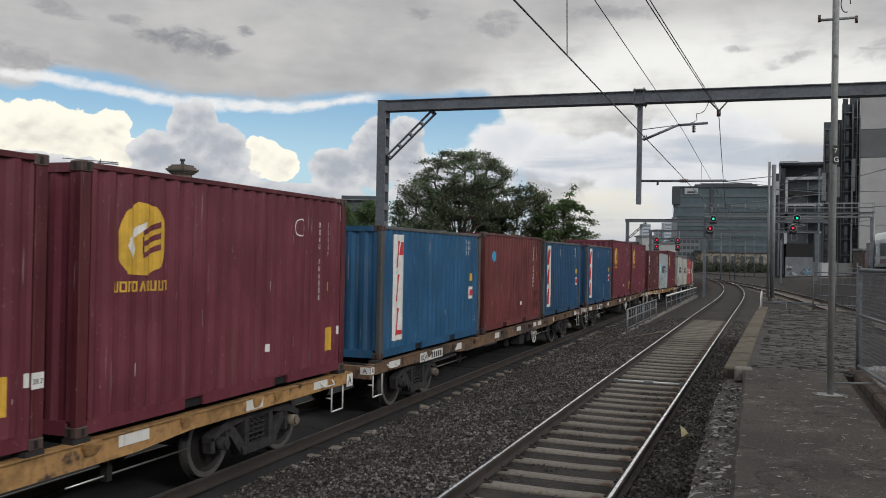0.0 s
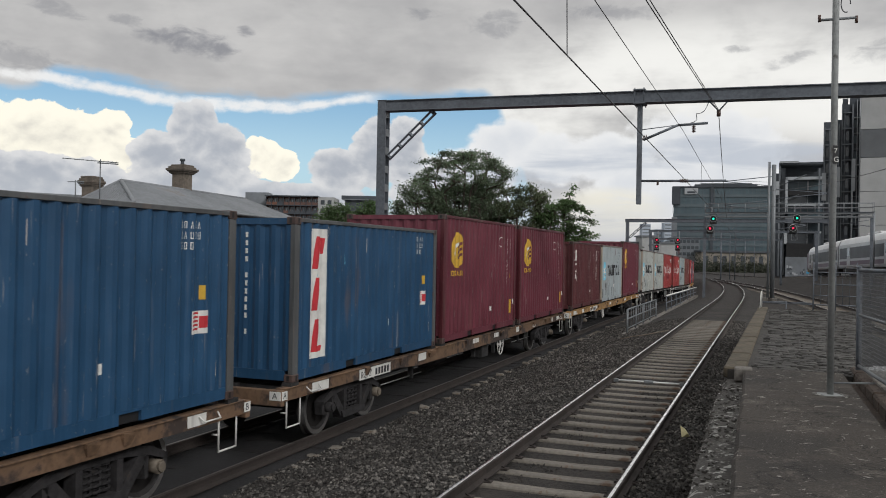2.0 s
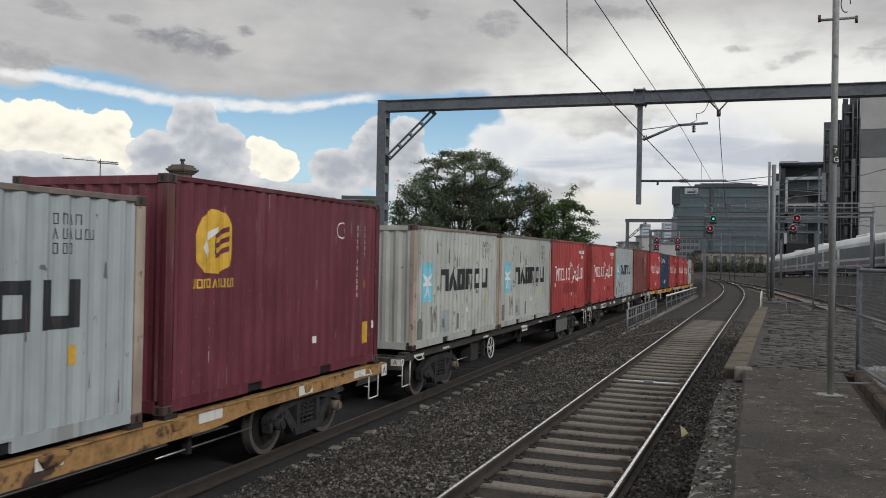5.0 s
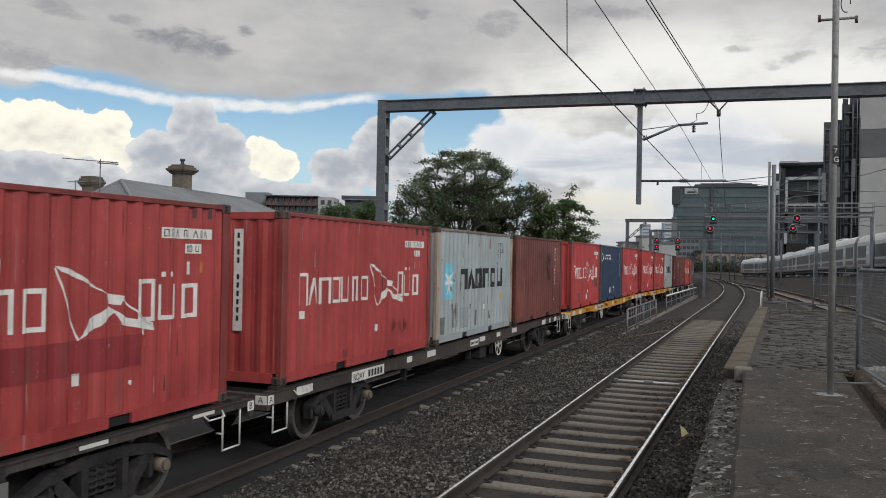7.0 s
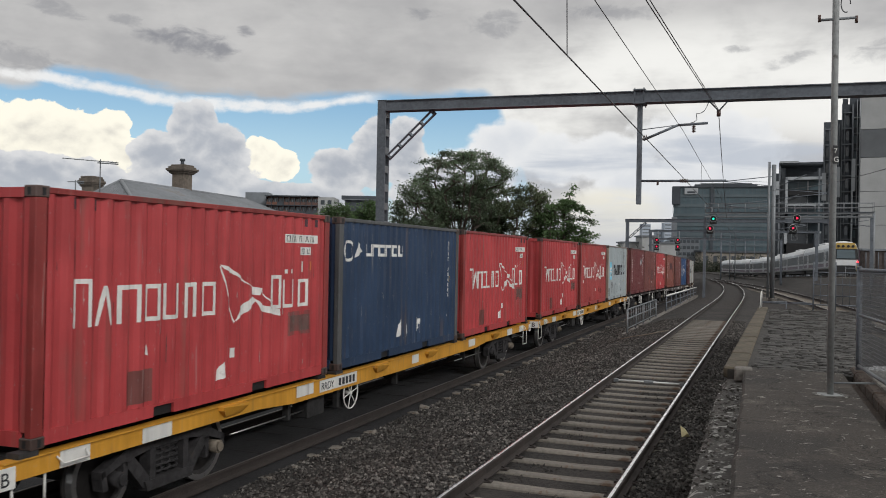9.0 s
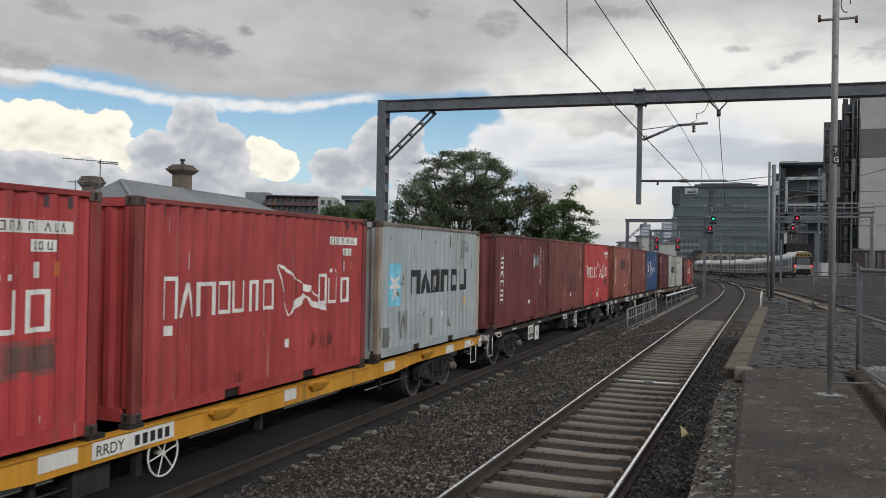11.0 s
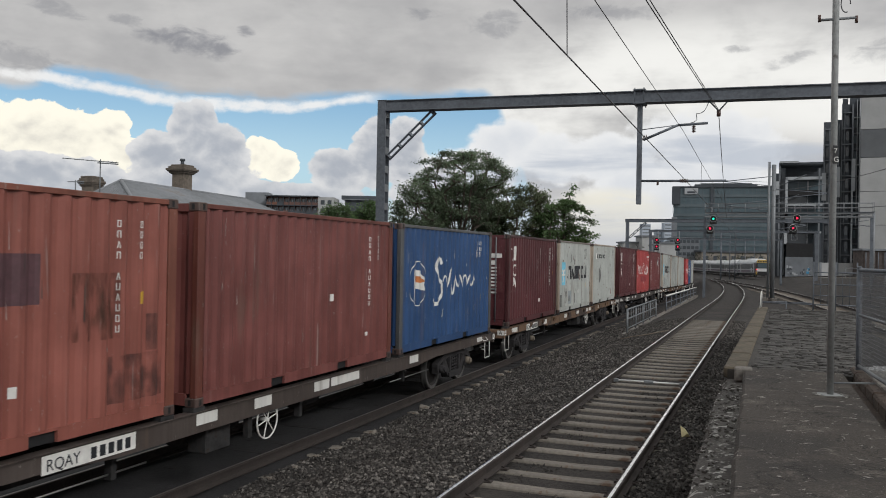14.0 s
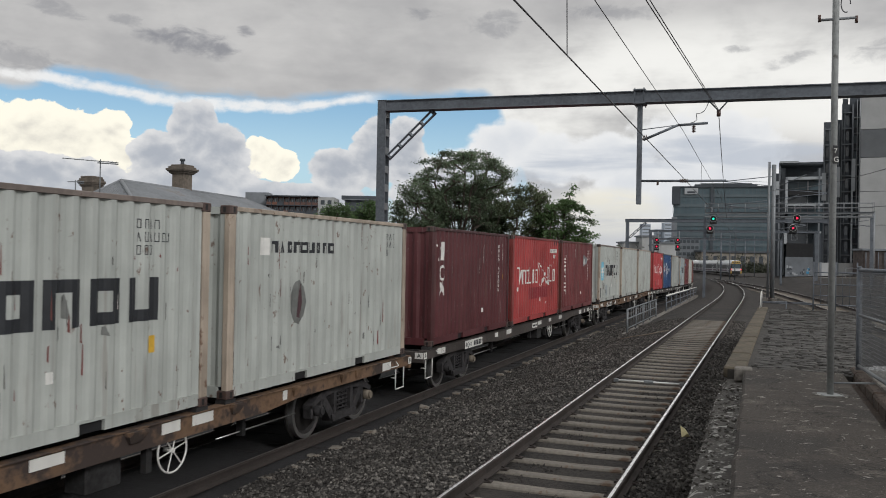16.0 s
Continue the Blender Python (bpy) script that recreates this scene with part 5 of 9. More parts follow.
    weather(t, 41, ((M["grime"], 16, 0.3, 0.018), (CONT["oxide"], 10, 0.5, 0.03), (M["greymark"], 5, 0.3, 0.10)))
    decal("white_patch", [rect(0.76, 1.93, 1.02, 2.18)], M["whitemark"], t)
    st = decal("torn_sticker", [disc(1.88, 1.22, 0.21, 0.36, 9)], M["greymark"], t, "torn grey sticker remains")
    decal("sticker_tear", [[(1.80, 1.00), (1.92, 0.96), (2.02, 1.20), (1.96, 1.50), (1.86, 1.40)]], M["purplemark"], st, "dark torn middle", lift=0.006)
    decal("code_mark", [rect(5.1 + 0.1 * i, 2.25 - 0.15 * j, 5.15 + 0.1 * i, 2.36 - 0.15 * j) for j in range(3) for i in range(4) if not (j == 2 and i > 1)], M["blackmark"], t)
    T["mline"] = t
    t = container("plain off-white corrugated container with rust streaks", CONT["offwhite"], post=CONT["rustpost"])
    serial_marks(t, M["blackmark"], ((5.2, 2.28, 6, (3,)),), False)
    weather(t, 42, ((M["grime"], 12, 0.3, 0.018), (CONT["oxide"], 10, 0.5, 0.03)))
    T["plainwhite"] = t
    # red, white letters and pennant
    for key, paintname, lab in (("hs", "red", "bright red corrugated container with white letter blocks and a pennant"), ("hs_old", "red2", "faded red corrugated container with a darker band and a pennant"), ("hs_faded", "red2", "faded red corrugated container with brown blotches and a pennant")):
        t = container(lab, CONT[paintname])
        xs, ws = [0.53, 0.86, 1.19, 1.63, 1.97, 2.34, 2.68], [0.25, 0.25, 0.36, 0.25, 0.28, 0.25, 0.28]
        word_marks(plain_word("awafcaf", xs, ws, 1.15, 0.43, 0.052, 0.08), M["whitemark"], t, "tall white mark")
        word_marks(plain_word("fcf", [4.30, 4.68, 5.08], [0.28, 0.30, 0.30], 1.15, 0.42, 0.052, 0.07), M["whitemark"], t, "tall white mark")
        decals("letter_block", [rect(4.73, 1.66, 4.79, 1.72), rect(4.86, 1.66, 4.92, 1.72)], M["whitemark"], t, "white dot")
        weather(t, 35 + len(key), ((M["scratch"], 12, 0.25, 0.014), (M["grime"], 14, 0.35, 0.016), (M["whitemark"], 3, 0.12, 0.08)))
        brand_flag(t)
        cp = decal("code_panel", [rect(4.72, 2.12, 5.66, 2.25)], M["whitemark"], t, "white code panels")
        decal("code_mark", [rect(4.76 + 0.11 * i, 2.14, 4.82 + 0.11 * i, 2.23) for i in range(8) if i != 4] + [rect(5.16 + 0.09 * i, 1.96, 5.21 + 0.09 * i, 2.04) for i in range(3)], M["blackmark"], cp, lift=0.006)
        decals("placard", [rect(5.12, 1.94, 5.45, 2.06), rect(5.16, 1.68, 5.26, 1.84), rect(3.35, 0.55, 3.43, 0.68)], M["whitemark"], t)
        decal("placard", [rect(5.42, 1.70, 5.52, 1.84)], M["orangemark"], t)
        decals("torn_label", [[(3.05, 0.28), (3.22, 0.30), (3.20, 0.52), (3.06, 0.42)]] if key == "hs" else [rect(0.56, 0.95, 0.70, 1.07)], M["whitemark"], t)
        if key == "hs":
            decals("rust_patch", [rect(1.35, 0.22, 1.78, 0.60), rect(4.85, 0.78, 5.45, 1.02)], CONT["oxide"], t, "dull repair patches")
            decal("grey_touch_up", [rect(4.8, 0.72, 5.5, 1.08)], M["greysmear"], t, "thin grey touch-up", lift=0.006)
        elif key == "hs_old":
            decal("shade_patch", [rect(2.0, 0.66, 4.4, 1.02)], CONT["red_dark"], t, "darker repainted band")
        else:
            decals("blotch", [disc(4.12, 0.62, 0.14, 0.16, 9), disc(4.62, 0.58, 0.20, 0.17, 9), rect(1.9, 0.20, 2.3, 0.34)], M["rustsmear"], t, "brown rusty blotch", lift=0.006)
        decals("lashing_slot", [rect(0.5 + 0.3 * i, 2.38, 0.55 + 0.3 * i, 2.50) for i in range(2)] + [rect(5.3 + 0.3 * i, 2.38, 5.35 + 0.3 * i, 2.50) for i in range(2)], M["purplemark"], t)
        bm = bx((-CL / 2 + 0.012, -0.52, 0.78), (-CL / 2 + 0.018, -0.36, 2.32))
        sp = part("code_strip", bm, M["whitemark"], t, "white upright code strip")
        end_bars(t, -CL / 2 + 0.012, -0.44, 2.26, 12, M["blackmark"])
        T[key] = t
    # plain oxide reds
    for key, lab in (("plain", "plain rust-red corrugated container with a dark painted-out patch"), ("plain_clean", "plain rust-red corrugated container with small white code bars")):
        t = container(lab, CONT["oxide"])
        serial_marks(t, M["whitemark"], ((5.05, 2.28, 11, (4,)), (5.38, 2.30, 4, ())), False)
        decals("placard", [rect(4.9, 0.5, 5.05, 0.57)] + ([rect(3.60, 1.18, 3.70, 1.30)] if key == "plain_clean" else []), M["whitemark"], t)
        if key == "plain":
            decals("repaint_patch", [rect(3.95, 1.22, 4.45, 2.10), rect(3.70, 1.55, 3.92, 1.98)], M["sootsmear"], t, "dark painted-out patch", lift=0.006)
        weather(t, 43, ((M["scratch"], 10, 0.3, 0.012),))
        T[key] = t
    t = container("rust-red corrugated container with dark repaint patches", CONT["oxide"])
    serial_marks(t, M["whitemark"], ((5.35, 2.28, 11, (4,)),))
    decals("repaint_patch", [rect(1.95, 0.75, 2.55, 1.55), rect(3.4, 0.72, 4.7, 1.35)], CONT["patchred"], t, "darker repaint patches")
    weather(t, 44, ((M["scratch"], 14, 0.6, 0.012), (CONT["orange"], 8, 0.5, 0.16)))
    T["patched"] = t
    # navy
    t = container("dark navy corrugated container with white letter blocks high up", CONT["navy"], post=CONT["bluepost"])
    decal("emblem", stroke([(0.38 + 0.18 * math.cos(a / 3), 2.02 + 0.16 * math.sin(a / 3)) for a in range(1, 19)], 0.05), M["whitemark"], t, "white ring emblem")
    decal("emblem_wedge", [[(0.64, 1.90), (0.95, 2.02), (0.74, 2.18)]], M["whitemark"], t, "white wedge emblem")
    word_marks(plain_word("cafafc", *even(1.08, 2.85, 6), 1.93, 0.22, 0.055), M["whitemark"], t, "white mark")
    serial_marks(t, M["whitemark"], ((5.35, 2.28, 11, (4,)),))
    decals("torn_label", [[(2.55, 0.35), (2.75, 0.4), (2.7, 0.7), (2.6, 0.6)], [(2.95, 0.33), (3.1, 0.4), (3.05, 0.6)], [(3.5, 0.4), (3.68, 0.45), (3.6, 0.75)]], M["whitemark"], t)
    weather(t, 45, ((M["scratch"], 12, 0.25, 0.014),))
    T["navy"] = t
    # upright white letter blocks on red-browns
    for key, paintname, lab in (("triton", "brownred", "brown-red corrugated container with a column of white letter blocks"), ("triton_orange", "orange", "faded orange-brown corrugated container with a column of white letter blocks")):
        t = container(lab, CONT[paintname])
        for i, kd in enumerate(("cup", "frame", "wedge", "arch", "frame", "arch")):
            decal("letter_block", plain_shape(kd, 0.57, 1.89 - i * 0.255, 0.24, 0.19, 0.055), M["whitemark"], t, "white mark")
        weather(t, 46 + len(key), ((M["scratch"], 14, 0.35, 0.012), (M["grime"], 10, 0.4, 0.02)))
        serial_marks(t, M["whitemark"], ((5.05, 2.30, 11, (4,)), (5.40, 2.30, 4, ())))
        if key == "triton":
            decals("pale_patch", [disc(4.22, 1.85, 0.20, 0.23, 9), disc(4.66, 1.86, 0.18, 0.21, 8)], M["palepatch"], t, "pale grey patches")
            decals("patch_scrape", [[(4.22, 1.72), (4.28, 1.70), (4.32, 1.95), (4.24, 1.90)], [(4.62, 1.82), (4.72, 1.84), (4.70, 2.00), (4.64, 1.96)]], M["whitemark"], t, "white scraped spot", lift=0.006)
        else:
            decals("repaint_patch", [rect(2.25, 1.42, 3.32, 1.92), rect(3.38, 1.42, 3.98, 1.92)], M["purplemark"], t, "dark repainted rectangle")
            decal("soot_patch", [rect(4.95, 0.28, 5.85, 0.80)], M["sootsmear"], t, "sooty smudges low by the corner")
            decal("soot_patch", [rect(5.56, 0.82, 5.72, 1.24)], M["sootsmear"], t, "upright sooty smudge", lift=0.005)
            decal("rust_run", [rect(4.42, 1.00, 5.10, 1.72)], M["rustsmear"], t, "branching rust run")
        end_bars(t, -CL / 2 + 0.018, -0.40, 2.30, 13, M["whitemark"])
        T[key] = t
    # royal blue with flag roundel and script
    t = container("royal blue corrugated container with a flag roundel and white script strokes", CONT["royal"], post=CONT["bluepost"])
    ro = decal("roundel", stroke([(0.97 + 0.43 * math.cos(a * math.pi / 12), 1.38 + 0.46 * math.sin(a * math.pi / 12)) for a in range(25)], 0.022), M["whitemark"], t, "thin white roundel")
    decal("flag", [rect(0.73, 1.02, 0.76, 1.68), rect(0.80, 1.02, 0.83, 1.68), [(0.86, 1.28), (1.12, 1.24), (1.12, 1.64), (0.86, 1.66)], [(1.12, 1.24), (1.36, 1.22), (1.28, 1.34), (1.32, 1.48), (1.12, 1.60)]], M["whitemark"], ro, lift=0.004)
    decal("flag_band", [[(0.80, 1.42), (1.12, 1.38), (1.12, 1.52), (0.80, 1.54)], [(1.12, 1.38), (1.32, 1.42), (1.12, 1.52)]], M["orangemark"], ro, lift=0.007)
    # one flowing line: a tall opening curl, then even waves
    sw = stroke([(2.35, 1.78), (2.28, 1.90), (2.12, 1.90), (2.02, 1.72), (2.16, 1.50), (2.36, 1.36), (2.38, 1.12), (2.20, 0.92), (1.96, 0.90), (1.84, 1.02)], 0.085)
    sw += stroke([(2.52 + 0.0245 * i, 1.38 + (0.30 if 14 < i < 28 else 0.13) * math.sin(0.45 * i)) for i in range(92)], 0.05)
    decal("script_stroke", sw, M["whitemark"], t, "flowing white script-like stroke")
    decal("code_mark", [rect(4.86 + 0.1 * i, 2.24 - 0.14 * j, 4.91 + 0.1 * i, 2.34 - 0.14 * j) for j in range(3) for i in range(5) if not (j == 2 and i > 2)], M["whitemark"], t)
    decals("torn_label", [[(2.35, 0.60), (2.46, 0.62), (2.58, 0.78), (2.42, 0.72)]], M["whitemark"], t)
    decal("placard", [rect(5.2, 0.85, 5.28, 1.0)], M["yellowmark"], t)
    weather(t, 51, ((M["scratch"], 12, 0.25, 0.014), (M["whitemark"], 3, 0.1, 0.06)))
    T["royal"] = t
    return T


TYPES = make_types()

# ---- flat wagons ----
WL2 = 9.75       # half the length over the end sills
DECK = 1.07
SEAT = DECK - 0.055   # top of the wagons' side sills
BOGIE_X = 7.15
WHEEL_R = 0.46


def wheelset_mesh():
    """Two wheels pressed on one axle, turning about local y."""
    bm = bmesh.new()
    n = 28
    prof = [(0.0, 0.06), (0.10, 0.085), (0.14, 0.03), (0.34, 0.015), (0.39, 0.06), (WHEEL_R, 0.062), (WHEEL_R, -0.03), (WHEEL_R + 0.03, -0.045), (WHEEL_R + 0.028, -0.07), (0.39, -0.07), (0.34, -0.02), (0.14, -0.02), (0.10, -0.08), (0.0, -0.08)]
    for sy in (-1, 1):
        rows = []
        for i in range(n):
            a = 2 * math.pi * i / n
            rows.append([bm.verts.new((r * math.cos(a), sy * (0.80 + y), r * math.sin(a))) for r, y in prof[1:-1]])
        for i in range(n):
            a, b = rows[i], rows[(i + 1) % n]
            for j in range(len(prof) - 3):
                bm.faces.new((a[j], b[j], b[j + 1], a[j + 1])).material_index = 1 if j in (3, 4) else 0
    rod(bm, (0, -1.0, 0), (0, 1.0, 0), 0.10, 10)
    bmesh.ops.recalc_face_normals(bm, faces=bm.faces)
    return link_mesh("wheelset", bm, [M["wheel"], M["tread"]])


def side_frame_mesh():
    """A cast three-piece truck side frame: arched top, sloping arms, spring window, axle jaws."""
    bm = bmesh.new()
    def plate(pts, y0=-0.07, y1=0.07):
        lo = [bm.verts.new((x, y0, z)) for x, z in pts]
        hi = [bm.verts.new((x, y1, z)) for x, z in pts]
        n = len(pts)
        bm.faces.new(lo), bm.faces.new(hi[::-1])
        for i in range(n):
            bm.faces.new((lo[i], hi[i], hi[(i + 1) % n], lo[(i + 1) % n]))
    plate([(-1.15, 0.58), (-0.80, 0.74), (-0.35, 0.82), (0.35, 0.82), (0.80, 0.74), (1.15, 0.58), (1.15, 0.50), (0.80, 0.62), (0.35, 0.68), (-0.35, 0.68), (-0.80, 0.62), (-1.15, 0.50)])
    for s in (-1, 1):
        plate([(s * 0.80, 0.62), (s * 0.62, 0.64), (s * 0.30, 0.30), (s * 0.46, 0.24)])
        plate([(s * 0.36, 0.68), (s * 0.26, 0.68), (s * 0.26, 0.30), (s * 0.36, 0.30)], -0.08, 0.08)
        plate([(s * 1.15, 0.58), (s * 1.08, 0.58), (s * 1.04, 0.36), (s * 1.12, 0.36)])
        plate([(s * 0.80, 0.62), (s * 0.72, 0.62), (s * 0.74, 0.34), (s * 0.80, 0.36)])
    plate([(-0.46, 0.32), (0.46, 0.32), (0.42, 0.20), (-0.42, 0.20)], -0.10, 0.10)
    bmesh.ops.recalc_face_normals(bm, faces=bm.faces)
    return link_mesh("side_frame", bm, M["bogie"])


def spring_mesh():
    bm = bmesh.new()
    pr = None
    for i in range(49):
        a = 2 * math.pi * i / 10
        q = Vector((0.06 * math.cos(a), 0.06 * math.sin(a), 0.33 + 0.34 * i / 48))
        if pr is not None:
            rod(bm, pr, q, 0.016, 5, caps=False)
        pr = q
    bmesh.ops.remove_doubles(bm, verts=bm.verts, dist=0.012)
    return link_mesh("spring", bm, M["bogie"])


WHEELSET, SIDEFRAME, SPRING = wheelset_mesh(), side_frame_mesh(), spring_mesh()


def add_bogie(w, x):
    b = new("bogie")
    b.parent = w
    b.empty_display_size = 0.2
    b.matrix_basis = Matrix.Translation((x, 0, 0))
    for y in (-0.99, 0.99):
        f = part("side_frame", SIDEFRAME, None, b, "cast steel side frame")
        f.matrix_basis = Matrix.Translation((0, y, 0))
        for gx in (-0.14, 0.0, 0.14):
            g = part("spring", SPRING, None, b)
            g.matrix_basis = Matrix.Translation((gx, y, 0))
        for wx in (-0.92, 0.92):
            bm = bmesh.new()
            sy = math.copysign(1, y)
            rod(bm, (wx, y - sy * 0.02, 0.46), (wx, y + sy * 0.15, 0.46), 0.088, 12)
            rod(bm, (wx, y + sy * 0.15, 0.46), (wx, y + sy * 0.18, 0.46), 0.062, 10)
            part("axle_box", bm, M["hub"] if (wx > 0) else M["bogie"], b, "round axle end cap")
    part("bolster", bx((-0.2, -1.0, 0.40), (0.2, 1.0, 0.72), None, 0.02), M["bogie"], b)
    for wx in (-0.92, 0.92):
        v = part("wheelset", WHEELSET, None, b, "steel wheelset with bright worn treads")
        v.matrix_basis = Matrix.Translation((wx, 0, 0.46))
        for y in (-0.72, 0.72):
            part("brake_block", bx((wx * 0.45 - 0.05, y - 0.06, 0.32), (wx * 0.45 + 0.05, y + 0.06, 0.62)), M["iron"], b)
    return b


def handwheel(w, x, y):
    bm = bmesh.new()
    ring(bm, (x, y, 0.62), (0, 1, 0), 0.27, 0.013, 28, 6)
    wh = part("handbrake_wheel", bm, M["white"], w, "white spoked handbrake wheel")
    for i in range(3):
        a = math.pi * i / 3 + 0.2
        o = Vector((0.265 * math.cos(a), 0, 0.265 * math.sin(a)))
        part("spoke", rods([(Vector((x, y, 0.62)) - o, Vector((x, y, 0.62)) + o)], 0.009, 5), M["white"], wh)
    part("hub", rods([((x, y - 0.02, 0.62), (x, y + 0.12, 0.62))], 0.03, 8), M["white"], wh)


def step_iron(w, x, y, mat):
    bm = rods([((x - 0.20, y, 0.95), (x - 0.20, y, 0.40)), ((x + 0.20, y, 0.95), (x + 0.20, y, 0.40)), ((x - 0.20, y, 0.40), (x + 0.20, y, 0.40)), ((x - 0.20, y, 0.62), (x - 0.20, y + 0.1, 0.62))], 0.014, 6)
    part("foot_step", bm, mat, w, "bent bar foot step")


# white panels on the sills (start, length), and brackets (place, half length, depth)
PANELS = dict(
    brown=((-9.0, 0.55), (-5.2, 0.45), (-2.0, 0.40), (0.2, 0.45), (2.16, 0.34), (2.74, 0.43), (4.9, 0.12), (8.48, 0.38)),
    umber=((-8.9, 0.55), (-4.4, 0.42), (-0.8, 0.45), (1.0, 0.40), (3.2, 0.30), (5.16, 0.30), (7.73, 0.15), (8.5, 0.35)),
    dark=((-9.0, 0.50), (-4.64, 0.27), (-3.52, 0.49), (0.12, 0.45), (1.61, 0.34), (3.14, 0.48), (6.74, 0.47), (7.78, 0.16), (8.46, 0.37)),
    drab=((-8.9, 0.50), (-2.98, 0.44), (-1.66, 0.44), (0.05, 0.50), (0.62, 1.05), (4.0, 0.46), (8.4, 0.40)),
    yellow=((-9.05, 0.41), (-7.82, 0.52), (-4.34, 0.52), (0.29, 0.35), (3.9, 0.50), (7.3, 0.50), (8.6, 0.45)),
    other=((-9.1, 0.55), (-7.4, 0.42), (-4.4, 0.42), (-0.7, 0.45), (1.5, 0.36), (4.1, 0.50), (6.6, 0.42), (8.5, 0.45)))
POCKETS = ((-6.9, 0.10, 0.05), (-5.3, 0.10, 0.05), (-3.7, 0.17, 0.07), (-1.3, 0.10, 0.05), (1.7, 0.17, 0.07), (3.67, 0.13, 0.06), (5.27, 0.10, 0.05), (6.85, 0.10, 0.05), (7.4, 0.09, 0.04))
BRACKETS = dict(brown=POCKETS, umber=POCKETS, rust=POCKETS, yellow=((-6.05, 0.30, 0.09), (-1.3, 0.30, 0.09), (1.3, 0.30, 0.09), (6.05, 0.30, 0.09)))


def wagon(style, label, seed, letters="A", wheel_at=2.6, board=None, hung=()):
    """A 60-foot skeletal container wagon; local x along the train, rail top at z = 0."""
    rng = random.Random(seed)
    w = thing("flat_wagon", label, "rail wagon", "wagons of the freight train")
    sill = SILL[style]
    pz = 0.25 if style in ("rust", "yellow") else 0.17
    deep = style in ("old", "grey")
    for sy in (-1, 1):
        bm = bmesh.new()
        a, b = sorted((sy * 1.20, sy * 1.08))
        # fish-bellied side sill: deeper in the middle
        pts = [(-WL2, SEAT - 0.11), (-5.9, SEAT - 0.11), (-5.3, SEAT - 0.10), (5.3, SEAT - 0.10), (5.9, SEAT - 0.11), (WL2, SEAT - 0.11), (WL2, SEAT - 0.012), (-WL2, SEAT - 0.012)] if deep else [(-WL2, SEAT - 0.20), (-5.4, SEAT - 0.20), (-4.4, SEAT - 0.27), (4.4, SEAT - 0.27), (5.4, SEAT - 0.20), (WL2, SEAT - 0.20), (WL2, SEAT - 0.012), (-WL2, SEAT - 0.012)]
        lo = [bm.verts.new((x, a, z)) for x, z in pts]
        hi = [bm.verts.new((x, b, z)) for x, z in pts]
        bm.faces.new(lo), bm.faces.new(hi[::-1])
        for i in range(len(pts)):
            bm.faces.new((lo[i], hi[i], hi[(i + 1) % len(pts)], lo[(i + 1) % len(pts)]))
        bmesh.ops.recalc_face_normals(bm, faces=bm.faces)
        part("side_sill", bm, sill, w)
        part("sill_flange", bx((-WL2, min(sy * 1.225, sy * 1.06), SEAT - 0.014), (WL2, max(sy * 1.225, sy * 1.06), SEAT - 0.001)), sill, w)
        for x in (-9.45, -3.55, -2.93, 2.93, 3.55, 9.45):
            part("container_seat", bx((x - 0.12, min(sy * 1.21, sy * 1.05), SEAT - 0.002), (x + 0.12, max(sy * 1.21, sy * 1.05), DECK - 0.001)), M["iron"], w)
    part("centre_sill", bx((-WL2 + 0.2, -0.22, 0.62), (WL2 - 0.2, 0.22, 1.0)), M["iron"], w)
    part("lower_flange", bx((-5.0, -0.20, 0.42), (5.0, 0.20, 0.62)), M["iron"], w)
    if deep:
        part("spine_plate", bx((-5.3, -0.62, 0.45), (5.3, -0.225, 1.0)), M["iron"], w)
    for i in range(14):
        x = -WL2 + 0.4 + i * (2 * WL2 - 0.8) / 13
        part("cross_bearer", bx((x - 0.07, -1.08, SEAT - 0.2), (x + 0.07, 1.08, SEAT - 0.03)), M["iron"], w)
    for sx in (-1, 1):
        a, b = sorted((sx * WL2, sx * (WL2 + 0.10)))
        es = part("end_sill", bx((a, -1.22, SEAT - 0.26), (b, 1.22, SEAT - 0.02), None, 0.01), sill, w)
        cp = bmesh.new()
        rod(cp, (sx * (WL2 + 0.1), 0, 0.86), (sx * (WL2 + 0.42), 0, 0.86), 0.07, 8)
        box(cp, (min(sx * (WL2 + 0.40), sx * (WL2 + 0.56)), -0.13, 0.72), (max(sx * (WL2 + 0.40), sx * (WL2 + 0.56)), 0.13, 1.0), None, 0, 0.03)
        part("coupler", cp, M["iron"], w, "knuckle coupler")
        hose = bmesh.new()
        pr = None
        for i in range(7):
            t = i / 6
            q = Vector((sx * (WL2 + 0.1 + 0.45 * t), 0.35, 0.80 - 0.38 * math.sin(math.pi * min(1, t * 0.9))))
            if pr is not None:
                rod(hose, pr, q, 0.025, 6)
            pr = q
        part("brake_hose", hose, M["signal_black"], w)
        # letter plate on the corner
        lp = part("letter_plate", bx((min(sx * (WL2 + 0.10), sx * (WL2 + 0.108)) if sx < 0 else WL2 + 0.1, -1.21, SEAT - pz), (max(sx * (WL2 + 0.10), sx * (WL2 + 0.108)) if sx < 0 else WL2 + 0.108, -1.21 + pz * 1.12, SEAT - 0.04)), M["whitemark"], w, "white plate with an end letter")
        part("letter_plate", bx((sx * (WL2 + 0.09) - (0.0 if sx < 0 else pz * 0.88), -1.228, SEAT - pz), (sx * (WL2 + 0.09) + (pz * 0.88 if sx < 0 else 0.0), -1.221, SEAT - 0.04)), M["whitemark"], w, "white plate with an end letter")
        me = words(letters if sx < 0 else ("A" if letters == "B" else "B"), pz * 0.78, 0.001)
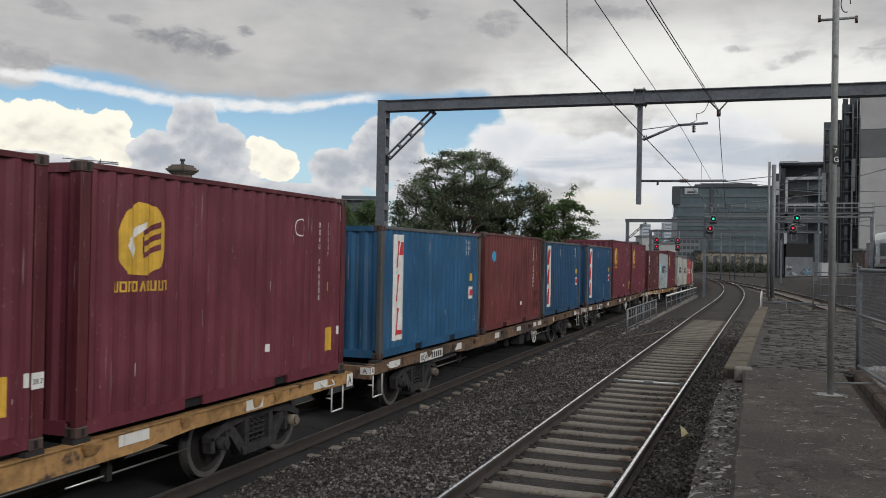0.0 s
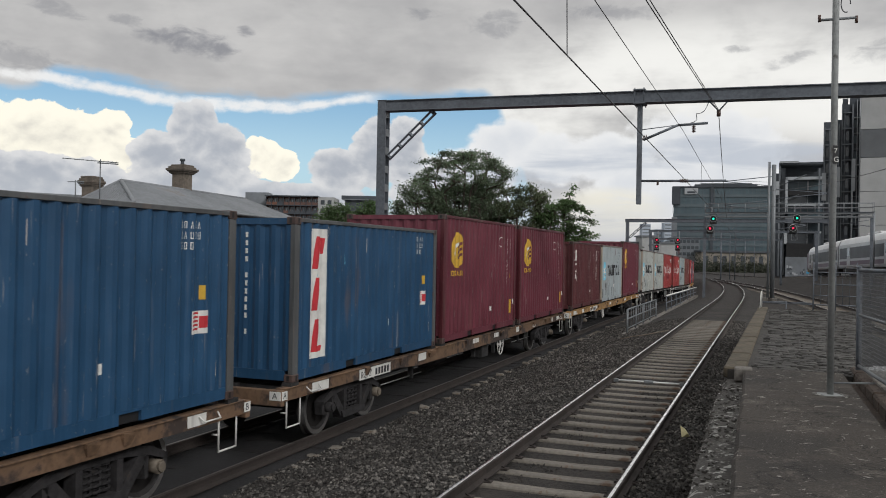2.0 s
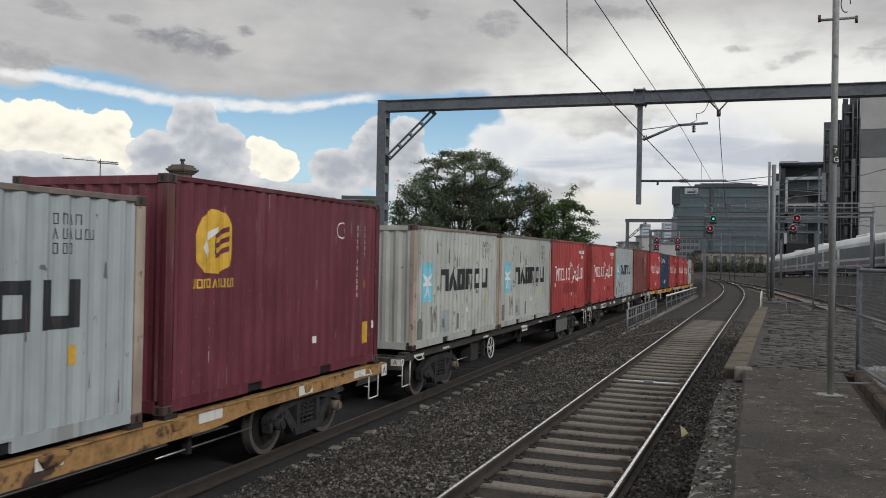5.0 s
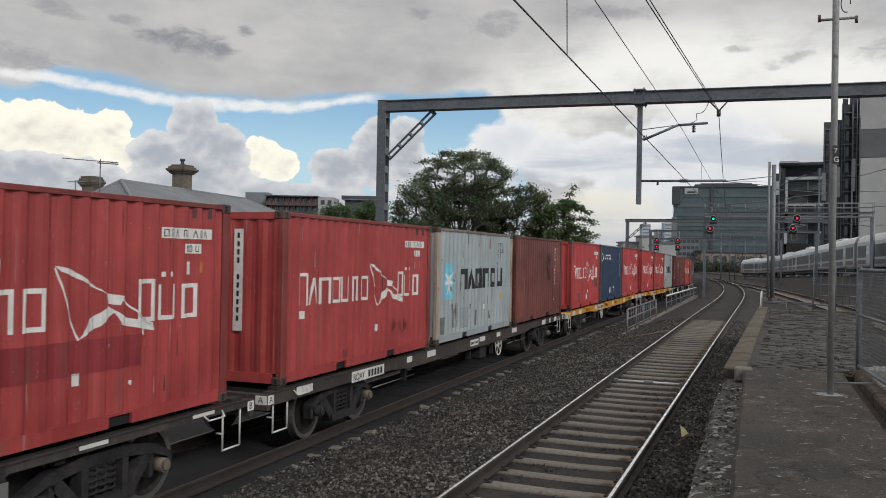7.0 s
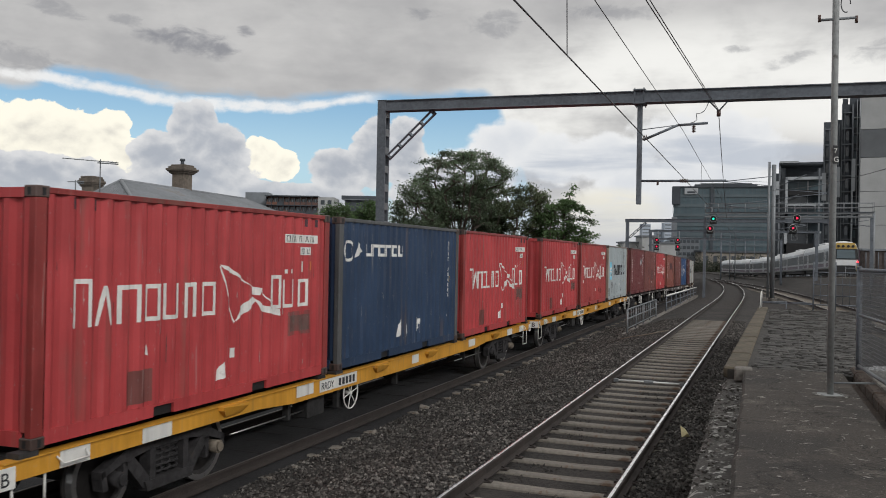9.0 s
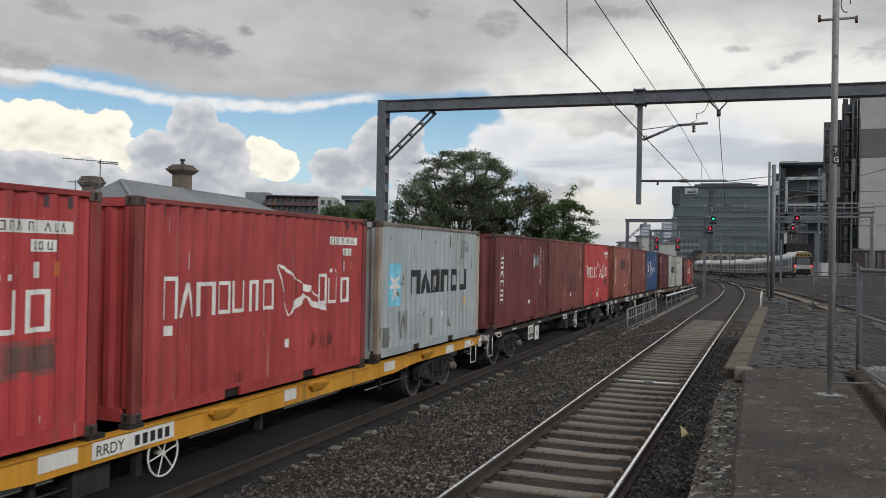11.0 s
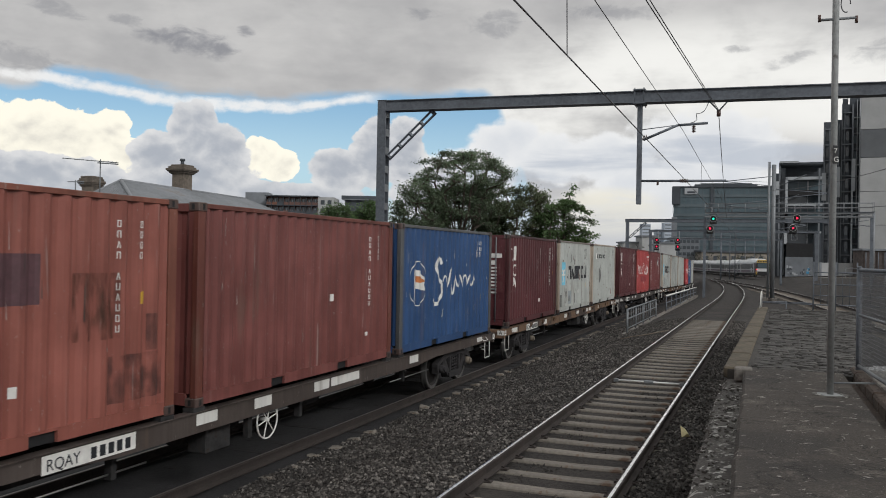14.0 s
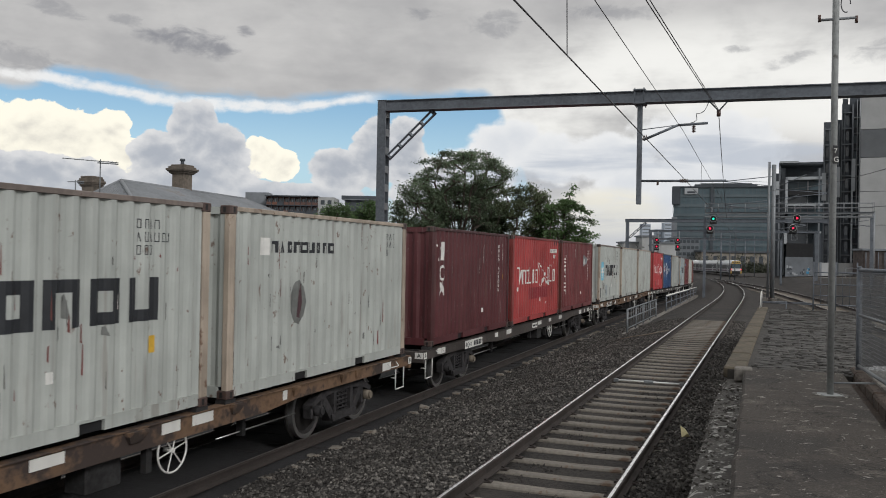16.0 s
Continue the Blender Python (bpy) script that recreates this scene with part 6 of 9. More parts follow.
        me.materials.append(M["blackmark"])
        tx = part("end_letter", me, None, w)
        tx.matrix_basis = Matrix.Translation((sx * (WL2 + 0.09) + (0.16 * pz if sx < 0 else -0.72 * pz), -1.231, SEAT - 0.86 * pz))
        if sx < 0:
            t2 = part("end_letter", me, None, w)
            t2.matrix_basis = Matrix.Translation((-(WL2 + 0.111), -1.21 + 0.84 * pz, SEAT - 0.86 * pz)) @ Matrix.Rotation(-math.pi / 2, 4, "Z")
        step_iron(w, sx * (WL2 - 0.35), -1.16, M["white"])
        step_iron(w, sx * (WL2 - 0.35), 1.16, M["iron"])
    for x in (-BOGIE_X, BOGIE_X):
        add_bogie(w, x)
    handwheel(w, wheel_at, -1.16)
    part("handbrake_bracket", bx((wheel_at - 0.4, -1.10, 0.42), (wheel_at - 0.30, -1.02, 0.85)), M["iron"], w)
    # brake gear, pipes, boxes below
    part("air_reservoir", rods([((-2.6, -0.55, 0.62), (-1.3, -0.55, 0.62))], 0.18, 12), M["iron"], w)
    part("brake_cylinder", rods([((0.4, -0.6, 0.60), (1.1, -0.6, 0.60))], 0.14, 12), M["iron"], w)
    part("underframe_box", bx((wheel_at - 1.3, -1.05, 0.38), (wheel_at - 0.75, -0.75, 0.85), None, 0.015), M["iron"], w)
    for x0, x1 in ((-5.7, -3.6), (3.6, 5.7)):
        part("brake_rod", rods([((x0, -0.95, 0.50), (x1, -0.95, 0.50))], 0.012, 6), M["tread"], w, "thin bright brake rod")
    for x in (-4.2, 0.0, 4.2):
        part("queen_post", bx((x - 0.04, -1.0, 0.44), (x + 0.04, -0.9, SEAT - 0.2)), M["iron"], w)
    # white marking panels and lashing gear
    for x, n in PANELS.get(style, PANELS["other"]):
        low = 0.075 if deep else 0.195 if style == "yellow" else rng.uniform(0.14, 0.185)
        part("marking_panel", bx((x, -1.210, SEAT - low), (x + n, -1.203, SEAT - (0.016 if style == "yellow" else 0.03))), M["white"], w, "white marking panel")
    if board:
        txt, x = board
        me = words(txt, 0.17, 0.001)
        me.materials.append(M["blackmark"])
        nb = part("number_board", bx((x, -1.212, SEAT - 0.22), (x + 1.35, -1.207, SEAT - 0.03)), M["whitemark"], w, "white number board with black characters")
        part("board_text", me, None, nb).matrix_basis = Matrix.Translation((x + 0.05, -1.215, SEAT - 0.19))
        for i in range(5):
            part("number_bar", bx((x + 0.66 + 0.13 * i, -1.216, SEAT - 0.19), (x + 0.74 + 0.13 * i, -1.212, SEAT - 0.07)), M["blackmark"], nb)
    if not board or style == "dark":
        x = -0.62
        nb = part("number_board", bx((x, -1.212, SEAT - 0.20), (x + 0.62, -1.207, SEAT - 0.05)), M["whitemark"], w, "small white number board with black bars")
        for i in range(8):
            if i != 4:
                part("number_bar", bx((x + 0.05 + 0.066 * i, -1.216, SEAT - 0.155), (x + 0.09 + 0.066 * i, -1.212, SEAT - 0.095)), M["blackmark"], nb)
    for x0, x1, z0, z1, txt in hung:
        hb = part("hung_board", bx((x0, -1.222, z0), (x1, -1.204, z1), None, 0.004), M["white"] if txt is not None else M["greymark"], w, "rust-edged white board hung below the sill")
        part("board_bracket", bx((x0 + 0.02, -1.203, z0 + 0.02), (x1 - 0.02, -1.17, SEAT - 0.02)), M["iron"], w)
        if txt:
            me = words(txt, 0.20, 0.001)
            me.materials.append(M["blackmark"])
            part("board_text", me, None, hb).matrix_basis = Matrix.Translation((x0 + 0.04, -1.225, z1 - 0.20))
            for i in range(5):
                part("number_bar", bx((x0 + 0.05 + 0.13 * i, -1.226, z0 + 0.05), (x0 + 0.13 + 0.13 * i, -1.222, z0 + 0.19)), M["blackmark"], hb)
        elif txt is not None:
            for a, b, c, d in ((0.3, 0.34, 0.3, 0.62), (0.56, 0.60, 0.3, 0.62), (0.34, 0.56, 0.58, 0.62), (0.34, 0.56, 0.3, 0.34)):
                part("box_mark", bx((x0 + a * (x1 - x0), -1.226, z0 + c * (z1 - z0)), (x0 + b * (x1 - x0), -1.222, z0 + d * (z1 - z0))), M["blackmark"], hb)
    # pockets and brackets proud of the sill
    for x, hw, deepness in BRACKETS.get(style, ()):
        bm = bmesh.new()
        pts = [(-hw, 0.0), (hw, 0.0), (hw, -0.045), (0.6 * hw, -0.14), (-0.6 * hw, -0.14), (-hw, -0.045)]
        lo, hi = [bm.verts.new((x + u, -1.20, SEAT - 0.016 + v)) for u, v in pts], [bm.verts.new((x + u * 0.96, -1.20 - (deepness if v > -0.1 else 0.35 * deepness), SEAT - 0.016 + v)) for u, v in pts]
        bm.faces.new(lo), bm.faces.new(hi[::-1])
        for i in range(6):
            bm.faces.new((lo[i], hi[i], hi[(i + 1) % 6], lo[(i + 1) % 6]))
        bmesh.ops.recalc_face_normals(bm, faces=bm.faces)
        part("sill_bracket", bm, sill, w, "bracket proud of the sill")
    # grab handles by the end steps, and the brake pipe under the sill
    for x in (-WL2 + 0.85, WL2 - 0.85):
        part("grab_handle", rods([((x - 0.2, -1.21, SEAT - 0.06), (x - 0.17, -1.28, SEAT - 0.13)), ((x - 0.17, -1.28, SEAT - 0.13), (x + 0.17, -1.28, SEAT - 0.13)), ((x + 0.17, -1.28, SEAT - 0.13), (x + 0.2, -1.21, SEAT - 0.06))], 0.011, 6), M["white"], w, "white bent grab handle")
    return w


WSTYLE = {k: wagon(k, lab, i, let, wat, brd, hng) for i, (k, lab, let, wat, brd, *hng) in enumerate((
    ("rust", "rusty yellow-brown skeletal container wagon with white marking panels", "B", -2.3, ("RRDY", -5.7)),
    ("brown", "brown rusted skeletal container wagon with white marking panels", "A", 2.42, ("RQAY", -7.4)),
    ("umber", "brown rusted skeletal container wagon with a long white board", "A", 1.75, ("RQAY", -7.2)),
    ("yellow", "bright yellow skeletal container wagon with white number board", "B", -2.4, ("RRDY", -3.62)),
    ("dark", "charcoal skeletal container wagon with white marking panels", "A", 1.95, ("RQAY", -7.12)),
    ("drab", "drab brown skeletal container wagon with dirty white boards", "A", -1.25, ("RQAY", -5.45)),
    ("old", "old dark brown skeletal container wagon with hung white boards", "A", 1.8, None, (-5.62, -5.0, 0.50, 0.93, "RQHY"), (-4.79, -4.31, 0.43, 0.86, "")),
    ("grey", "grey-brown skeletal container wagon with white marking panels", "A", -3.6, None, (3.95, 5.7, 0.42, 0.84, None))))}

# the train's make-up, from its head backwards: wagon, where its first container starts, their spacing, and its load
TRAIN = [
    ("rust", -6.00, 6.48, ("gs", "gs", "gs")),
    ("brown", 14.48, 6.42, ("pil", "bluedot", "pil_deep")),
    ("umber", 34.92, 6.50, ("pil_deep", "gs", "gs")),
    ("rust", 55.50, 6.42, ("tex", "mk", "gs")),
    ("grey", 76.10, 6.18, ("mk_old", "mk_old", "hs_old")),
    ("dark", 95.86, 6.47, ("hs_faded", "mk", "plain")),
    ("yellow", 116.58, 6.41, ("hs", "navy", "hs")),
    ("yellow", 137.12, 6.58, ("hs", "hs_faded", "mk")),
    ("old", 157.76, 6.16, ("triton", "patched", "hs")),
    ("drab", 177.57, 6.46, ("triton_orange", "plain_clean", "royal")),
    ("brown", 198.22, 6.47, ("tex_doors", "mk_old", "mline")),
    ("dark", 218.66, 6.42, ("tex", "hs_old", "triton")),
    ("brown", 239.3, 6.46, ("mk_old", "plainwhite", "plainwhite")),
    ("dark", 259.8, 6.46, ("hs", "royal", "plainwhite")),
    ("grey", 280.3, 6.46, ("mk", "bluedot", "plainwhite")),
    ("dark", 300.8, 6.46, ("plain", "tex", "hs_old")),
]
CARRIED = []        # (object, its place on its wagon, the wagon's middle on the train)


def make_train():
    used_w, used_c = set(), set()
    for style, q, gap, load in TRAIN:
        mid = q + CL / 2 + gap
        src = WSTYLE[style]
        ob = src if style not in used_w else copy_thing(src, Matrix())
        used_w.add(style)
        CARRIED.append((ob, Matrix(), mid))
        for i, key in enumerate(load):
            src = TYPES[key]
            ob = src if key not in used_c else copy_thing(src, Matrix())
            used_c.add(key)
            CARRIED.append((ob, Matrix.Translation(((i - 1) * gap, 0, DECK)), mid))
            if q < 0 and i == 1:
                pl = part("load_placard", bx((CL / 2 - 0.17, -CW / 2 - 0.004, 0.60), (CL / 2 - 0.02, -CW / 2 + 0.005, 0.76)), M["whitemark"], ob, "white placard with a number")
                me = words("28.2", 0.075, 0.001)
                me.materials.append(M["blackmark"])
                part("placard_text", me, None, pl).matrix_basis = Matrix.Translation((CL / 2 - 0.165, -CW / 2 - 0.007, 0.65))


make_train()


def gone(t):
    """How far the train has rolled after t seconds."""
    return 11.65 * t + 0.075 * t * t - 0.00099 * t ** 3


def train_pose(s):
    """A wagon's pose with its middle s metres along the freight line: it hangs between its bogies."""
    a, b = FREIGHT.at(s - BOGIE_X)[0], FREIGHT.at(s + BOGIE_X)[0]
    d = (b - a).normalized()
    left = Z.cross(d).normalized()
    up = d.cross(left)
    m = Matrix((d, left, up)).transposed().to_4x4()
    m.translation = (a + b) / 2
    return m


def motions():
    times = [0.4 * i for i in range(41)]
    for ob, rest, mid in CARRIED:
        walk(ob, [(t, train_pose(mid - gone(t)) @ rest) for t in times])
    for ob, back in CARS:
        walk(ob, [(t, car_pose(RUN(t) - back)) for t in times])
    for wagon_ob in [ob for ob, rest, mid in CARRIED if ob.get("category") == "rail wagon"]:
        for ws in [o for o in wagon_ob.children_recursive if o.name.split(".")[0] == "wheelset"]:
            at = ws.matrix_basis.copy()
            walk(ws, [(f / FPS, at @ Matrix.Rotation(-gone(f / FPS) / WHEEL_R, 4, "Y")) for f in range(0, 481)])
    for sp, still in SPECTACLES:        # the upper head drops from green to red
        walk(sp, [(0.0, still(0)), (3.6, still(0)), (3.8, still(-30)), (4.0, still(-70)), (4.2, still(-70)), (16.0, still(-70))])

# ---- the suburban train on the raised line ----
CAR_LEN = 25.0


def car(label, cab=0):
    """A rail car, local x along its way, rail top at z = 0; cab: -1 or 1 where an end is a driver's cab."""
    c = thing("railcar", label, "train car", "cars of the suburban train")
    half = CAR_LEN / 2 - 0.25
    prof = [(-1.36, 0.75), (-1.45, 0.95), (-1.45, 2.75), (-1.40, 3.15), (-1.22, 3.62), (-0.85, 3.86), (0.0, 3.97), (0.85, 3.86), (1.22, 3.62), (1.40, 3.15), (1.45, 2.75), (1.45, 0.95), (1.36, 0.75)]
    bm = bmesh.new()
    rows = []
    xs = [-half, half]
    for e in (-1, 1):
        if cab == e:
            xs += [e * (half - 1.6), e * (half - 0.7)]
    for x in sorted(xs):
        k = 0.0
        if cab and x * cab > half - 1.65:
            k = (x * cab - (half - 1.6)) / 1.6
        rows.append([bm.verts.new((x - cab * 0.35 * k * max(0.0, (z - 1.9) / 2.0), y * (1 - 0.10 * k * k), z - 0.22 * k * k * max(0, (z - 2.9)))) for y, z in prof])
    n = len(prof)
    for a, b in zip(rows, rows[1:]):
        for j in range(n):
            f = bm.faces.new((a[j], a[(j + 1) % n], b[(j + 1) % n], b[j]))
            f.smooth = 1 < j < n - 3
            f.material_index = 1 if 3 <= j <= 8 else 0
    bm.faces.new(rows[0][::-1]), bm.faces.new(rows[-1])
    bmesh.ops.recalc_face_normals(bm, faces=bm.faces)
    part("body", bm, [M["train_silver"], M["train_white"]], c, "silver body with a white roof")
    for sy in (-1, 1):
        a, b = sorted((sy * 1.452, sy * 1.470))
        lo, hi = (-half + 0.5 + (2.2 if cab < 0 else 0), half - 0.5 - (2.2 if cab > 0 else 0))
        part("purple_band", bx((lo, a, 1.05), (hi, b, 1.45)), M["train_purple"], c, "dark purple lower band")
        part("window_band", bx((lo, a, 1.68), (hi, b, 2.80)), M["train_window"], c, "dark continuous window band")
        for x in (-7.4, 7.4):
            d = part("door", bx((x - 0.75, min(sy * 1.472, sy * 1.488), 0.98), (x + 0.75, max(sy * 1.472, sy * 1.488), 2.95), None, 0.004), M["train_silver"], c, "silver sliding door")
            part("door_window", bx((x - 0.5, min(sy * 1.489, sy * 1.495), 1.9), (x + 0.5, max(sy * 1.489, sy * 1.495), 2.7)), M["pane"], d)
        for i in range(5):
            part("rib", bx((lo, min(sy * 1.452, sy * 1.464), 0.80 + 0.05 * i), (hi, max(sy * 1.452, sy * 1.464), 0.82 + 0.05 * i)), M["train_silver"], c)
    part("underframe", bx((-half + 1, -1.2, 0.35), (half - 1, 1.2, 0.76), None, 0.05), M["iron"], c)
    for x in (-8.5, 8.5):
        b = part("bogie", bx((x - 1.6, -1.15, 0.28), (x + 1.6, 1.15, 0.62), None, 0.06), M["iron"], c)
        for wx in (-1.2, 1.2):
            part("wheel", rods([((x + wx, -0.86, 0.43), (x + wx, -0.74, 0.43)), ((x + wx, 0.74, 0.43), (x + wx, 0.86, 0.43))], 0.43, 18), M["wheel"], b)
    part("roof_unit", bx((-2.4, -0.8, 3.86), (2.4, 0.8, 4.08), None, 0.06), M["train_white"], c)
    if not cab or True:
        for e in (-1, 1):
            if e != cab:
                part("gangway", bx((min(e * half, e * (half + 0.24)), -0.9, 0.9), (max(e * half, e * (half + 0.24)), 0.9, 3.6), None, 0.04), M["signal_black"], c, "black gangway bellows")
    if cab:
        e = cab
        x = e * (half + 0.02)
        for sy in (-1, 1):
            ya, yb = sorted((sy * 1.40, sy * 1.462))
            part("purple_cab_side", bx((min(e * (half - 1.5), e * (half - 0.25)), ya, 0.85), (max(e * (half - 1.5), e * (half - 0.25)), yb, 3.0), None, 0.02), M["train_purple"], c, "purple cab side panel")

        def plate(y0, y1, z0, z1, mat, name, dx=0.0, lab="", slope=0.0, parent=c):
            bm = bmesh.new()
            f = lambda z: x + e * dx - e * 0.30 * max(0.0, (z - 1.95) / 2.0)
            pts = [(y0, z0), (y1, z0), (y1 - slope, z1), (y0 + slope, z1)]
            lo = [bm.verts.new((f(z) - e * 0.06, y, z)) for y, z in pts]
            hi = [bm.verts.new((f(z) + e * 0.04, y, z)) for y, z in pts]
            bm.faces.new(lo), bm.faces.new(hi)
            for i in range(4):
                bm.faces.new((lo[i], lo[(i + 1) % 4], hi[(i + 1) % 4], hi[i]))
            bmesh.ops.recalc_face_normals(bm, faces=bm.faces)
            return part(name, bm, mat, parent, lab)

        top = plate(-1.16, 1.16, 3.05, 3.72, M["train_yellow"], "yellow_brow", 0.02, "yellow upper cab end", 0.22)
        for y in (-0.75, -0.27, 0.27, 0.75):
            bm = bmesh.new()
            rod(bm, (x - e * 0.22, y, 3.32), (x - e * 0.05, y, 3.32), 0.15, 14)
            part("marker_lamp", bm, M["signal_black"], top)
        plate(-1.28, 1.28, 1.86, 3.0, M["signal_black"], "windscreen_surround", 0.0, "", 0.08)
        plate(-0.98, 0.98, 1.95, 2.92, M["pane_blue"], "windscreen", 0.06, "dark sloping windscreen", 0.08)
        plate(-1.05, 1.05, 1.18, 1.80, M["train_white"], "white_nose", 0.05, "white lower cab nose", -0.05)
        for y in (-1.22, 1.22):
            plate(y - 0.13, y + 0.13, 0.55, 1.15, M["train_yellow"], "yellow_corner", 0.02, "yellow cab corner")
            bm = bmesh.new()
            rod(bm, (x, y * 0.98, 1.58), (x + e * 0.10, y * 0.98, 1.58), 0.11, 12)
            part("tail_light", bm, M["tail_light"], c, "lit red tail light")
        plate(-0.95, 0.95, 0.40, 1.12, M["signal_black"], "coupler_cover", 0.04)
    return c


CARS = []


def make_cars():
    first = car("silver suburban railcar with a yellow and black cab end", 1)
    mid = car("silver suburban railcar with a dark window band", 0)
    last = car("silver suburban railcar with yellow cab end and lit tail lights", -1)
    CARS.append((first, CAR_LEN * 0.5))
    CARS.append((mid, CAR_LEN * 1.5))
    for i in (2, 3, 4):
        CARS.append((copy_thing(mid, Matrix()), CAR_LEN * (i + 0.5)))
    CARS.append((last, CAR_LEN * 5.5))


make_cars()
REAR_REF = min((abs(RAISED.at(s)[0].y - 95.0), s) for s in np.arange(60, 180, 0.25))[1]


def RUN(t):
    """Where the suburban train's head is on its line."""
    return REAR_REF + 6 * CAR_LEN + 18.4 * (t - 9.0)


def car_pose(s):
    a, b = RAISED.at(s - 8.5)[0], RAISED.at(s + 8.5)[0]
    d = (b - a).normalized()
    left = Z.cross(d).normalized()
    m = Matrix((d, left, d.cross(left))).transposed().to_4x4()
    m.translation = (a + b) / 2
    return m


# ---- overhead line ----
def gantry(s, l0, l1, z_top, deep, posts, braces=True, mat="galv_dark", label="", lattice=True, fall=0.0):
    """A portal across the lines: box beam and built-up columns; fall: radians by which the beam drops to its right."""
    g = thing("overhead_gantry", label, "gantry", "overhead line gantries")
    w = 0.34
    lean = LINE @ Matrix.Translation((0, -l0, z_top)) @ Matrix.Rotation(fall, 4, "X") @ Matrix.Translation((0, l0, -z_top))
    e0 = posts[0][0] + 0.142 if lattice else l0
    part("beam", bx((s - w / 2 + 0.02, -l1, z_top - deep + 0.02), (s + w / 2 - 0.02, -e0, z_top - 0.02), lean, 0.01), M[mat], g, "long steel box beam")
    for z in (z_top - deep, z_top - 0.022):
        part("beam_flange", bx((s - w / 2 - 0.03, -l1, z), (s + w / 2 + 0.03, -e0, z + 0.022), lean), M[mat], g)
    for l, zb in posts:
        zt = z_top - fall * (l - l0) - (0.0 if lattice and l < 0 else deep)
        for o in (-0.14, 0.14):
            part("column_channel", bx((s + o - 0.02, -l - 0.14, zb), (s + o + 0.02, -l + 0.14, zt), LINE, 0.008), M[mat], g, "steel column channel")
        if lattice:
            part("column_cap", bx((s - 0.165, -l - 0.145, zt), (s + 0.165, -l + 0.145, zt + 0.018), LINE), M[mat], g)
            z = zb + 0.3
            while z < zt - 0.2:
                for o in (-0.138, 0.130):
                    part("batten_plate", bx((s - 0.12, -l + o, z), (s + 0.12, -l + o + 0.008, z + 0.22), LINE), M["galv"], g, "pale steel batten plate")
                z += 0.56
        else:
            part("column_web", bx((s - 0.12, -l - 0.02, zb), (s + 0.12, -l + 0.02, zt), LINE), M[mat], g)
        if braces and l < 0:
            # knee brace: a flat ladder of two bars and a few battens
            d = 1 if l < 0 else -1
            low, high = Vector((-(l + d * 0.16), z_top - deep - 1.42)), Vector((-(l + d * 1.66), z_top - deep - 0.03 - fall * 1.6))
            along = (high - low).normalized()
            side = Vector((-along.y, along.x))
            for o in (-0.075, 0.075):
                b = bmesh.new()
                a, e = low + side * o, high + side * o
                rod(b, LINE @ Vector((s, a.x, a.y)), LINE @ Vector((s, e.x, e.y)), 0.036, 4)
                part("knee_brace", b, M[mat], g, "slanting brace bar")
            for i in range(5):
                c = low + (high - low) * (0.03 + 0.235 * i)
                a, e = c - side * 0.075, c + side * 0.075
                part("brace_batten", rods([(LINE @ Vector((s, a.x, a.y)), LINE @ Vector((s, e.x, e.y)))], 0.055, 4), M[mat], g)
    return g


G1 = 23.68
g1 = gantry(G1, -11.05, 9.4, 7.70, 0.32, ((-10.78, -0.4), (9.1, 0.0)), label="grey steel overhead-line gantry spanning the tracks", fall=0.0115)


def cantilever(g, s, l, zt, mat=M["galv_dark"]):
    """The drop mast and its arms over the near track."""
    P = lambda ll, z: SL(s, ll, z)
    m = part("drop_mast", bx((s - 0.07, -l - 0.065, 4.53), (s + 0.07, -l + 0.065, zt - 0.32), LINE, 0.01), mat, g, "hanging steel mast")
    bm = bmesh.new()
    for z in (zt + 0.02, zt - 0.34):
        box(bm, (s - 0.25, -l - 0.16, z - 0.02), (s + 0.25, -l + 0.16, z + 0.02), LINE)
    for a in (-0.12, 0.12):
        for b in (-0.21, 0.21):
            rod(bm, LINE @ Vector((s + b, -l + a, zt - 0.40)), LINE @ Vector((s + b, -l + a, zt + 0.08)), 0.014, 6)
    part("clamp_plate", bm, mat, g)
    part("top_arm", rods([(P(l + 0.1, 6.29), P(l + 1.0, 6.66)), (P(l + 1.0, 6.66), P(l + 1.78, 6.69))], 0.035, 8), mat, g, "cranked support arm")
    part("stay_rod", rods([(P(l + 0.05, 6.57), P(l + 1.05, 6.67))], 0.012, 6), mat, g)
    part("registration_arm", rods([(P(l + 0.05, 5.17), P(l + 2.26, 5.15))], 0.032, 8), mat, g, "level registration arm")
    part("arm_hanger", rods([(P(l + 0.5, 5.16), P(l + 0.5, 5.05))], 0.03, 6), M["insulator"], g)
    ins = bmesh.new()
    rod(ins, P(l + 1.42, 6.66), P(l + 1.42, 6.45), 0.02, 6)
    for i in range(4):
        rod(ins, P(l + 1.42, 6.62 - 0.045 * i), P(l + 1.42, 6.60 - 0.045 * i), 0.05, 10)
    part("insulator", ins, M["insulator"], g, "brown ribbed insulator")
    for ll in (l + 0.12, l + 1.2):
        rr = bmesh.new()
        for i in range(5):
            rod(rr, P(ll - 0.1 + 0.04 * i, 5.16 if ll > l + 1 else 6.31 + 0.016 * i), P(ll - 0.08 + 0.04 * i, 5.16 if ll > l + 1 else 6.318 + 0.016 * i), 0.055, 8)
        part("insulator", rr, M["insulator"], g)


cantilever(g1, G1, -3.1, 7.61)
bm = rods([(SL(G1, -0.80, 7.28), SL(G1, -1.05, 7.0)), (SL(G1, -1.30, 7.28), SL(G1, -1.05, 7.0))], 0.02, 6)
part("feeder_hanger", bm, M["galv_dark"], g1, "v-shaped feeder hanger")
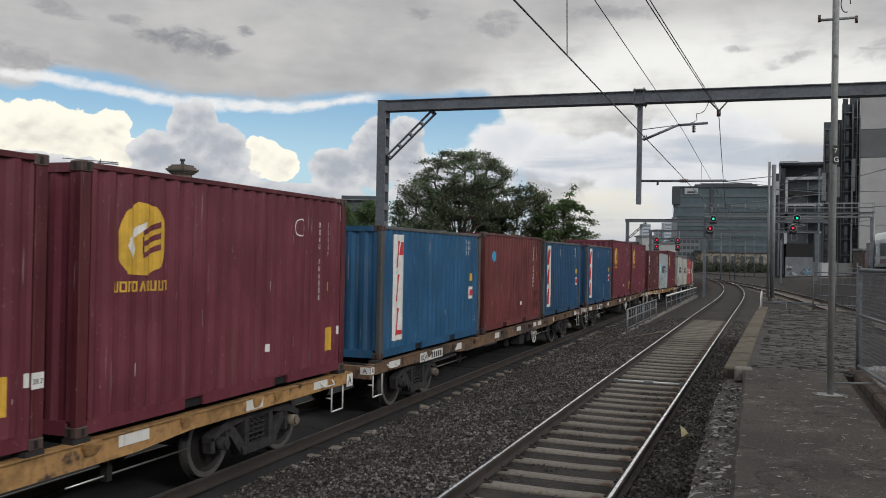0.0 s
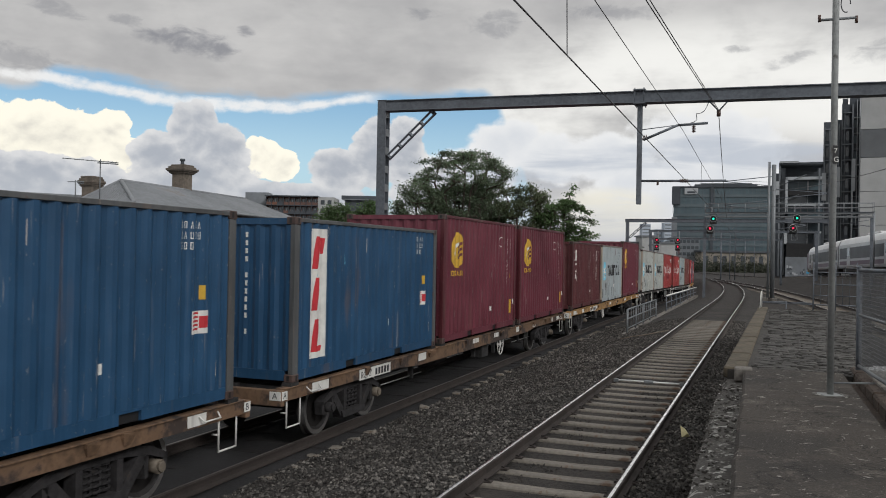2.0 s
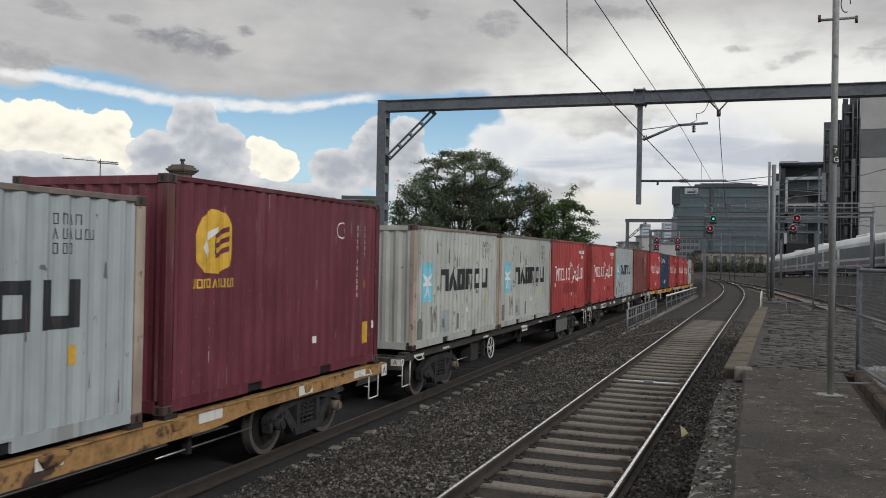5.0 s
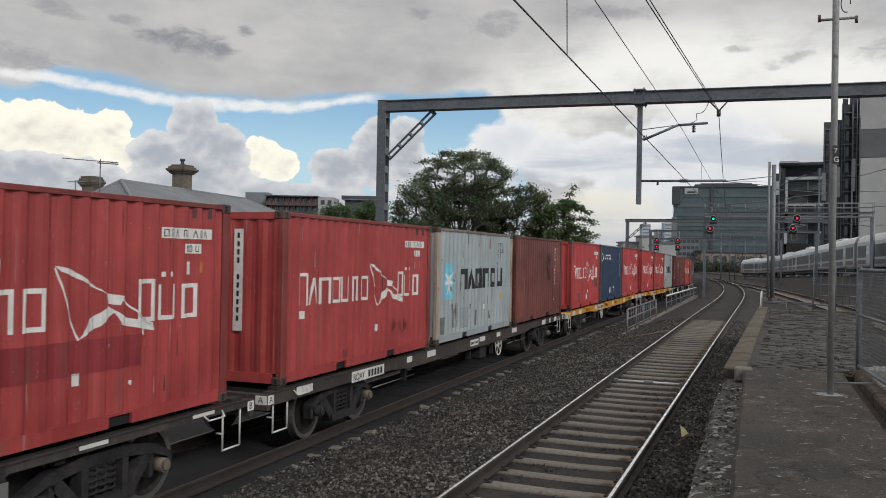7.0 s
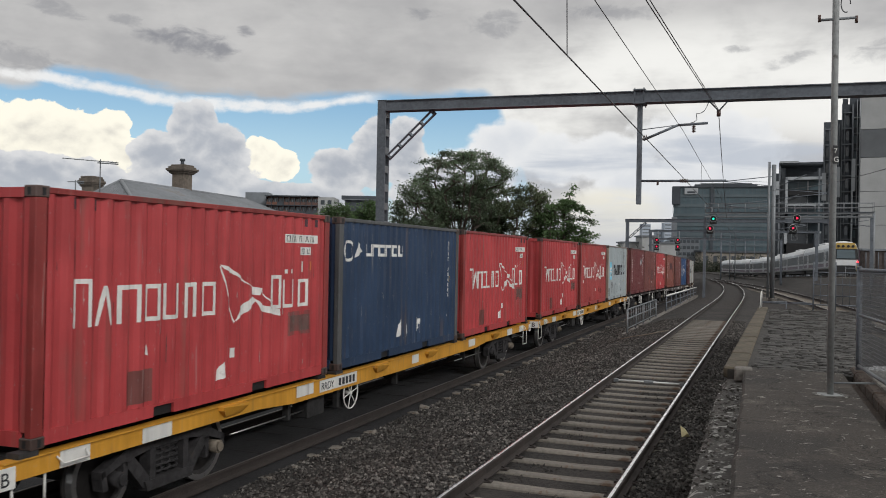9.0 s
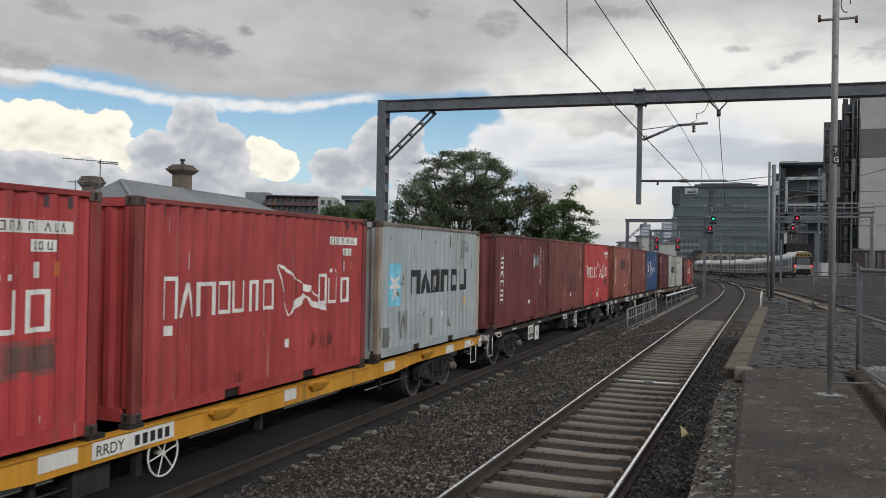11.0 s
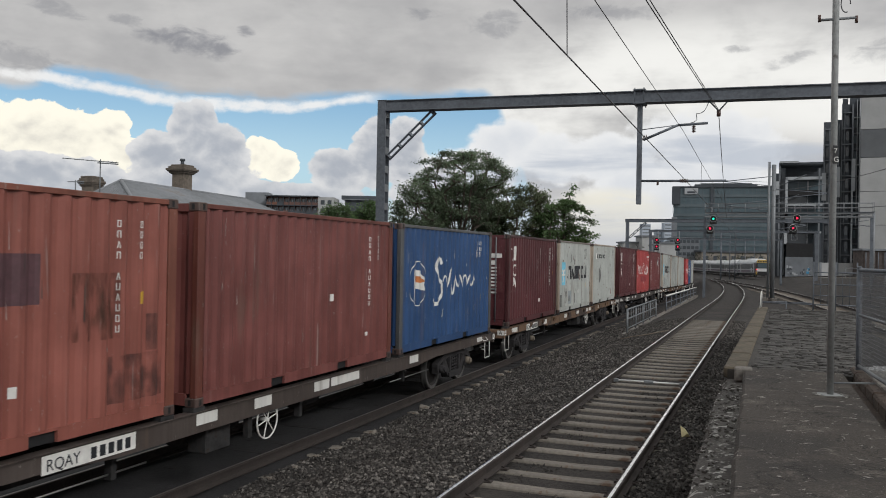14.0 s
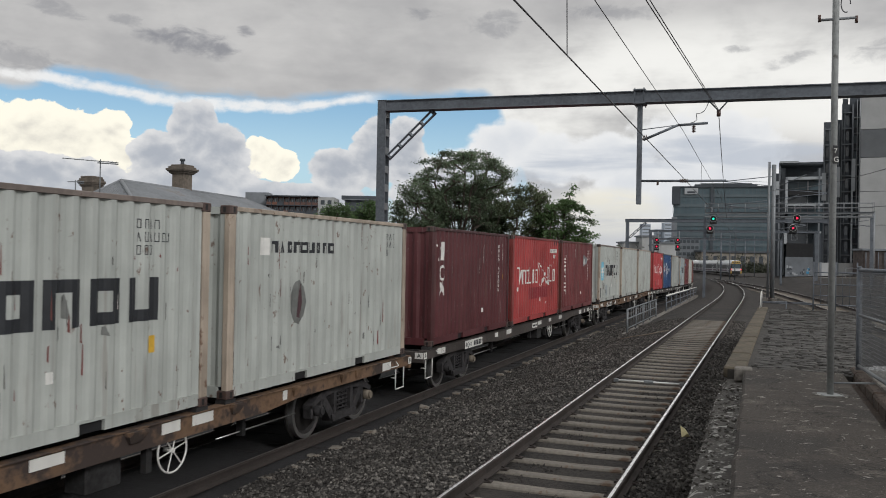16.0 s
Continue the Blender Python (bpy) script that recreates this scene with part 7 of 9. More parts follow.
part("feeder_insulator", rods([(SL(G1, -1.05, 7.02), SL(G1, -1.05, 6.86))], 0.055, 10), M["insulator"], g1)


def cable(name, pts, r, label, sag=0.0, n=14):
    """A wire through the given places: one tube that sags between them."""
    pts = [Vector(p) for p in pts]
    way = [pts[0]]
    for a, b in zip(pts, pts[1:]):
        way += [a.lerp(b, i / n) - Z * (4 * sag * (i / n) * (1 - i / n)) for i in range(1, n + 1)]
    bm = bmesh.new()
    rows = []
    for i, q in enumerate(way):
        d = (way[min(i + 1, len(way) - 1)] - way[max(i - 1, 0)]).normalized()
        u = d.cross(Z if abs(d.z) < 0.9 else Vector((1, 0, 0))).normalized()
        v = d.cross(u)
        rows.append([bm.verts.new(q + (u * math.cos(2 * math.pi * k / 6) + v * math.sin(2 * math.pi * k / 6)) * r) for k in range(6)])
    for a, b in zip(rows, rows[1:]):
        for k in range(6):
            bm.faces.new((a[k], a[(k + 1) % 6], b[(k + 1) % 6], b[k])).smooth = True
    return solid(name, bm, M["wire"], label, "cable", "overhead wires")


cable("contact_wire", [SL(-35, -2.13, 5.15), SL(8.7, -1.90, 5.15), SL(G1, -1.83, 5.13), SL(79, -1.75, 5.0), SL(130, -6.0, 4.7)], 0.0085, "taut dark contact wire above the empty track")
cable("messenger_wire", [SL(-35, -2.2, 6.75), SL(11.3, -2.11, 6.50), SL(G1, -1.95, 6.50), SL(79, -1.85, 6.1), SL(130, -6.0, 5.8)], 0.0075, "dark messenger wire above the contact wire")
for o in (-0.024, 0.024):
    cable("feeder_wire", [SL(-35, -2.6 + o, 7.0), SL(11.5, -1.44 + o, 6.5), SL(G1, -1.05 + o * 0.6, 7.0)], 0.009, "twin dark feeder wire hung from the gantry")
cable("feeder_wire", [SL(G1, -1.05, 6.95), SL(79, -2.6, 6.3)], 0.011, "dark feeder wire running on from the gantry", 0.5)
cable("pull_off_wire", [SL(G1, -0.84, 5.15), SL(64, 0.5, 8.6)], 0.008, "thin dark pull-off wire above the tracks")
cable("feeder_wire", [SL(64, 0.7, 8.0), SL(30, 6.5, 7.0), SL(10, 9.5, 6.8)], 0.013, "dark feeder wire crossing beside the masts", 0.4)
cable("feeder_wire", [SL(64, 0.7, 6.9), SL(30, 7.5, 5.4), SL(10, 10.5, 5.2)], 0.013, "dark feeder wire crossing beside the masts", 0.4)
cable("jumper_wire", [SL(G1, -1.30, 7.28), SL(G1, -1.42, 7.02), SL(G1, -1.62, 6.96), SL(G1, -1.60, 6.80), SL(G1, -1.76, 6.72)], 0.009, "slack jumper wire under the gantry beam", 0.03, 5)
# droppers between the wires
for s in (8.69, 31, 40, 49, 58):
    cable("dropper", [SL(s, -1.89 + max(0, s - G1) * 0.002, 5.14), SL(s, -1.93, 7.2 if s < 20 else 6.45)], 0.006, "thin vertical dropper wire", n=1)

g2 = gantry(79, -11.5, 6.0, 6.66, 0.30, ((-11.3, -0.8), (5.8, 0.0)), label="far grey overhead-line gantry beyond the first", lattice=False)
g3 = gantry(96, -11.4, 5.8, 6.25, 0.26, ((-11.2, -1.2), (5.6, 0.0)), label="distant grey overhead-line gantry", lattice=False, braces=False)
g4 = gantry(122, -14.0, 3.0, 6.0, 0.26, ((-13.8, -1.5), (2.8, -0.5)), label="distant grey overhead-line gantry", lattice=False, braces=False)


def mast(s, l, z0, z1, r, label, arms=(), mat="galv"):
    m = thing("overhead_mast", label, "mast", "overhead line masts")
    part("shaft", rods([(SL(s, l, z0), SL(s, l, z1))], r, 10), M[mat], m)
    bb = Matrix.Translation(SL(s, l, z0))
    part("footing", bx((-0.3, -0.3, -0.1), (0.3, 0.3, 0.22), bb @ LINE, 0.03), M["concrete"], m, "concrete footing")
    for z, dl in arms:
        part("arm", rods([(SL(s, l, z), SL(s, l + dl, z + 0.35)), (SL(s, l, z + 0.7), SL(s, l + dl, z + 0.38))], 0.03, 6), M["galv_dark"], m)
    return m


mast(64, 0.62, 0.25, 10.0, 0.085, "tall dark steel mast beside the junction", ((6.6, -3.0), (5.2, 2.4)))
mast(64, 0.92, 0.25, 9.8, 0.15, "stout grey steel mast on a concrete footing", ((7.4, 3.4), (8.3, -3.2)))
for ms, ml, mz in ((199.8, -7.8, 9.0), (214, -3.0, 8.5), (179.6, -5.4, 8.0), (158.7, -3.9, 8.6), (232, -1.0, 9.5), (146, -5.8, 7.8)):
    mast(ms, ml, -1.4, mz, 0.085, "far slim grey steel mast among the junction tracks", ((mz - 1.6, -2.6), (mz - 2.4, 2.2)), "galv_dark")
mast(84, 9.5, 0.6, 7.6, 0.12, "slim grey steel mast by the far track", ((6.2, -2.0),))


# ---- signal bridge and signals ----
def signal_bridge():
    s = 70.0
    b = thing("signal_bridge", "grey steel signal bridge with railed walkway", "signal bridge")
    L0, L1 = -4.0, 7.9
    for z in (6.43, 6.70):
        part("truss_chord", bx((s - 0.35, -L1, z - 0.05), (s - 0.27, -L0, z + 0.05), LINE), M["galv"], b)
        part("truss_chord", bx((s + 0.27, -L1, z - 0.05), (s + 0.35, -L0, z + 0.05), LINE), M["galv"], b)
    part("walkway", bx((s - 0.4, -L1, 6.76), (s + 0.4, -L0, 6.80), LINE), M["galv_dark"], b)
    for dz in (0.35, 0.68):
        for o in (-0.4, 0.4):
            part("handrail", rods([(SL(s + o, L0, 6.78 + dz), SL(s + o, L1, 6.78 + dz))], 0.022, 6), M["galv"], b)
    n = 12
    for i in range(n + 1):
        l = L0 + (L1 - L0) * i / n
        part("railing_post", rods([(SL(s - 0.4, l, 6.78), SL(s - 0.4, l, 7.48)), (SL(s + 0.4, l, 6.78), SL(s + 0.4, l, 7.48))], 0.022, 6), M["galv"], b)
        if i < n:
            part("diagonal", rods([(SL(s - 0.31, l, 6.43), SL(s - 0.31, l + (L1 - L0) / n, 6.70))], 0.02, 5), M["galv"], b)
    for l in (L0, L1 - 0.1):
        part("column", bx((s - 0.10, -l - 0.10, 0.0), (s + 0.10, -l + 0.10, 6.45), LINE), M["galv_dark"], b)
    return b


signal_bridge()
SPECTACLES = []


def ring_plate(bm, r0, r1, y0, y1, n=24):
    rows = []
    for i in range(n):
        a = 2 * math.pi * i / n
        c, s = math.cos(a), math.sin(a)
        rows.append([bm.verts.new((r * c, y, r * s)) for r, y in ((r0, y0), (r1, y0), (r1, y1), (r0, y1))])
    for i in range(n):
        a, b = rows[i], rows[(i + 1) % n]
        for j in range(4):
            bm.faces.new((a[j], b[j], b[(j + 1) % 4], a[(j + 1) % 4]))
    bmesh.ops.recalc_face_normals(bm, faces=bm.faces)


def lens(bm, x, z, y, r):
    rod(bm, (x, y - 0.02, z), (x, y + 0.02, z), r, 16)


def signal_head(parent, at, green, turns=False, R=0.245):
    """A searchlight head facing the platform (local -y): round black target, and behind its opening a spectacle with a red and a green lens."""
    h = new("signal_head")
    h.parent, h.matrix_basis, h.empty_display_size = parent, at, 0.2
    bm = bmesh.new()
    ring_plate(bm, 0.084, R, -0.02, 0.0)
    part("target", bm, M["signal_black"], h, "round black target")
    bm = bmesh.new()
    ring(bm, (0, -0.01, 0), (0, 1, 0), R + 0.008, 0.018, 28, 6)
    part("target_rim", bm, M["rimwhite"], h, "pale target rim")
    part("housing", bx((-0.26, 0.09, -0.42), (0.26, 0.35, 0.2), None, 0.03), M["signal_black"], h)
    bm = bmesh.new()
    for i in range(7):
        a0, a1 = math.pi * i / 7, math.pi * (i + 1) / 7
        f = bm.faces.new([bm.verts.new((0.15 * math.cos(a), y, 0.15 * math.sin(a))) for a, y in ((a0, -0.02), (a1, -0.02), (a1, -0.22), (a0, -0.22))])
    part("hood", bm, M["signal_black"], h)
    sp = new("spectacle")
    sp.parent, sp.empty_display_size = h, 0.1
    still = lambda deg: Matrix.Translation((0, 0.045, -0.15)) @ Matrix.Rotation(radians(deg), 4, "Y")
    # at 0 degrees the green lens, 70 degrees round the pivot the red one
    for deg, mat, nm in ((0, M["green_light"], "green_lens"), (70, M["red_light"], "red_lens")):
        bm = bmesh.new()
        lens(bm, 0.15 * math.sin(radians(deg)), 0.15 * math.cos(radians(deg)), 0.0, 0.085)
        part(nm, bm, mat, sp)
    sp.matrix_basis = still(0 if green else -70)
    if turns:
        SPECTACLES.append((sp, still))
    return h


def colour_signal(label, s, l, z, heads, dl):
    sg = thing("railway_signal", label, "railway signal", "railway signals")
    part("mounting_post", rods([(SL(s, l + dl, z - 0.75), SL(s, l + dl, z + 1.7))], 0.05, 8), M["galv"], sg)
    part("ladder_cage", rods([(SL(s + 0.3, l + dl + o, z - 0.9), SL(s + 0.3, l + dl + o, z + 0.3)) for o in (-0.2, 0.2)] + [(SL(s + 0.3, l + dl - 0.2, z - 0.9 + 0.3 * i), SL(s + 0.3, l + dl + 0.2, z - 0.9 + 0.3 * i)) for i in range(5)], 0.018, 5), M["galv"], sg)
    face = Matrix.Rotation(-math.atan2(SL(s, l).x, SL(s, l).y), 4, "Z")
    for dx, dz, green, turns in heads:
        signal_head(sg, Matrix.Translation(SL(s - 0.5, l + dx, z + dz)) @ face, green, turns)
    return sg


colour_signal("two-headed signal, green above red, on the signal bridge", 70, -3.59, 5.50, ((0.24, 0.76, True, False), (0.0, 0.0, False, False)), 0.1)
colour_signal("two-headed signal changing from green to red above red", 70, 2.40, 5.58, ((0.27, 0.74, True, True), (0.0, 0.0, False, False)), 0.12)
for l in (-10.38, -8.17):
    colour_signal("small two-headed signal showing two reds on a far gantry", 95, l, 4.40, ((0.0, 0.72, False, False), (0.0, 0.0, False, False)), 0.1)


# ---- platform pole, fences, rails ----
def platform_pole():
    p = thing("platform_pole", "slim grey steel pole with a number plate on the platform", "pole")
    b = SL(10.85, 0.80, PLAT_Z)
    part("shaft", rods([(b, b + Vector((0, 0, 7.5)))], 0.037, 16), M["polegrey"], p)
    part("base_plate", bx((-0.11, -0.11, 0.0), (0.11, 0.11, 0.02), Matrix.Translation(b), 0.004), M["polegrey"], p)
    bm = bmesh.new()
    rod(bm, b, b + Vector((0, 0, 0.014)), 0.20, 11)
    part("grout_ring", bm, M["ledge"], p, "pale concrete patch round the base")
    r = Vector((1, 0, 0))
    part("cross_arm", rods([(b + r * -0.19 + Vector((0, 0, 4.36)), b + r * 0.24 + Vector((0, 0, 4.40)))], 0.016, 8), M["galv"], p, "short cross arm")
    for dx in (-0.19, 0.24):
        part("arm_insulator", rods([(b + r * dx + Vector((0, 0, 4.34)), b + r * dx + Vector((0, 0, 4.42)))], 0.018, 8), M["insulator"], p)
    loop = bmesh.new()
    pr = None
    for i in range(14):
        a = 2 * math.pi * i / 16
        q = b + Vector((0.10 + 0.055 * math.cos(a), -0.03, 4.55 + 0.10 * math.sin(a)))
        if pr is not None:
            rod(loop, pr, q, 0.007, 5)
        pr = q
    part("cable_loop", loop, M["wire"], p)
    pl = part("number_plate", bx((-0.030, -0.050, 2.69), (0.030, -0.042, 2.90), Matrix.Translation(b)), M["signal_black"], p, "black plate with white characters")
    for ch, z in (("7", 2.81), ("G", 2.71)):
        me = words(ch, 0.085, 0.001)
        me.materials.append(M["whitemark"])
        t = part("plate_character", me, None, pl)
        t.matrix_basis = Matrix.Translation(b + Vector((-0.024, -0.053, z)))
    part("stay_wire", rods([(b + Vector((0.03, 0, 0.15)), b + Vector((0.56, 0.08, 0.14)))], 0.011, 8), M["galv"], p)
    return p


platform_pole()


def mesh_fence():
    f = thing("mesh_fence", "grey galvanised mesh fence with round posts along the platform", "fence")
    pts = [(13.3, 1.34), (11.0, 1.50), (8.6, 1.66), (6.0, 1.84)]
    for i, (s, l) in enumerate(pts):
        b = SL(s, l, PLAT_Z - 0.3)
        part("post", rods([(b, SL(s, l, 2.97))], 0.038, 12), M["galv_dark"], f, "round steel post")
        bm = bmesh.new()
        rod(bm, SL(s, l, 2.97), SL(s, l, 3.0), 0.043, 12, 0.02)
        part("post_cap", bm, M["galv_dark"], f)
    for (s0, l0), (s1, l1) in zip(pts, pts[1:]):
        part("top_rail", rods([(SL(s0, l0, 2.95), SL(s1, l1, 2.95))], 0.026, 8), M["galv_dark"], f)
        part("mid_rail", rods([(SL(s0, l0, 2.32), SL(s1, l1, 2.32))], 0.02, 8), M["galv"], f)
        part("bottom_rail", rods([(SL(s0, l0, 1.60), SL(s1, l1, 1.60))], 0.025, 8), M["galv"], f)
        bm = bmesh.new()
        n = 46
        for i in range(1, n):
            t = i / n
            s, l = s0 + (s1 - s0) * t, l0 + (l1 - l0) * t
            rod(bm, SL(s, l, 1.60), SL(s, l, 2.95), 0.003, 4, caps=False)
        for i in range(1, 27):
            z = 1.60 + 0.05 * i
            rod(bm, SL(s0, l0, z), SL(s1, l1, z), 0.003, 4, caps=False)
        ob = part("mesh_panel", bm, M["mesh_wire"], f, "welded wire mesh")
    part("plinth", bx((5.5, -1.95, PLAT_Z - 0.5), (13.45, -1.42, PLAT_Z + 0.03), LINE @ Matrix.Rotation(0.0, 4, "Z"), 0.02), M["concrete"], f, "pale concrete plinth")
    return f


mesh_fence()
solid("paving_slab", bx((12.9, -3.2, 1.30), (14.7, -1.50, 1.46), LINE, 0.02), M["bld_light"], "pale concrete slab behind the mesh fence", "paving slab", kind="structure")


def drain():
    d = thing("platform_drain", "dirty drain channel with a red-brown kerb beside the platform", "drain", kind="structure")
    part("channel", bx((-9, -1.30, 0.9), (13.2, -1.118, PLAT_Z - 0.10), LINE), M["dirt"], d)
    rng = random.Random(9)
    s = -6.0
    while s < 13.0:
        n = rng.uniform(0.55, 0.75)
        ob = part("kerb_stone", bx((s + 0.006, -1.42, 1.1), (s + n - 0.006, -1.26, PLAT_Z + 0.045 + rng.uniform(-0.006, 0.006)), LINE, 0.025), M["dirt"], d)
        s += n
    return d


drain()


def bar_fence(name, label, pts, zs, z0, z1, r=0.025, balusters=0, mat="galv"):
    f = thing(name, label, "fence")
    for (s, l) in pts:
        zb = min(z0, z1 - 0.4)
        part("post", rods([(SL(s, l, zb), SL(s, l, z1))], r * 1.25, 8), M[mat], f)
    for (s0, l0), (s1, l1) in zip(pts, pts[1:]):
        for z in zs:
            part("rail", rods([(SL(s0, l0, z), SL(s1, l1, z))], r, 8), M[mat], f)
        for i in range(1, balusters):
            t = i / balusters
            part("baluster", rods([(SL(s0 + (s1 - s0) * t, l0 + (l1 - l0) * t, min(zs)), SL(s0 + (s1 - s0) * t, l0 + (l1 - l0) * t, max(zs)))], r * 0.55, 6), M[mat], f)
    return f


bar_fence("end_fence", "grey steel post-and-rail fence across the platform end", [(31, 1.73), (31, 2.4), (31, 3.05), (30.6, 4.2), (30.2, 5.6), (29.8, 7.0)], (2.70, 2.30, 1.93, 1.62), 1.1, 3.05, 0.02, 3, "galv_dark")
bar_fence("end_fence", "low grey rail fence at the platform end", [(31.2, 0.1), (31.2, 0.9), (31.0, 1.73)], (1.62, 1.66), 1.2, 1.70, 0.018, 0, "galv_dark")
bar_fence("far_fence", "grey railing along the raised line", [(60, 9.5), (66, 9.3), (72, 9.0), (78, 8.7), (84, 8.4), (92, 8.0)], (2.5, 2.0, 1.5), 0.3, 2.6, 0.03, 0, "galv")


def ramp_handrail():
    h = thing("ramp_handrail", "white bent tube handrail at the platform corner", "handrail")
    for l in (0.06,):
        part("tube", rods([(SL(29.4, l, 1.48), SL(29.5, l + 0.03, 2.02)), (SL(29.5, l + 0.03, 2.02), SL(30.6, l + 0.06, 2.05)), (SL(30.6, l + 0.06, 2.05), SL(30.7, l + 0.06, 1.3))], 0.014, 8), M["white"], h)
    return h


ramp_handrail()


def track_railing():
    r = thing("track_railing", "grey pipe railing between the freight and empty tracks", "railing")
    def bay(s0, s1, z0, z1, drop, posts, bal, mat):
        P = lambda s, z: SL(s, -5.0, z)
        top = lambda s: z0 + (z1 - z0) * (s - s0) / (s1 - s0)
        part("top_rail", rods([(P(s0, top(s0)), P(s1, top(s1)))], 0.035, 8), mat, r)
        part("mid_rail", rods([(P(s0, top(s0) - drop * 0.5), P(s1, top(s1) - drop * 0.5))], 0.028, 8), mat, r)
        for i in range(posts):
            s = s0 + (s1 - s0) * i / (posts - 1)
            part("post", rods([(P(s, top(s) - drop - 0.35), P(s, top(s)))], 0.035, 8), mat, r)
        for i in range(bal):
            s = s0 + (s1 - s0) * (i + 0.5) / bal
            part("baluster", rods([(P(s, top(s) - drop), P(s, top(s)))], 0.014, 6), mat, r)
        part("bottom_rail", rods([(P(s0, top(s0) - drop), P(s1, top(s1) - drop))], 0.022, 8), mat, r)
    bay(35.3, 45.8, 0.96, 0.92, 0.78, 5, 14, M["galv"])
    bay(51.0, 76.0, 0.86, 0.62, 0.72, 9, 0, M["galv_dark"])
    part("white_rail", rods([(SL(50.8, -4.97, 0.93), SL(76.0, -4.97, 0.68))], 0.045, 8), M["white"], r, "white painted hand rail")
    part("kerb", bx((34.5, 4.85, -0.3), (76.5, 5.12, 0.02), LINE), M["concrete"], r)
    return r


track_railing()
bm = bmesh.new()
vs = [bm.verts.new(p) for p in ((0.0, 0.0, 0.0), (0.16, 0.02, 0.0), (0.13, 0.10, 0.10), (0.05, 0.12, 0.15), (0.02, 0.05, 0.08), (0.09, -0.03, 0.06))]
bmesh.ops.convex_hull(bm, input=vs)
solid("plastic_bag", bm, M["rag"], "crumpled pale yellow plastic litter on the ballast", "litter", at=Matrix.Translation(SL(13.35, -1.05, ground_height(13.35, -1.05) + 0.03)) @ Matrix.Rotation(0.3, 4, "Z"))

# ---- houses behind the freight line ----
def slab(bm, pts, t, mi=0):
    """A thick plate from a planar outline; t: thickness below it."""
    n = (pts[1] - pts[0]).cross(pts[2] - pts[0]).normalized()
    if n.z < 0:
        pts, n = pts[::-1], -n
    a = [bm.verts.new(p) for p in pts]
    b = [bm.verts.new(p - n * t) for p in pts]
    bm.faces.new(a).material_index = mi
    bm.faces.new(b[::-1]).material_index = mi
    for i in range(len(pts)):
        bm.faces.new((b[i], b[(i + 1) % len(pts)], a[(i + 1) % len(pts)], a[i])).material_index = mi


def ribs_on(bm, p0, p1, q0, q1, n, h=0.018, w=0.02):
    """Raised ribs of roof iron running from edge p0-p1 to edge q0-q1."""
    for i in range(n + 1):
        t = i / n
        a, b = p0.lerp(p1, t), q0.lerp(q1, t)
        if (b - a).length < 0.15:
            continue
        rod(bm, a + Z * h * 0.4, b + Z * h * 0.4, w, 4, caps=False)


def chimney(name, label, x, y, z0, z1, w, cap, pot):
    c = thing(name, label, "chimney")
    R = Matrix.Translation((x, y, 0)) @ LINE
    part("shaft", bx((-w / 2, -w / 2, z0), (w / 2, w / 2, z1 - 0.38), R, 0.02), M["chimney"], c)
    bm = bmesh.new()
    for k, (g, a, b) in enumerate(((0.05, -0.40, -0.36), (0.10, -0.36, -0.30), (0.16, -0.30, -0.25), (0.20, -0.25, -0.16), (0.12, -0.16, -0.08), (0.05, -0.08, 0.0))):
        g = g * cap
        box(bm, (-w / 2 - g, -w / 2 - g, z1 + a), (w / 2 + g, w / 2 + g, z1 + b + 0.002), R, 0, 0.012)
    part("moulded_cap", bm, M["chimney"], c, "stepped moulded cap")
    if pot:
        bm = bmesh.new()
        p = Vector((x, y, z1))
        rod(bm, p, p + Z * 0.18, 0.085, 12, 0.075)
        rod(bm, p + Z * 0.18, p + Z * 0.27, 0.12, 12, 0.10)
        part("chimney_pot", bm, M["bld_dark"], c, "dark clay pot")
    return c


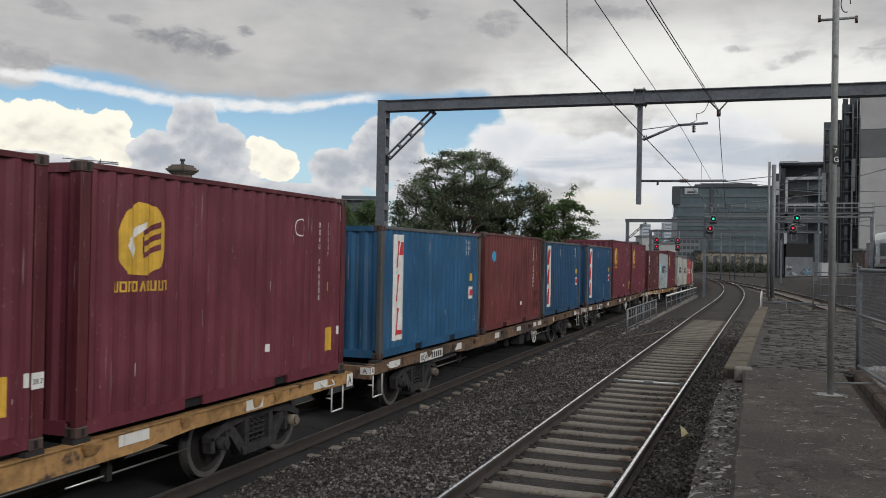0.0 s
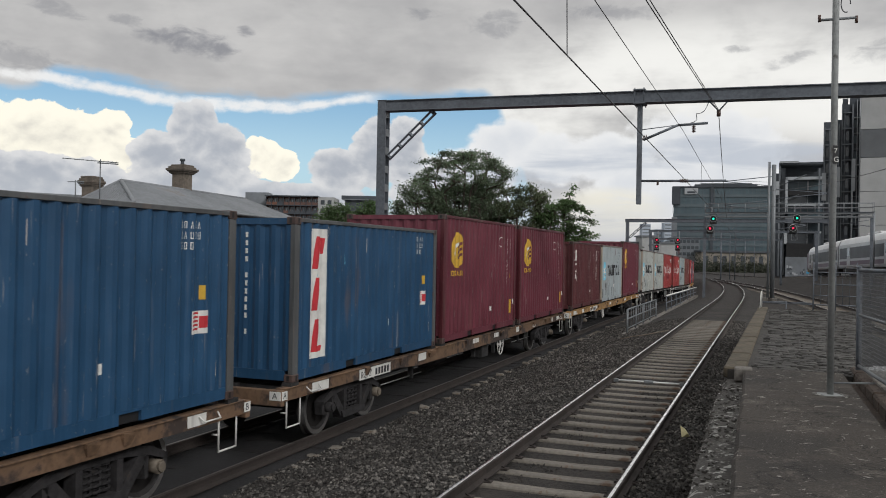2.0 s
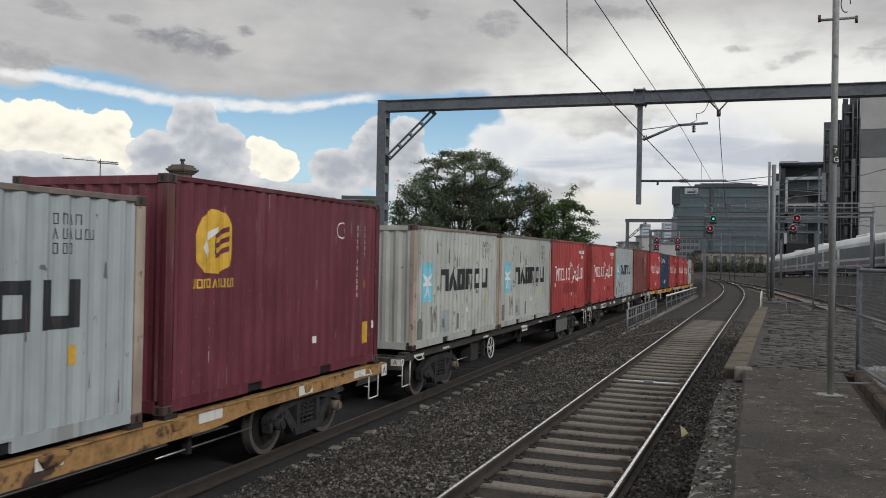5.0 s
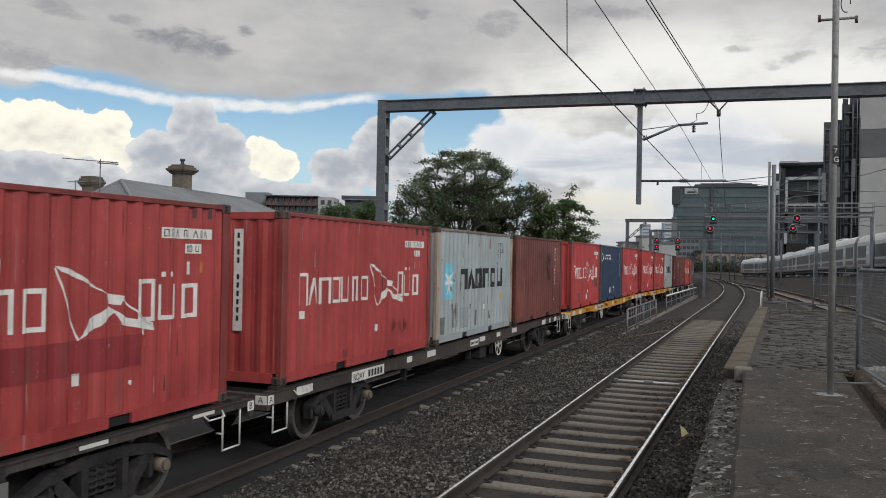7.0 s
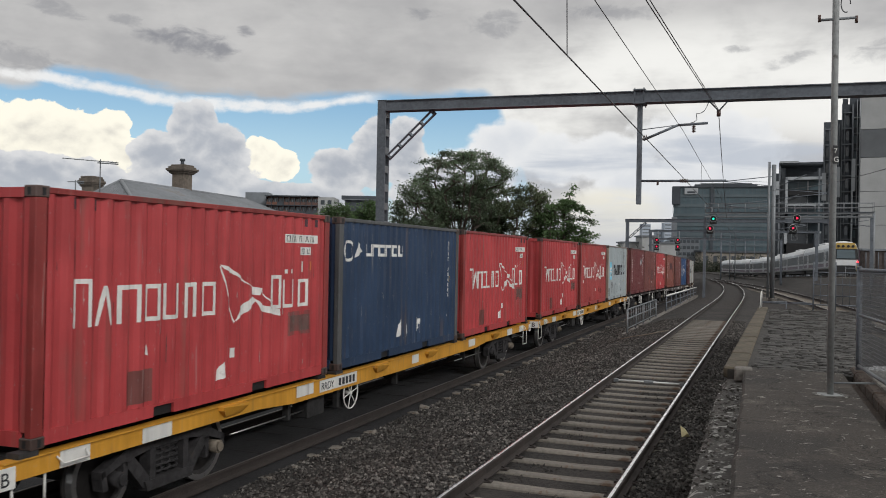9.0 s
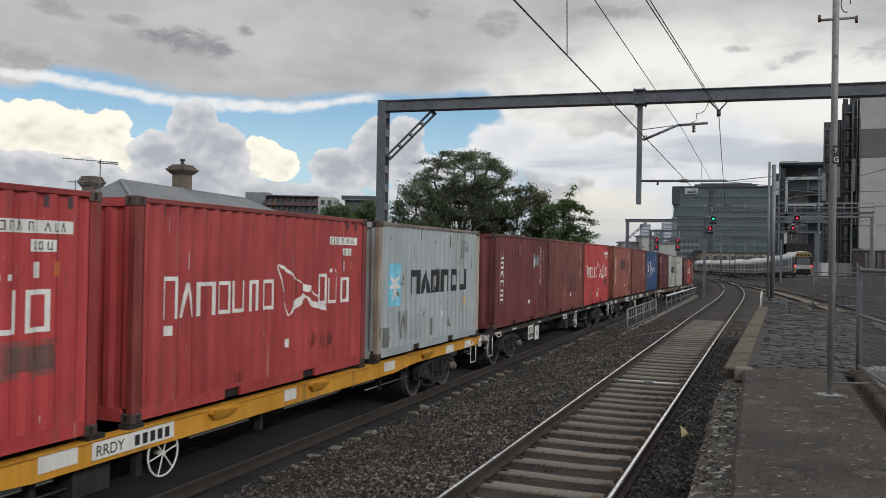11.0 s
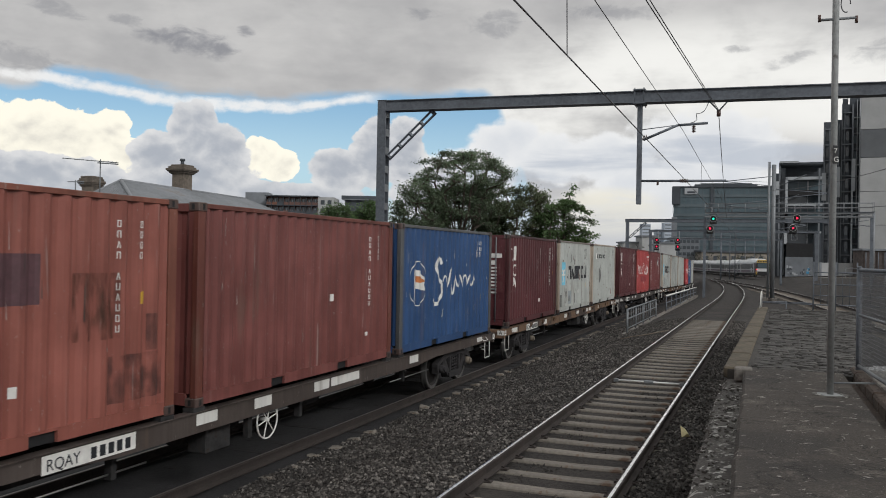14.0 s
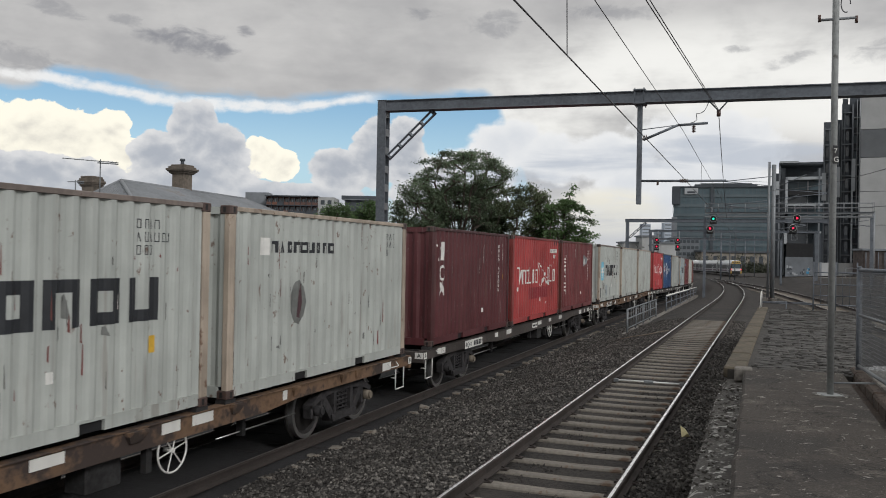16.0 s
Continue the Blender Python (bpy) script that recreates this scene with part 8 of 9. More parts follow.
def house():
    h = thing("house", "old cream house with a hipped grey iron roof", "house")
    ra, rb = Vector((-12.04, 31.77, 5.6)), Vector((-9.75, 41.35, 5.6))
    d = (rb - ra).normalized()
    r = Vector((d.y, -d.x, 0))
    hw, ez = 2.95, 4.55
    e = lambda p, k, s: Vector((p.x, p.y, ez)) + d * k + r * s * hw
    A1, A2, B1, B2 = e(ra, -3.6, 1), Vector((-13.8, 30.1, 4.3)), e(rb, 0.3, 1), Vector((rb.x, rb.y, 4.3)) + d * 0.3 - r * 1.5
    for nm, pts, rb0 in (("roof_plane", [ra, rb + d * 0.3, B1, A1], None), ("roof_plane", [rb + d * 0.3, ra, A2, B2], None), ("roof_hip", [ra, A1, A2], None)):
        bm = bmesh.new()
        slab(bm, pts, 0.06)
        part(nm, bm, M["roof_iron"], h, "grey corrugated roof iron")
    bm = bmesh.new()
    ribs_on(bm, ra, rb + d * 0.3, A1.lerp(B1, 3.6 / ((B1 - A1).length)), B1, 64)
    n = 32
    for i in range(1, n):
        t = i / n
        a = A1.lerp(A1.lerp(B1, 3.6 / (B1 - A1).length), t)
        b = A1.lerp(ra, t)
        rod(bm, a + Z * 0.008, b + Z * 0.008, 0.02, 4, caps=False)
    for i in range(1, 40):
        t = i / 40
        a = A1.lerp(A2, t)
        b = A1.lerp(ra, t * 2) if t < 0.5 else A2.lerp(ra, (1 - t) * 2)
        rod(bm, a + Z * 0.008, b + Z * 0.008, 0.02, 4, caps=False)
    part("roof_ribs", bm, M["roof_iron"], h)
    part("ridge_cap", rods([(ra, rb + d * 0.3), (ra, A1), (ra, A2)], 0.07, 8), M["roof_iron"], h, "rounded ridge capping")
    part("gutter", rods([(A1, B1), (A1, A2)], 0.06, 6), M["roof_iron"], h)
    w = bmesh.new()
    i1, i2, j1, j2 = (e(ra, -3.2, 0.9), e(ra, -1.5, -0.4), e(rb, 0.1, 0.9), e(rb, 0.1, -0.4))
    lo = [Vector((p.x, p.y, -0.6)) for p in (i1, j1, j2, i2)]
    hi = [Vector((p.x, p.y, ez - 0.03)) for p in (i1, j1, j2, i2)]
    lv, hv = [w.verts.new(p) for p in lo], [w.verts.new(p) for p in hi]
    for i in range(4):
        w.faces.new((lv[i], lv[(i + 1) % 4], hv[(i + 1) % 4], hv[i]))
    top = w.verts.new(rb + d * 0.1)
    w.faces.new((hv[1], hv[2], top))
    bmesh.ops.recalc_face_normals(w, faces=w.faces)
    part("wall", w, M["render_wall"], h)
    return h


house()
chimney("chimney", "tall rendered chimney with a stepped cap and clay pot", -11.2, 36.4, 5.2, 6.68, 0.60, 0.95, True)
chimney("chimney", "short soot-stained chimney with a stepped cap", -13.2, 31.9, 3.6, 5.74, 0.50, 0.55, False)


def neighbour():
    h = thing("house", "neighbouring house with a long pale iron roof", "house")
    a, b = Vector((-26, 27.5, 5.22)), Vector((-14.0, 33.2, 5.05))
    d = (b - a).normalized()
    r = Vector((d.y, -d.x, 0))
    for s in (1, -1):
        bm = bmesh.new()
        e0, e1 = a + r * s * 3.5 - Z * 1.2, b + r * s * 3.5 - Z * 1.2
        slab(bm, [a, b, e1, e0], 0.06)
        ribs_on(bm, a, b, e0, e1, 60)
        part("roof_plane", bm, M["roof_iron"], h)
    part("ridge_cap", rods([(a, b)], 0.07, 8), M["roof_iron"], h)
    w = bmesh.new()
    pts = [a + r * 3.2, b + r * 3.2, b - r * 3.2, a - r * 3.2]
    lv = [w.verts.new((p.x, p.y, -0.6)) for p in pts]
    hv = [w.verts.new((p.x, p.y, 3.95)) for p in pts]
    for i in range(4):
        w.faces.new((lv[i], lv[(i + 1) % 4], hv[(i + 1) % 4], hv[i]))
    part("wall", w, M["render_wall"], h)


neighbour()


def aerial(label, x, y, z0, z1, boom, n, tilt):
    a = thing("tv_aerial", label, "tv aerial")
    p = Vector((x, y, z0))
    part("mast", rods([(p, Vector((x, y, z1)))], 0.022, 6), M["galv"], a)
    b0, b1 = Vector(boom[0]), Vector(boom[1])
    part("boom", rods([(b0, b1)], 0.016, 6), M["galv"], a)
    side = Vector((0.5, -1.0, 0)).normalized()
    for i in range(n):
        q = b0.lerp(b1, 0.15 + 0.8 * i / max(1, n - 1))
        ln = 0.10 + 0.22 * i / n
        part("element", rods([(q - side * ln, q + side * ln)], 0.009, 5), M["galv"], a)
    part("reflector_boom", rods([(b1.lerp(b0, 0.38) - Z * 0.06, b1 - Z * 0.05)], 0.022, 6), M["galv"], a)
    return a


aerial("thin metal tv aerial on a roof mast", -12.0, 29.7, 4.55, 6.16, ((-13.11, 29.19, 6.13), (-11.44, 29.89, 6.07)), 12, 0)
aerial("small thin metal tv aerial on a roof", -12.7, 29.35, 4.55, 5.40, ((-12.95, 29.3, 5.33), (-12.45, 29.45, 5.35)), 4, 0)


# ---- trees ----
def leaf_cloud(rng, centres, per, size, spread, flat=0.75):
    """Small folded leaf sprays round the given twig ends."""
    V, Fc = [], []
    for c, k in centres:
        for _ in range(max(1, int(per * k))):
            o = rng.normal(0, spread, 3) * np.array([1, 1, flat])
            n = rng.normal(0, 1, 3)
            n[2] = abs(n[2]) + 0.3
            n /= np.linalg.norm(n)
            u = np.cross(n, rng.normal(0, 1, 3))
            u /= (np.linalg.norm(u) + 1e-6)
            v = np.cross(n, u)
            s = size * rng.uniform(0.6, 1.4)
            p = np.array(c) + o
            b = len(V)
            V += [p - u * s, p - v * s * 0.42 + n * s * 0.12, p + u * s, p + v * s * 0.42 + n * s * 0.12]
            Fc += [(b, b + 1, b + 2), (b, b + 2, b + 3)]
    return V, Fc


def tree(label, base, trunk_h, pads, seed, leaf, per, leafsize, fork=0.36, fan=(), spread=0.16, flat=0.75):
    """A tree grown towards its leaf pads: each pad (x, y, z, half-width, half-height, twig ends) is joined to the nearest limb."""
    rng = np.random.RandomState(seed)
    t = thing("tree", label, "tree", "trees behind the freight line")
    base = np.array(base, float)
    nodes, parent = [base, base + [0.05, 0, trunk_h * 0.5], base + [0.0, 0.05, trunk_h]], [-1, 0, 1]
    tips = []
    order = sorted(pads, key=lambda q: np.hypot(np.hypot(q[0] - base[0], q[1] - base[1]), 0.6 * (q[2] - base[2] - trunk_h)))

    def join(p, stop):
        d = [np.linalg.norm(np.array(nd) - p) + 1.3 * max(0.0, nd[2] - p[2] + 0.1) + (0.0 if i else 3.0) for i, nd in enumerate(nodes)]
        i = int(np.argmin(d))
        a = np.array(nodes[i])
        n = max(1, int(np.linalg.norm(p - a) / stop))
        for j in range(1, n + 1):
            f = j / n
            q = a + (p - a) * f
            if j < n:
                q = q + rng.normal(0, 0.10 * stop, 3) + np.array([0, 0, -0.12 * stop * math.sin(math.pi * f)])
            nodes.append(q)
            parent.append(i if j == 1 else len(nodes) - 2)
        return len(nodes) - 1

    for q in fan:
        a, q = np.array(nodes[2]), np.array(q, float)
        for j in range(1, 6):
            f = j / 5
            nodes.append(a + (q - a) * f + np.array([0, 0, 0.25 * math.sin(math.pi * f)]) + rng.normal(0, 0.05, 3))
            parent.append(2 if j == 1 else len(nodes) - 2)
    for x, y, z, rw, rh, n in order:
        join(np.array([x, y, z - rh * 0.6]), 0.8)
        for _ in range(n):
            a = rng.uniform(0, 2 * math.pi)
            q = rng.rand() ** 0.5
            p = np.array([x + rw * q * math.cos(a), y + rw * q * math.sin(a), z + rh * rng.uniform(-1, 1) * (1 - 0.5 * q)])
            tips.append((join(p, 0.4), p))
    load = np.zeros(len(nodes))
    for i, _ in tips:
        while i >= 0:
            load[i] += 1
            i = parent[i]
    trunk, limbs = bmesh.new(), bmesh.new()
    for i in range(1, len(nodes)):
        j = parent[i]
        r = lambda q: 0.010 * (max(1, load[q]) ** fork)
        rod(trunk if i <= 2 else limbs, Vector(nodes[j]), Vector(nodes[i]), r(i) if j < 0 else min(r(j), r(i) * 1.3), 8 if i <= 2 else 5, r(i), caps=False)
    part("trunk", trunk, M["bark"], t)
    part("branch_framework", limbs, M["bark"], t)
    V, Fc = leaf_cloud(rng, [(tuple(p), 1) for _, p in tips], per, leafsize, spread, flat)
    me = bpy.data.meshes.new("crown")
    me.from_pydata([tuple(v) for v in V], [], Fc)
    me.materials.append(leaf)
    part("crown", me, None, t, "uneven crown of small leaves")
    return t


def dome_pads(seed, cx, cy, z0, z1, rad, n, rw, rh, twigs, flat=1.0, low=0.0):
    """Leaf pads spread over a rough dome; rad: its half-width."""
    rng = np.random.RandomState(seed)
    out = []
    for i in range(n):
        f = rng.rand()
        z = z0 + (z1 - z0) * f
        prof = math.sqrt(max(0.05, 1 - (f * 0.93) ** 2.2)) * (0.75 + 0.25 * min(1, f * 4 + low))
        a, q = rng.uniform(0, 2 * math.pi), rng.uniform(0.25, 1.0) ** 0.6
        out.append((cx + rad * prof * q * math.cos(a), cy + rad * prof * q * math.sin(a) * 0.8, z, rw * rng.uniform(0.7, 1.25), rh * rng.uniform(0.7, 1.2), twigs))
    return out


def umbrella_pads(seed, cx, cy, zc, rad, rz, n, rw, rh, twigs):
    """Flat leaf pads over the shell of a wide dome, with a few inside it."""
    rng = np.random.RandomState(seed)
    out = []
    for i in range(n):
        u = 1 - 1.02 * rng.rand()
        a = rng.uniform(0, 2 * math.pi)
        w = math.sqrt(max(0.0, 1 - max(0.0, u) ** 2)) * (1 + 0.25 * min(0.0, u))
        q = rng.uniform(0.62, 1.06) ** 0.6
        out.append((cx + rad * w * q * math.cos(a), cy + rad * w * q * math.sin(a) * 0.8, zc + rz * u * q, rw * rng.uniform(0.6, 1.25), rh * rng.uniform(0.7, 1.2), twigs))
    return out


GZ = -0.45
tree("broad spreading tree with dull green airy crown", (0.9, 48.0, GZ), 3.6, umbrella_pads(5, 1.05, 48, 7.0, 2.85, 1.98, 96, 0.40, 0.08, 8) + dome_pads(4, 1.05, 48, 4.4, 6.5, 2.6, 34, 0.45, 0.12, 8) + dome_pads(41, 1.1, 48.4, 5.2, 7.7, 2.1, 22, 0.40, 0.09, 8), 7, M["leaf"], 16, 0.062,
     fan=[(1.05 + 1.9 * math.cos(a), 48 + 1.5 * math.sin(a), 6.6 + 0.5 * math.sin(3 * a)) for a in (0.2, 0.9, 1.7, 2.6, 3.3, 4.1, 5.0, 5.8)] + [(1.2, 48, 7.8), (0.4, 47.7, 7.5), (1.9, 48.2, 7.4), (0.0, 48.3, 7.0), (2.4, 47.8, 6.9)], spread=0.17, flat=0.45)
tree("dense dull green tree below the broad tree", (-1.5, 47.0, GZ), 3.0, dome_pads(6, -1.35, 47, 3.2, 6.85, 1.75, 74, 0.45, 0.2, 11), 12, M["leaf"], 15, 0.075)
tree("dense dull green tree behind the railway", (1.2, 50.0, GZ), 3.0, dome_pads(7, 1.3, 50, 3.0, 7.1, 3.0, 140, 0.55, 0.26, 11), 13, M["leaf"], 15, 0.085)
tree("dull green tree with reddish leaf tips", (4.2, 49.0, GZ), 3.0, dome_pads(8, 4.35, 49, 3.0, 6.95, 2.2, 104, 0.45, 0.22, 11), 14, M["leaf_red"], 14, 0.08)
SPRAYS = [(6.5 + 0.32 * i * c, 48 + 0.2 * i * d, z + 0.16 * i - 0.028 * i * i, 0.20, 0.07, 4) for z, c, d in ((5.6, 0.95, 0.3), (5.0, 1.0, -0.3), (4.3, 1.05, 0.2), (5.9, 0.6, -0.2), (6.0, 0.35, 0.4)) for i in range(1, 7)]
tree("bright green leafy young tree with drooping sprays", (6.6, 48.0, GZ), 3.0, dome_pads(9, 6.3, 48, 2.8, 6.1, 1.35, 56, 0.40, 0.14, 9) + SPRAYS + [(7.1, 48, 6.6, 0.22, 0.1, 5), (7.35, 48, 6.95, 0.12, 0.12, 4)], 15, M["leaf_bright"], 13, 0.085, spread=0.15, flat=0.5)
tree("low bright green shrubby tree with loose twigs", (7.8, 49.5, GZ), 2.4, dome_pads(10, 7.5, 49.5, 2.6, 4.9, 1.25, 34, 0.40, 0.18, 9), 16, M["leaf_bright"], 13, 0.085)
for i, (x, y, h, r) in enumerate(((-7.3, 58.0, 6.15, 1.35), (-5.3, 60.0, 6.45, 1.5))):
    tree("far green tree by the houses", (x, y, GZ), 3.2, dome_pads(20 + i, x, y, 3.4, h, r, 50, 0.6, 0.35, 10), 30 + i, M["leaf_bright"], 14, 0.09)


# ---- buildings ----
def window_rows(b, x0, x1, z0, z1, y, cols, rows, fw, fh, mat, depth=0.25, label="", frame=None, skip=lambda i, j: False):
    for j in range(rows):
        for i in range(cols):
            if skip(i, j):
                continue
            cx, cz = x0 + (i + 0.5) * (x1 - x0) / cols, z0 + (j + 0.5) * (z1 - z0) / rows
            w, h = (x1 - x0) / cols * fw / 2, (z1 - z0) / rows * fh / 2
            part("window", bx((cx - w, y - 0.06, cz - h), (cx + w, y + depth, cz + h)), mat, b)


def turned(x, y):
    """Turns a building about its corner so that its front faces the platform."""
    return Matrix.Translation((x, y, 0)) @ Matrix.Rotation(-math.atan2(x, y), 4, "Z") @ Matrix.Translation((-x, -y, 0))


def apartments():
    """A long block of flats far behind the houses."""
    Y = 300.0
    K = Y / 130.0
    Xk = lambda x: x * K
    top = (11.5 - 3.05) * K + 3.05
    b = thing("apartment_building", "brown-red apartment block with rows of balconies", "building")
    x0, x1, x2 = Xk(-27.0), Xk(-19.2), Xk(-16.7)
    part("wall", bx((x0, Y, -1), (x1, Y + 14, top), None), M["bld_brown"], b)
    part("end_wall", bx((x1, Y - 0.4, -1), (x2, Y + 14, top + 0.05), None), M["bld_light"], b, "pale end wall")
    part("roof", bx((x0 - 0.5, Y - 1.6, top), (x1 + 0.1, Y + 14.2, top + 0.4), None), M["bld_dark"], b, "dark flat roof edge")
    part("lift_tower", bx((Xk(-30.8), Y + 5, -1), (Xk(-27.2), Y + 12, top + 1.7), None), M["bld_grey"], b)
    rng = random.Random(8)
    n = 9
    bay = (x1 - x0) / n
    for j in range(5):
        z = top - 2.95 * (j + 1)
        part("balcony", bx((x0 + 0.1, Y - 1.5, z - 0.25), (x1 - 0.1, Y, z), None), M["bld_dark"], b, "dark balcony slab")
        for i in range(n):
            x = x0 + bay * i
            w = part("window", bx((x + 0.35, Y - 0.06, z + 0.1), (x + bay - 0.35, Y + 0.1, z + 2.25)), M["pane"], b)
            part("frame", bx((x + bay * 0.5 - 0.06, Y - 0.12, z + 0.1), (x + bay * 0.5 + 0.06, Y - 0.06, z + 2.25)), M["bld_white"], w)
            part("balcony_screen", bx((x - 0.08, Y - 1.45, z), (x + 0.08, Y - 0.05, z + 2.7)), M["bld_dark"], b)
            part("balustrade", bx((x + 0.15, Y - 1.50, z), (x + bay - 0.15, Y - 1.44, z + 1.0)), rng.choice((M["bld_brown"], M["bld_brown"], M["bld_orange"], M["bld_dark"], M["bld_white"])), b)
    for j in range(3):
        for i in range(2):
            part("window", bx((x1 + 1.0 + 2.4 * i, Y - 0.46, top - 2.6 - 2.95 * j), (x1 + 2.4 + 2.4 * i, Y - 0.3, top - 1.0 - 2.95 * j)), M["pane"], b)
    c = thing("apartment_building", "dark flat-roofed block behind the trees", "building")
    part("wall", bx((Xk(-15.6), Y + 10, -1), (Xk(-11.0), Y + 20, top + 0.1)), M["bld_dark"], c)
    part("roof", bx((Xk(-16.1), Y + 9.0, top + 0.1), (Xk(-10.6), Y + 20.5, top + 1.4)), M["bld_dark"], c)
    part("fascia", bx((Xk(-16.0), Y + 8.9, top - 0.2), (Xk(-10.7), Y + 9.0, top + 0.1)), M["bld_grey"], c)


apartments()


def office():
    Y = 330.0
    b = thing("office_building", "large blue-grey glass office block with a dark roof plant", "building", at=turned(61.9 * Y / 230, Y))
    k = Y / 230.0
    x0, x1 = 61.9 * k, 86.9 * k
    zt = 30.8
    part("core", bx((x0 + 0.6, Y + 0.8, -2), (x1, Y + 40, zt)), M["bld_dark"], b)
    floors = 8
    fh = (zt - 1.0) / floors
    xm = x0 + (x1 - x0) * 0.40
    for j in range(floors):
        z = 1.0 + j * fh
        part("spandrel", bx((x0, Y, z), (x1, Y + 1.2, z + fh * 0.30)), M["office_band"], b)
        part("glass_band", bx((x0 + 0.2, Y + 0.25, z + fh * 0.30), (xm - 0.2, Y + 1.0, z + fh)), M["office_glass"], b)
        part("glass_band", bx((xm + 0.2, Y + 0.25, z + fh * 0.30), (x1 - 0.2, Y + 1.0, z + fh)), M["office_glass"], b)
        n = 26
        for i in range(n + 1):
            x = x0 + (x1 - x0) * i / n
            part("mullion", bx((x - 0.08, Y + 0.1, z + fh * 0.30), (x + 0.08, Y + 0.5, z + fh)), M["office_band"], b)
    part("fin", bx((xm - 0.5, Y - 0.4, -1), (xm + 0.5, Y + 0.8, zt)), M["bld_dark"], b)
    part("roof_plant", bx((x0 + 8, Y + 3, zt), (x1 - 5, Y + 30, zt + 1.5)), M["bld_dark"], b)
    part("parapet", bx((x0 - 0.3, Y - 0.3, zt), (x1 + 0.2, Y + 40, zt + 0.5)), M["bld_dark"], b)
    part("roof_sign", bx((x0 + 4.2, Y - 0.5, zt - 2.6), (x0 + 9.2, Y - 0.2, zt - 0.2)), M["bld_white"], b, "pale rectangular sign")
    part("roof_sign_mark", bx((x0 + 5.2, Y - 0.6, zt - 2.2), (x0 + 8.2, Y - 0.5, zt - 1.5)), M["bld_dark"], b)
    # dark corner bay that juts out, with a lit gap below it
    part("corner_bay", bx((x0 - 0.5, Y - 1.0, zt - 6.5), (x0 + 2.6, Y + 3.0, zt + 0.2)), M["bld_dark"], b, "dark jutting corner bay")
    part("corner_bay", bx((x0 - 0.5, Y - 1.0, zt - 19.0), (x0 + 1.6, Y + 3.0, zt - 11.5)), M["bld_grey"], b, "grey jutting corner bay")
    part("roof_step", bx((x0 + (x1 - x0) * 0.28, Y - 0.2, zt), (x0 + (x1 - x0) * 0.80, Y + 2, zt + 1.6)), M["bld_dark"], b)
    # lower wing
    part("podium", bx((x0 - 1.2, Y - 2.0, -2), (x0 + 10, Y + 8, 11.5)), M["bld_grey"], b)
    window_rows(b, x0 - 1.0, x0 + 9.8, 4.0, 11.2, Y - 2.0, 7, 3, 0.8, 0.5, M["pane"])
    return b


office()


def boxes_on(b, rows):
    """Boxes of a facade: from and to along it, from and to in height, from and to in depth."""
    for name, u0, u1, z0, z1, d0, d1, mat, lab in rows:
        part(name, bx((u0, d0, z0), (u1, d1, z1)), M[mat], b, lab)


def facing(heading, distance):
    """The pose of a facade whose middle lies that way and that far from the platform, square to the view."""
    return Matrix.Rotation(-radians(heading), 4, "Z") @ Matrix.Translation((0, distance, 0))


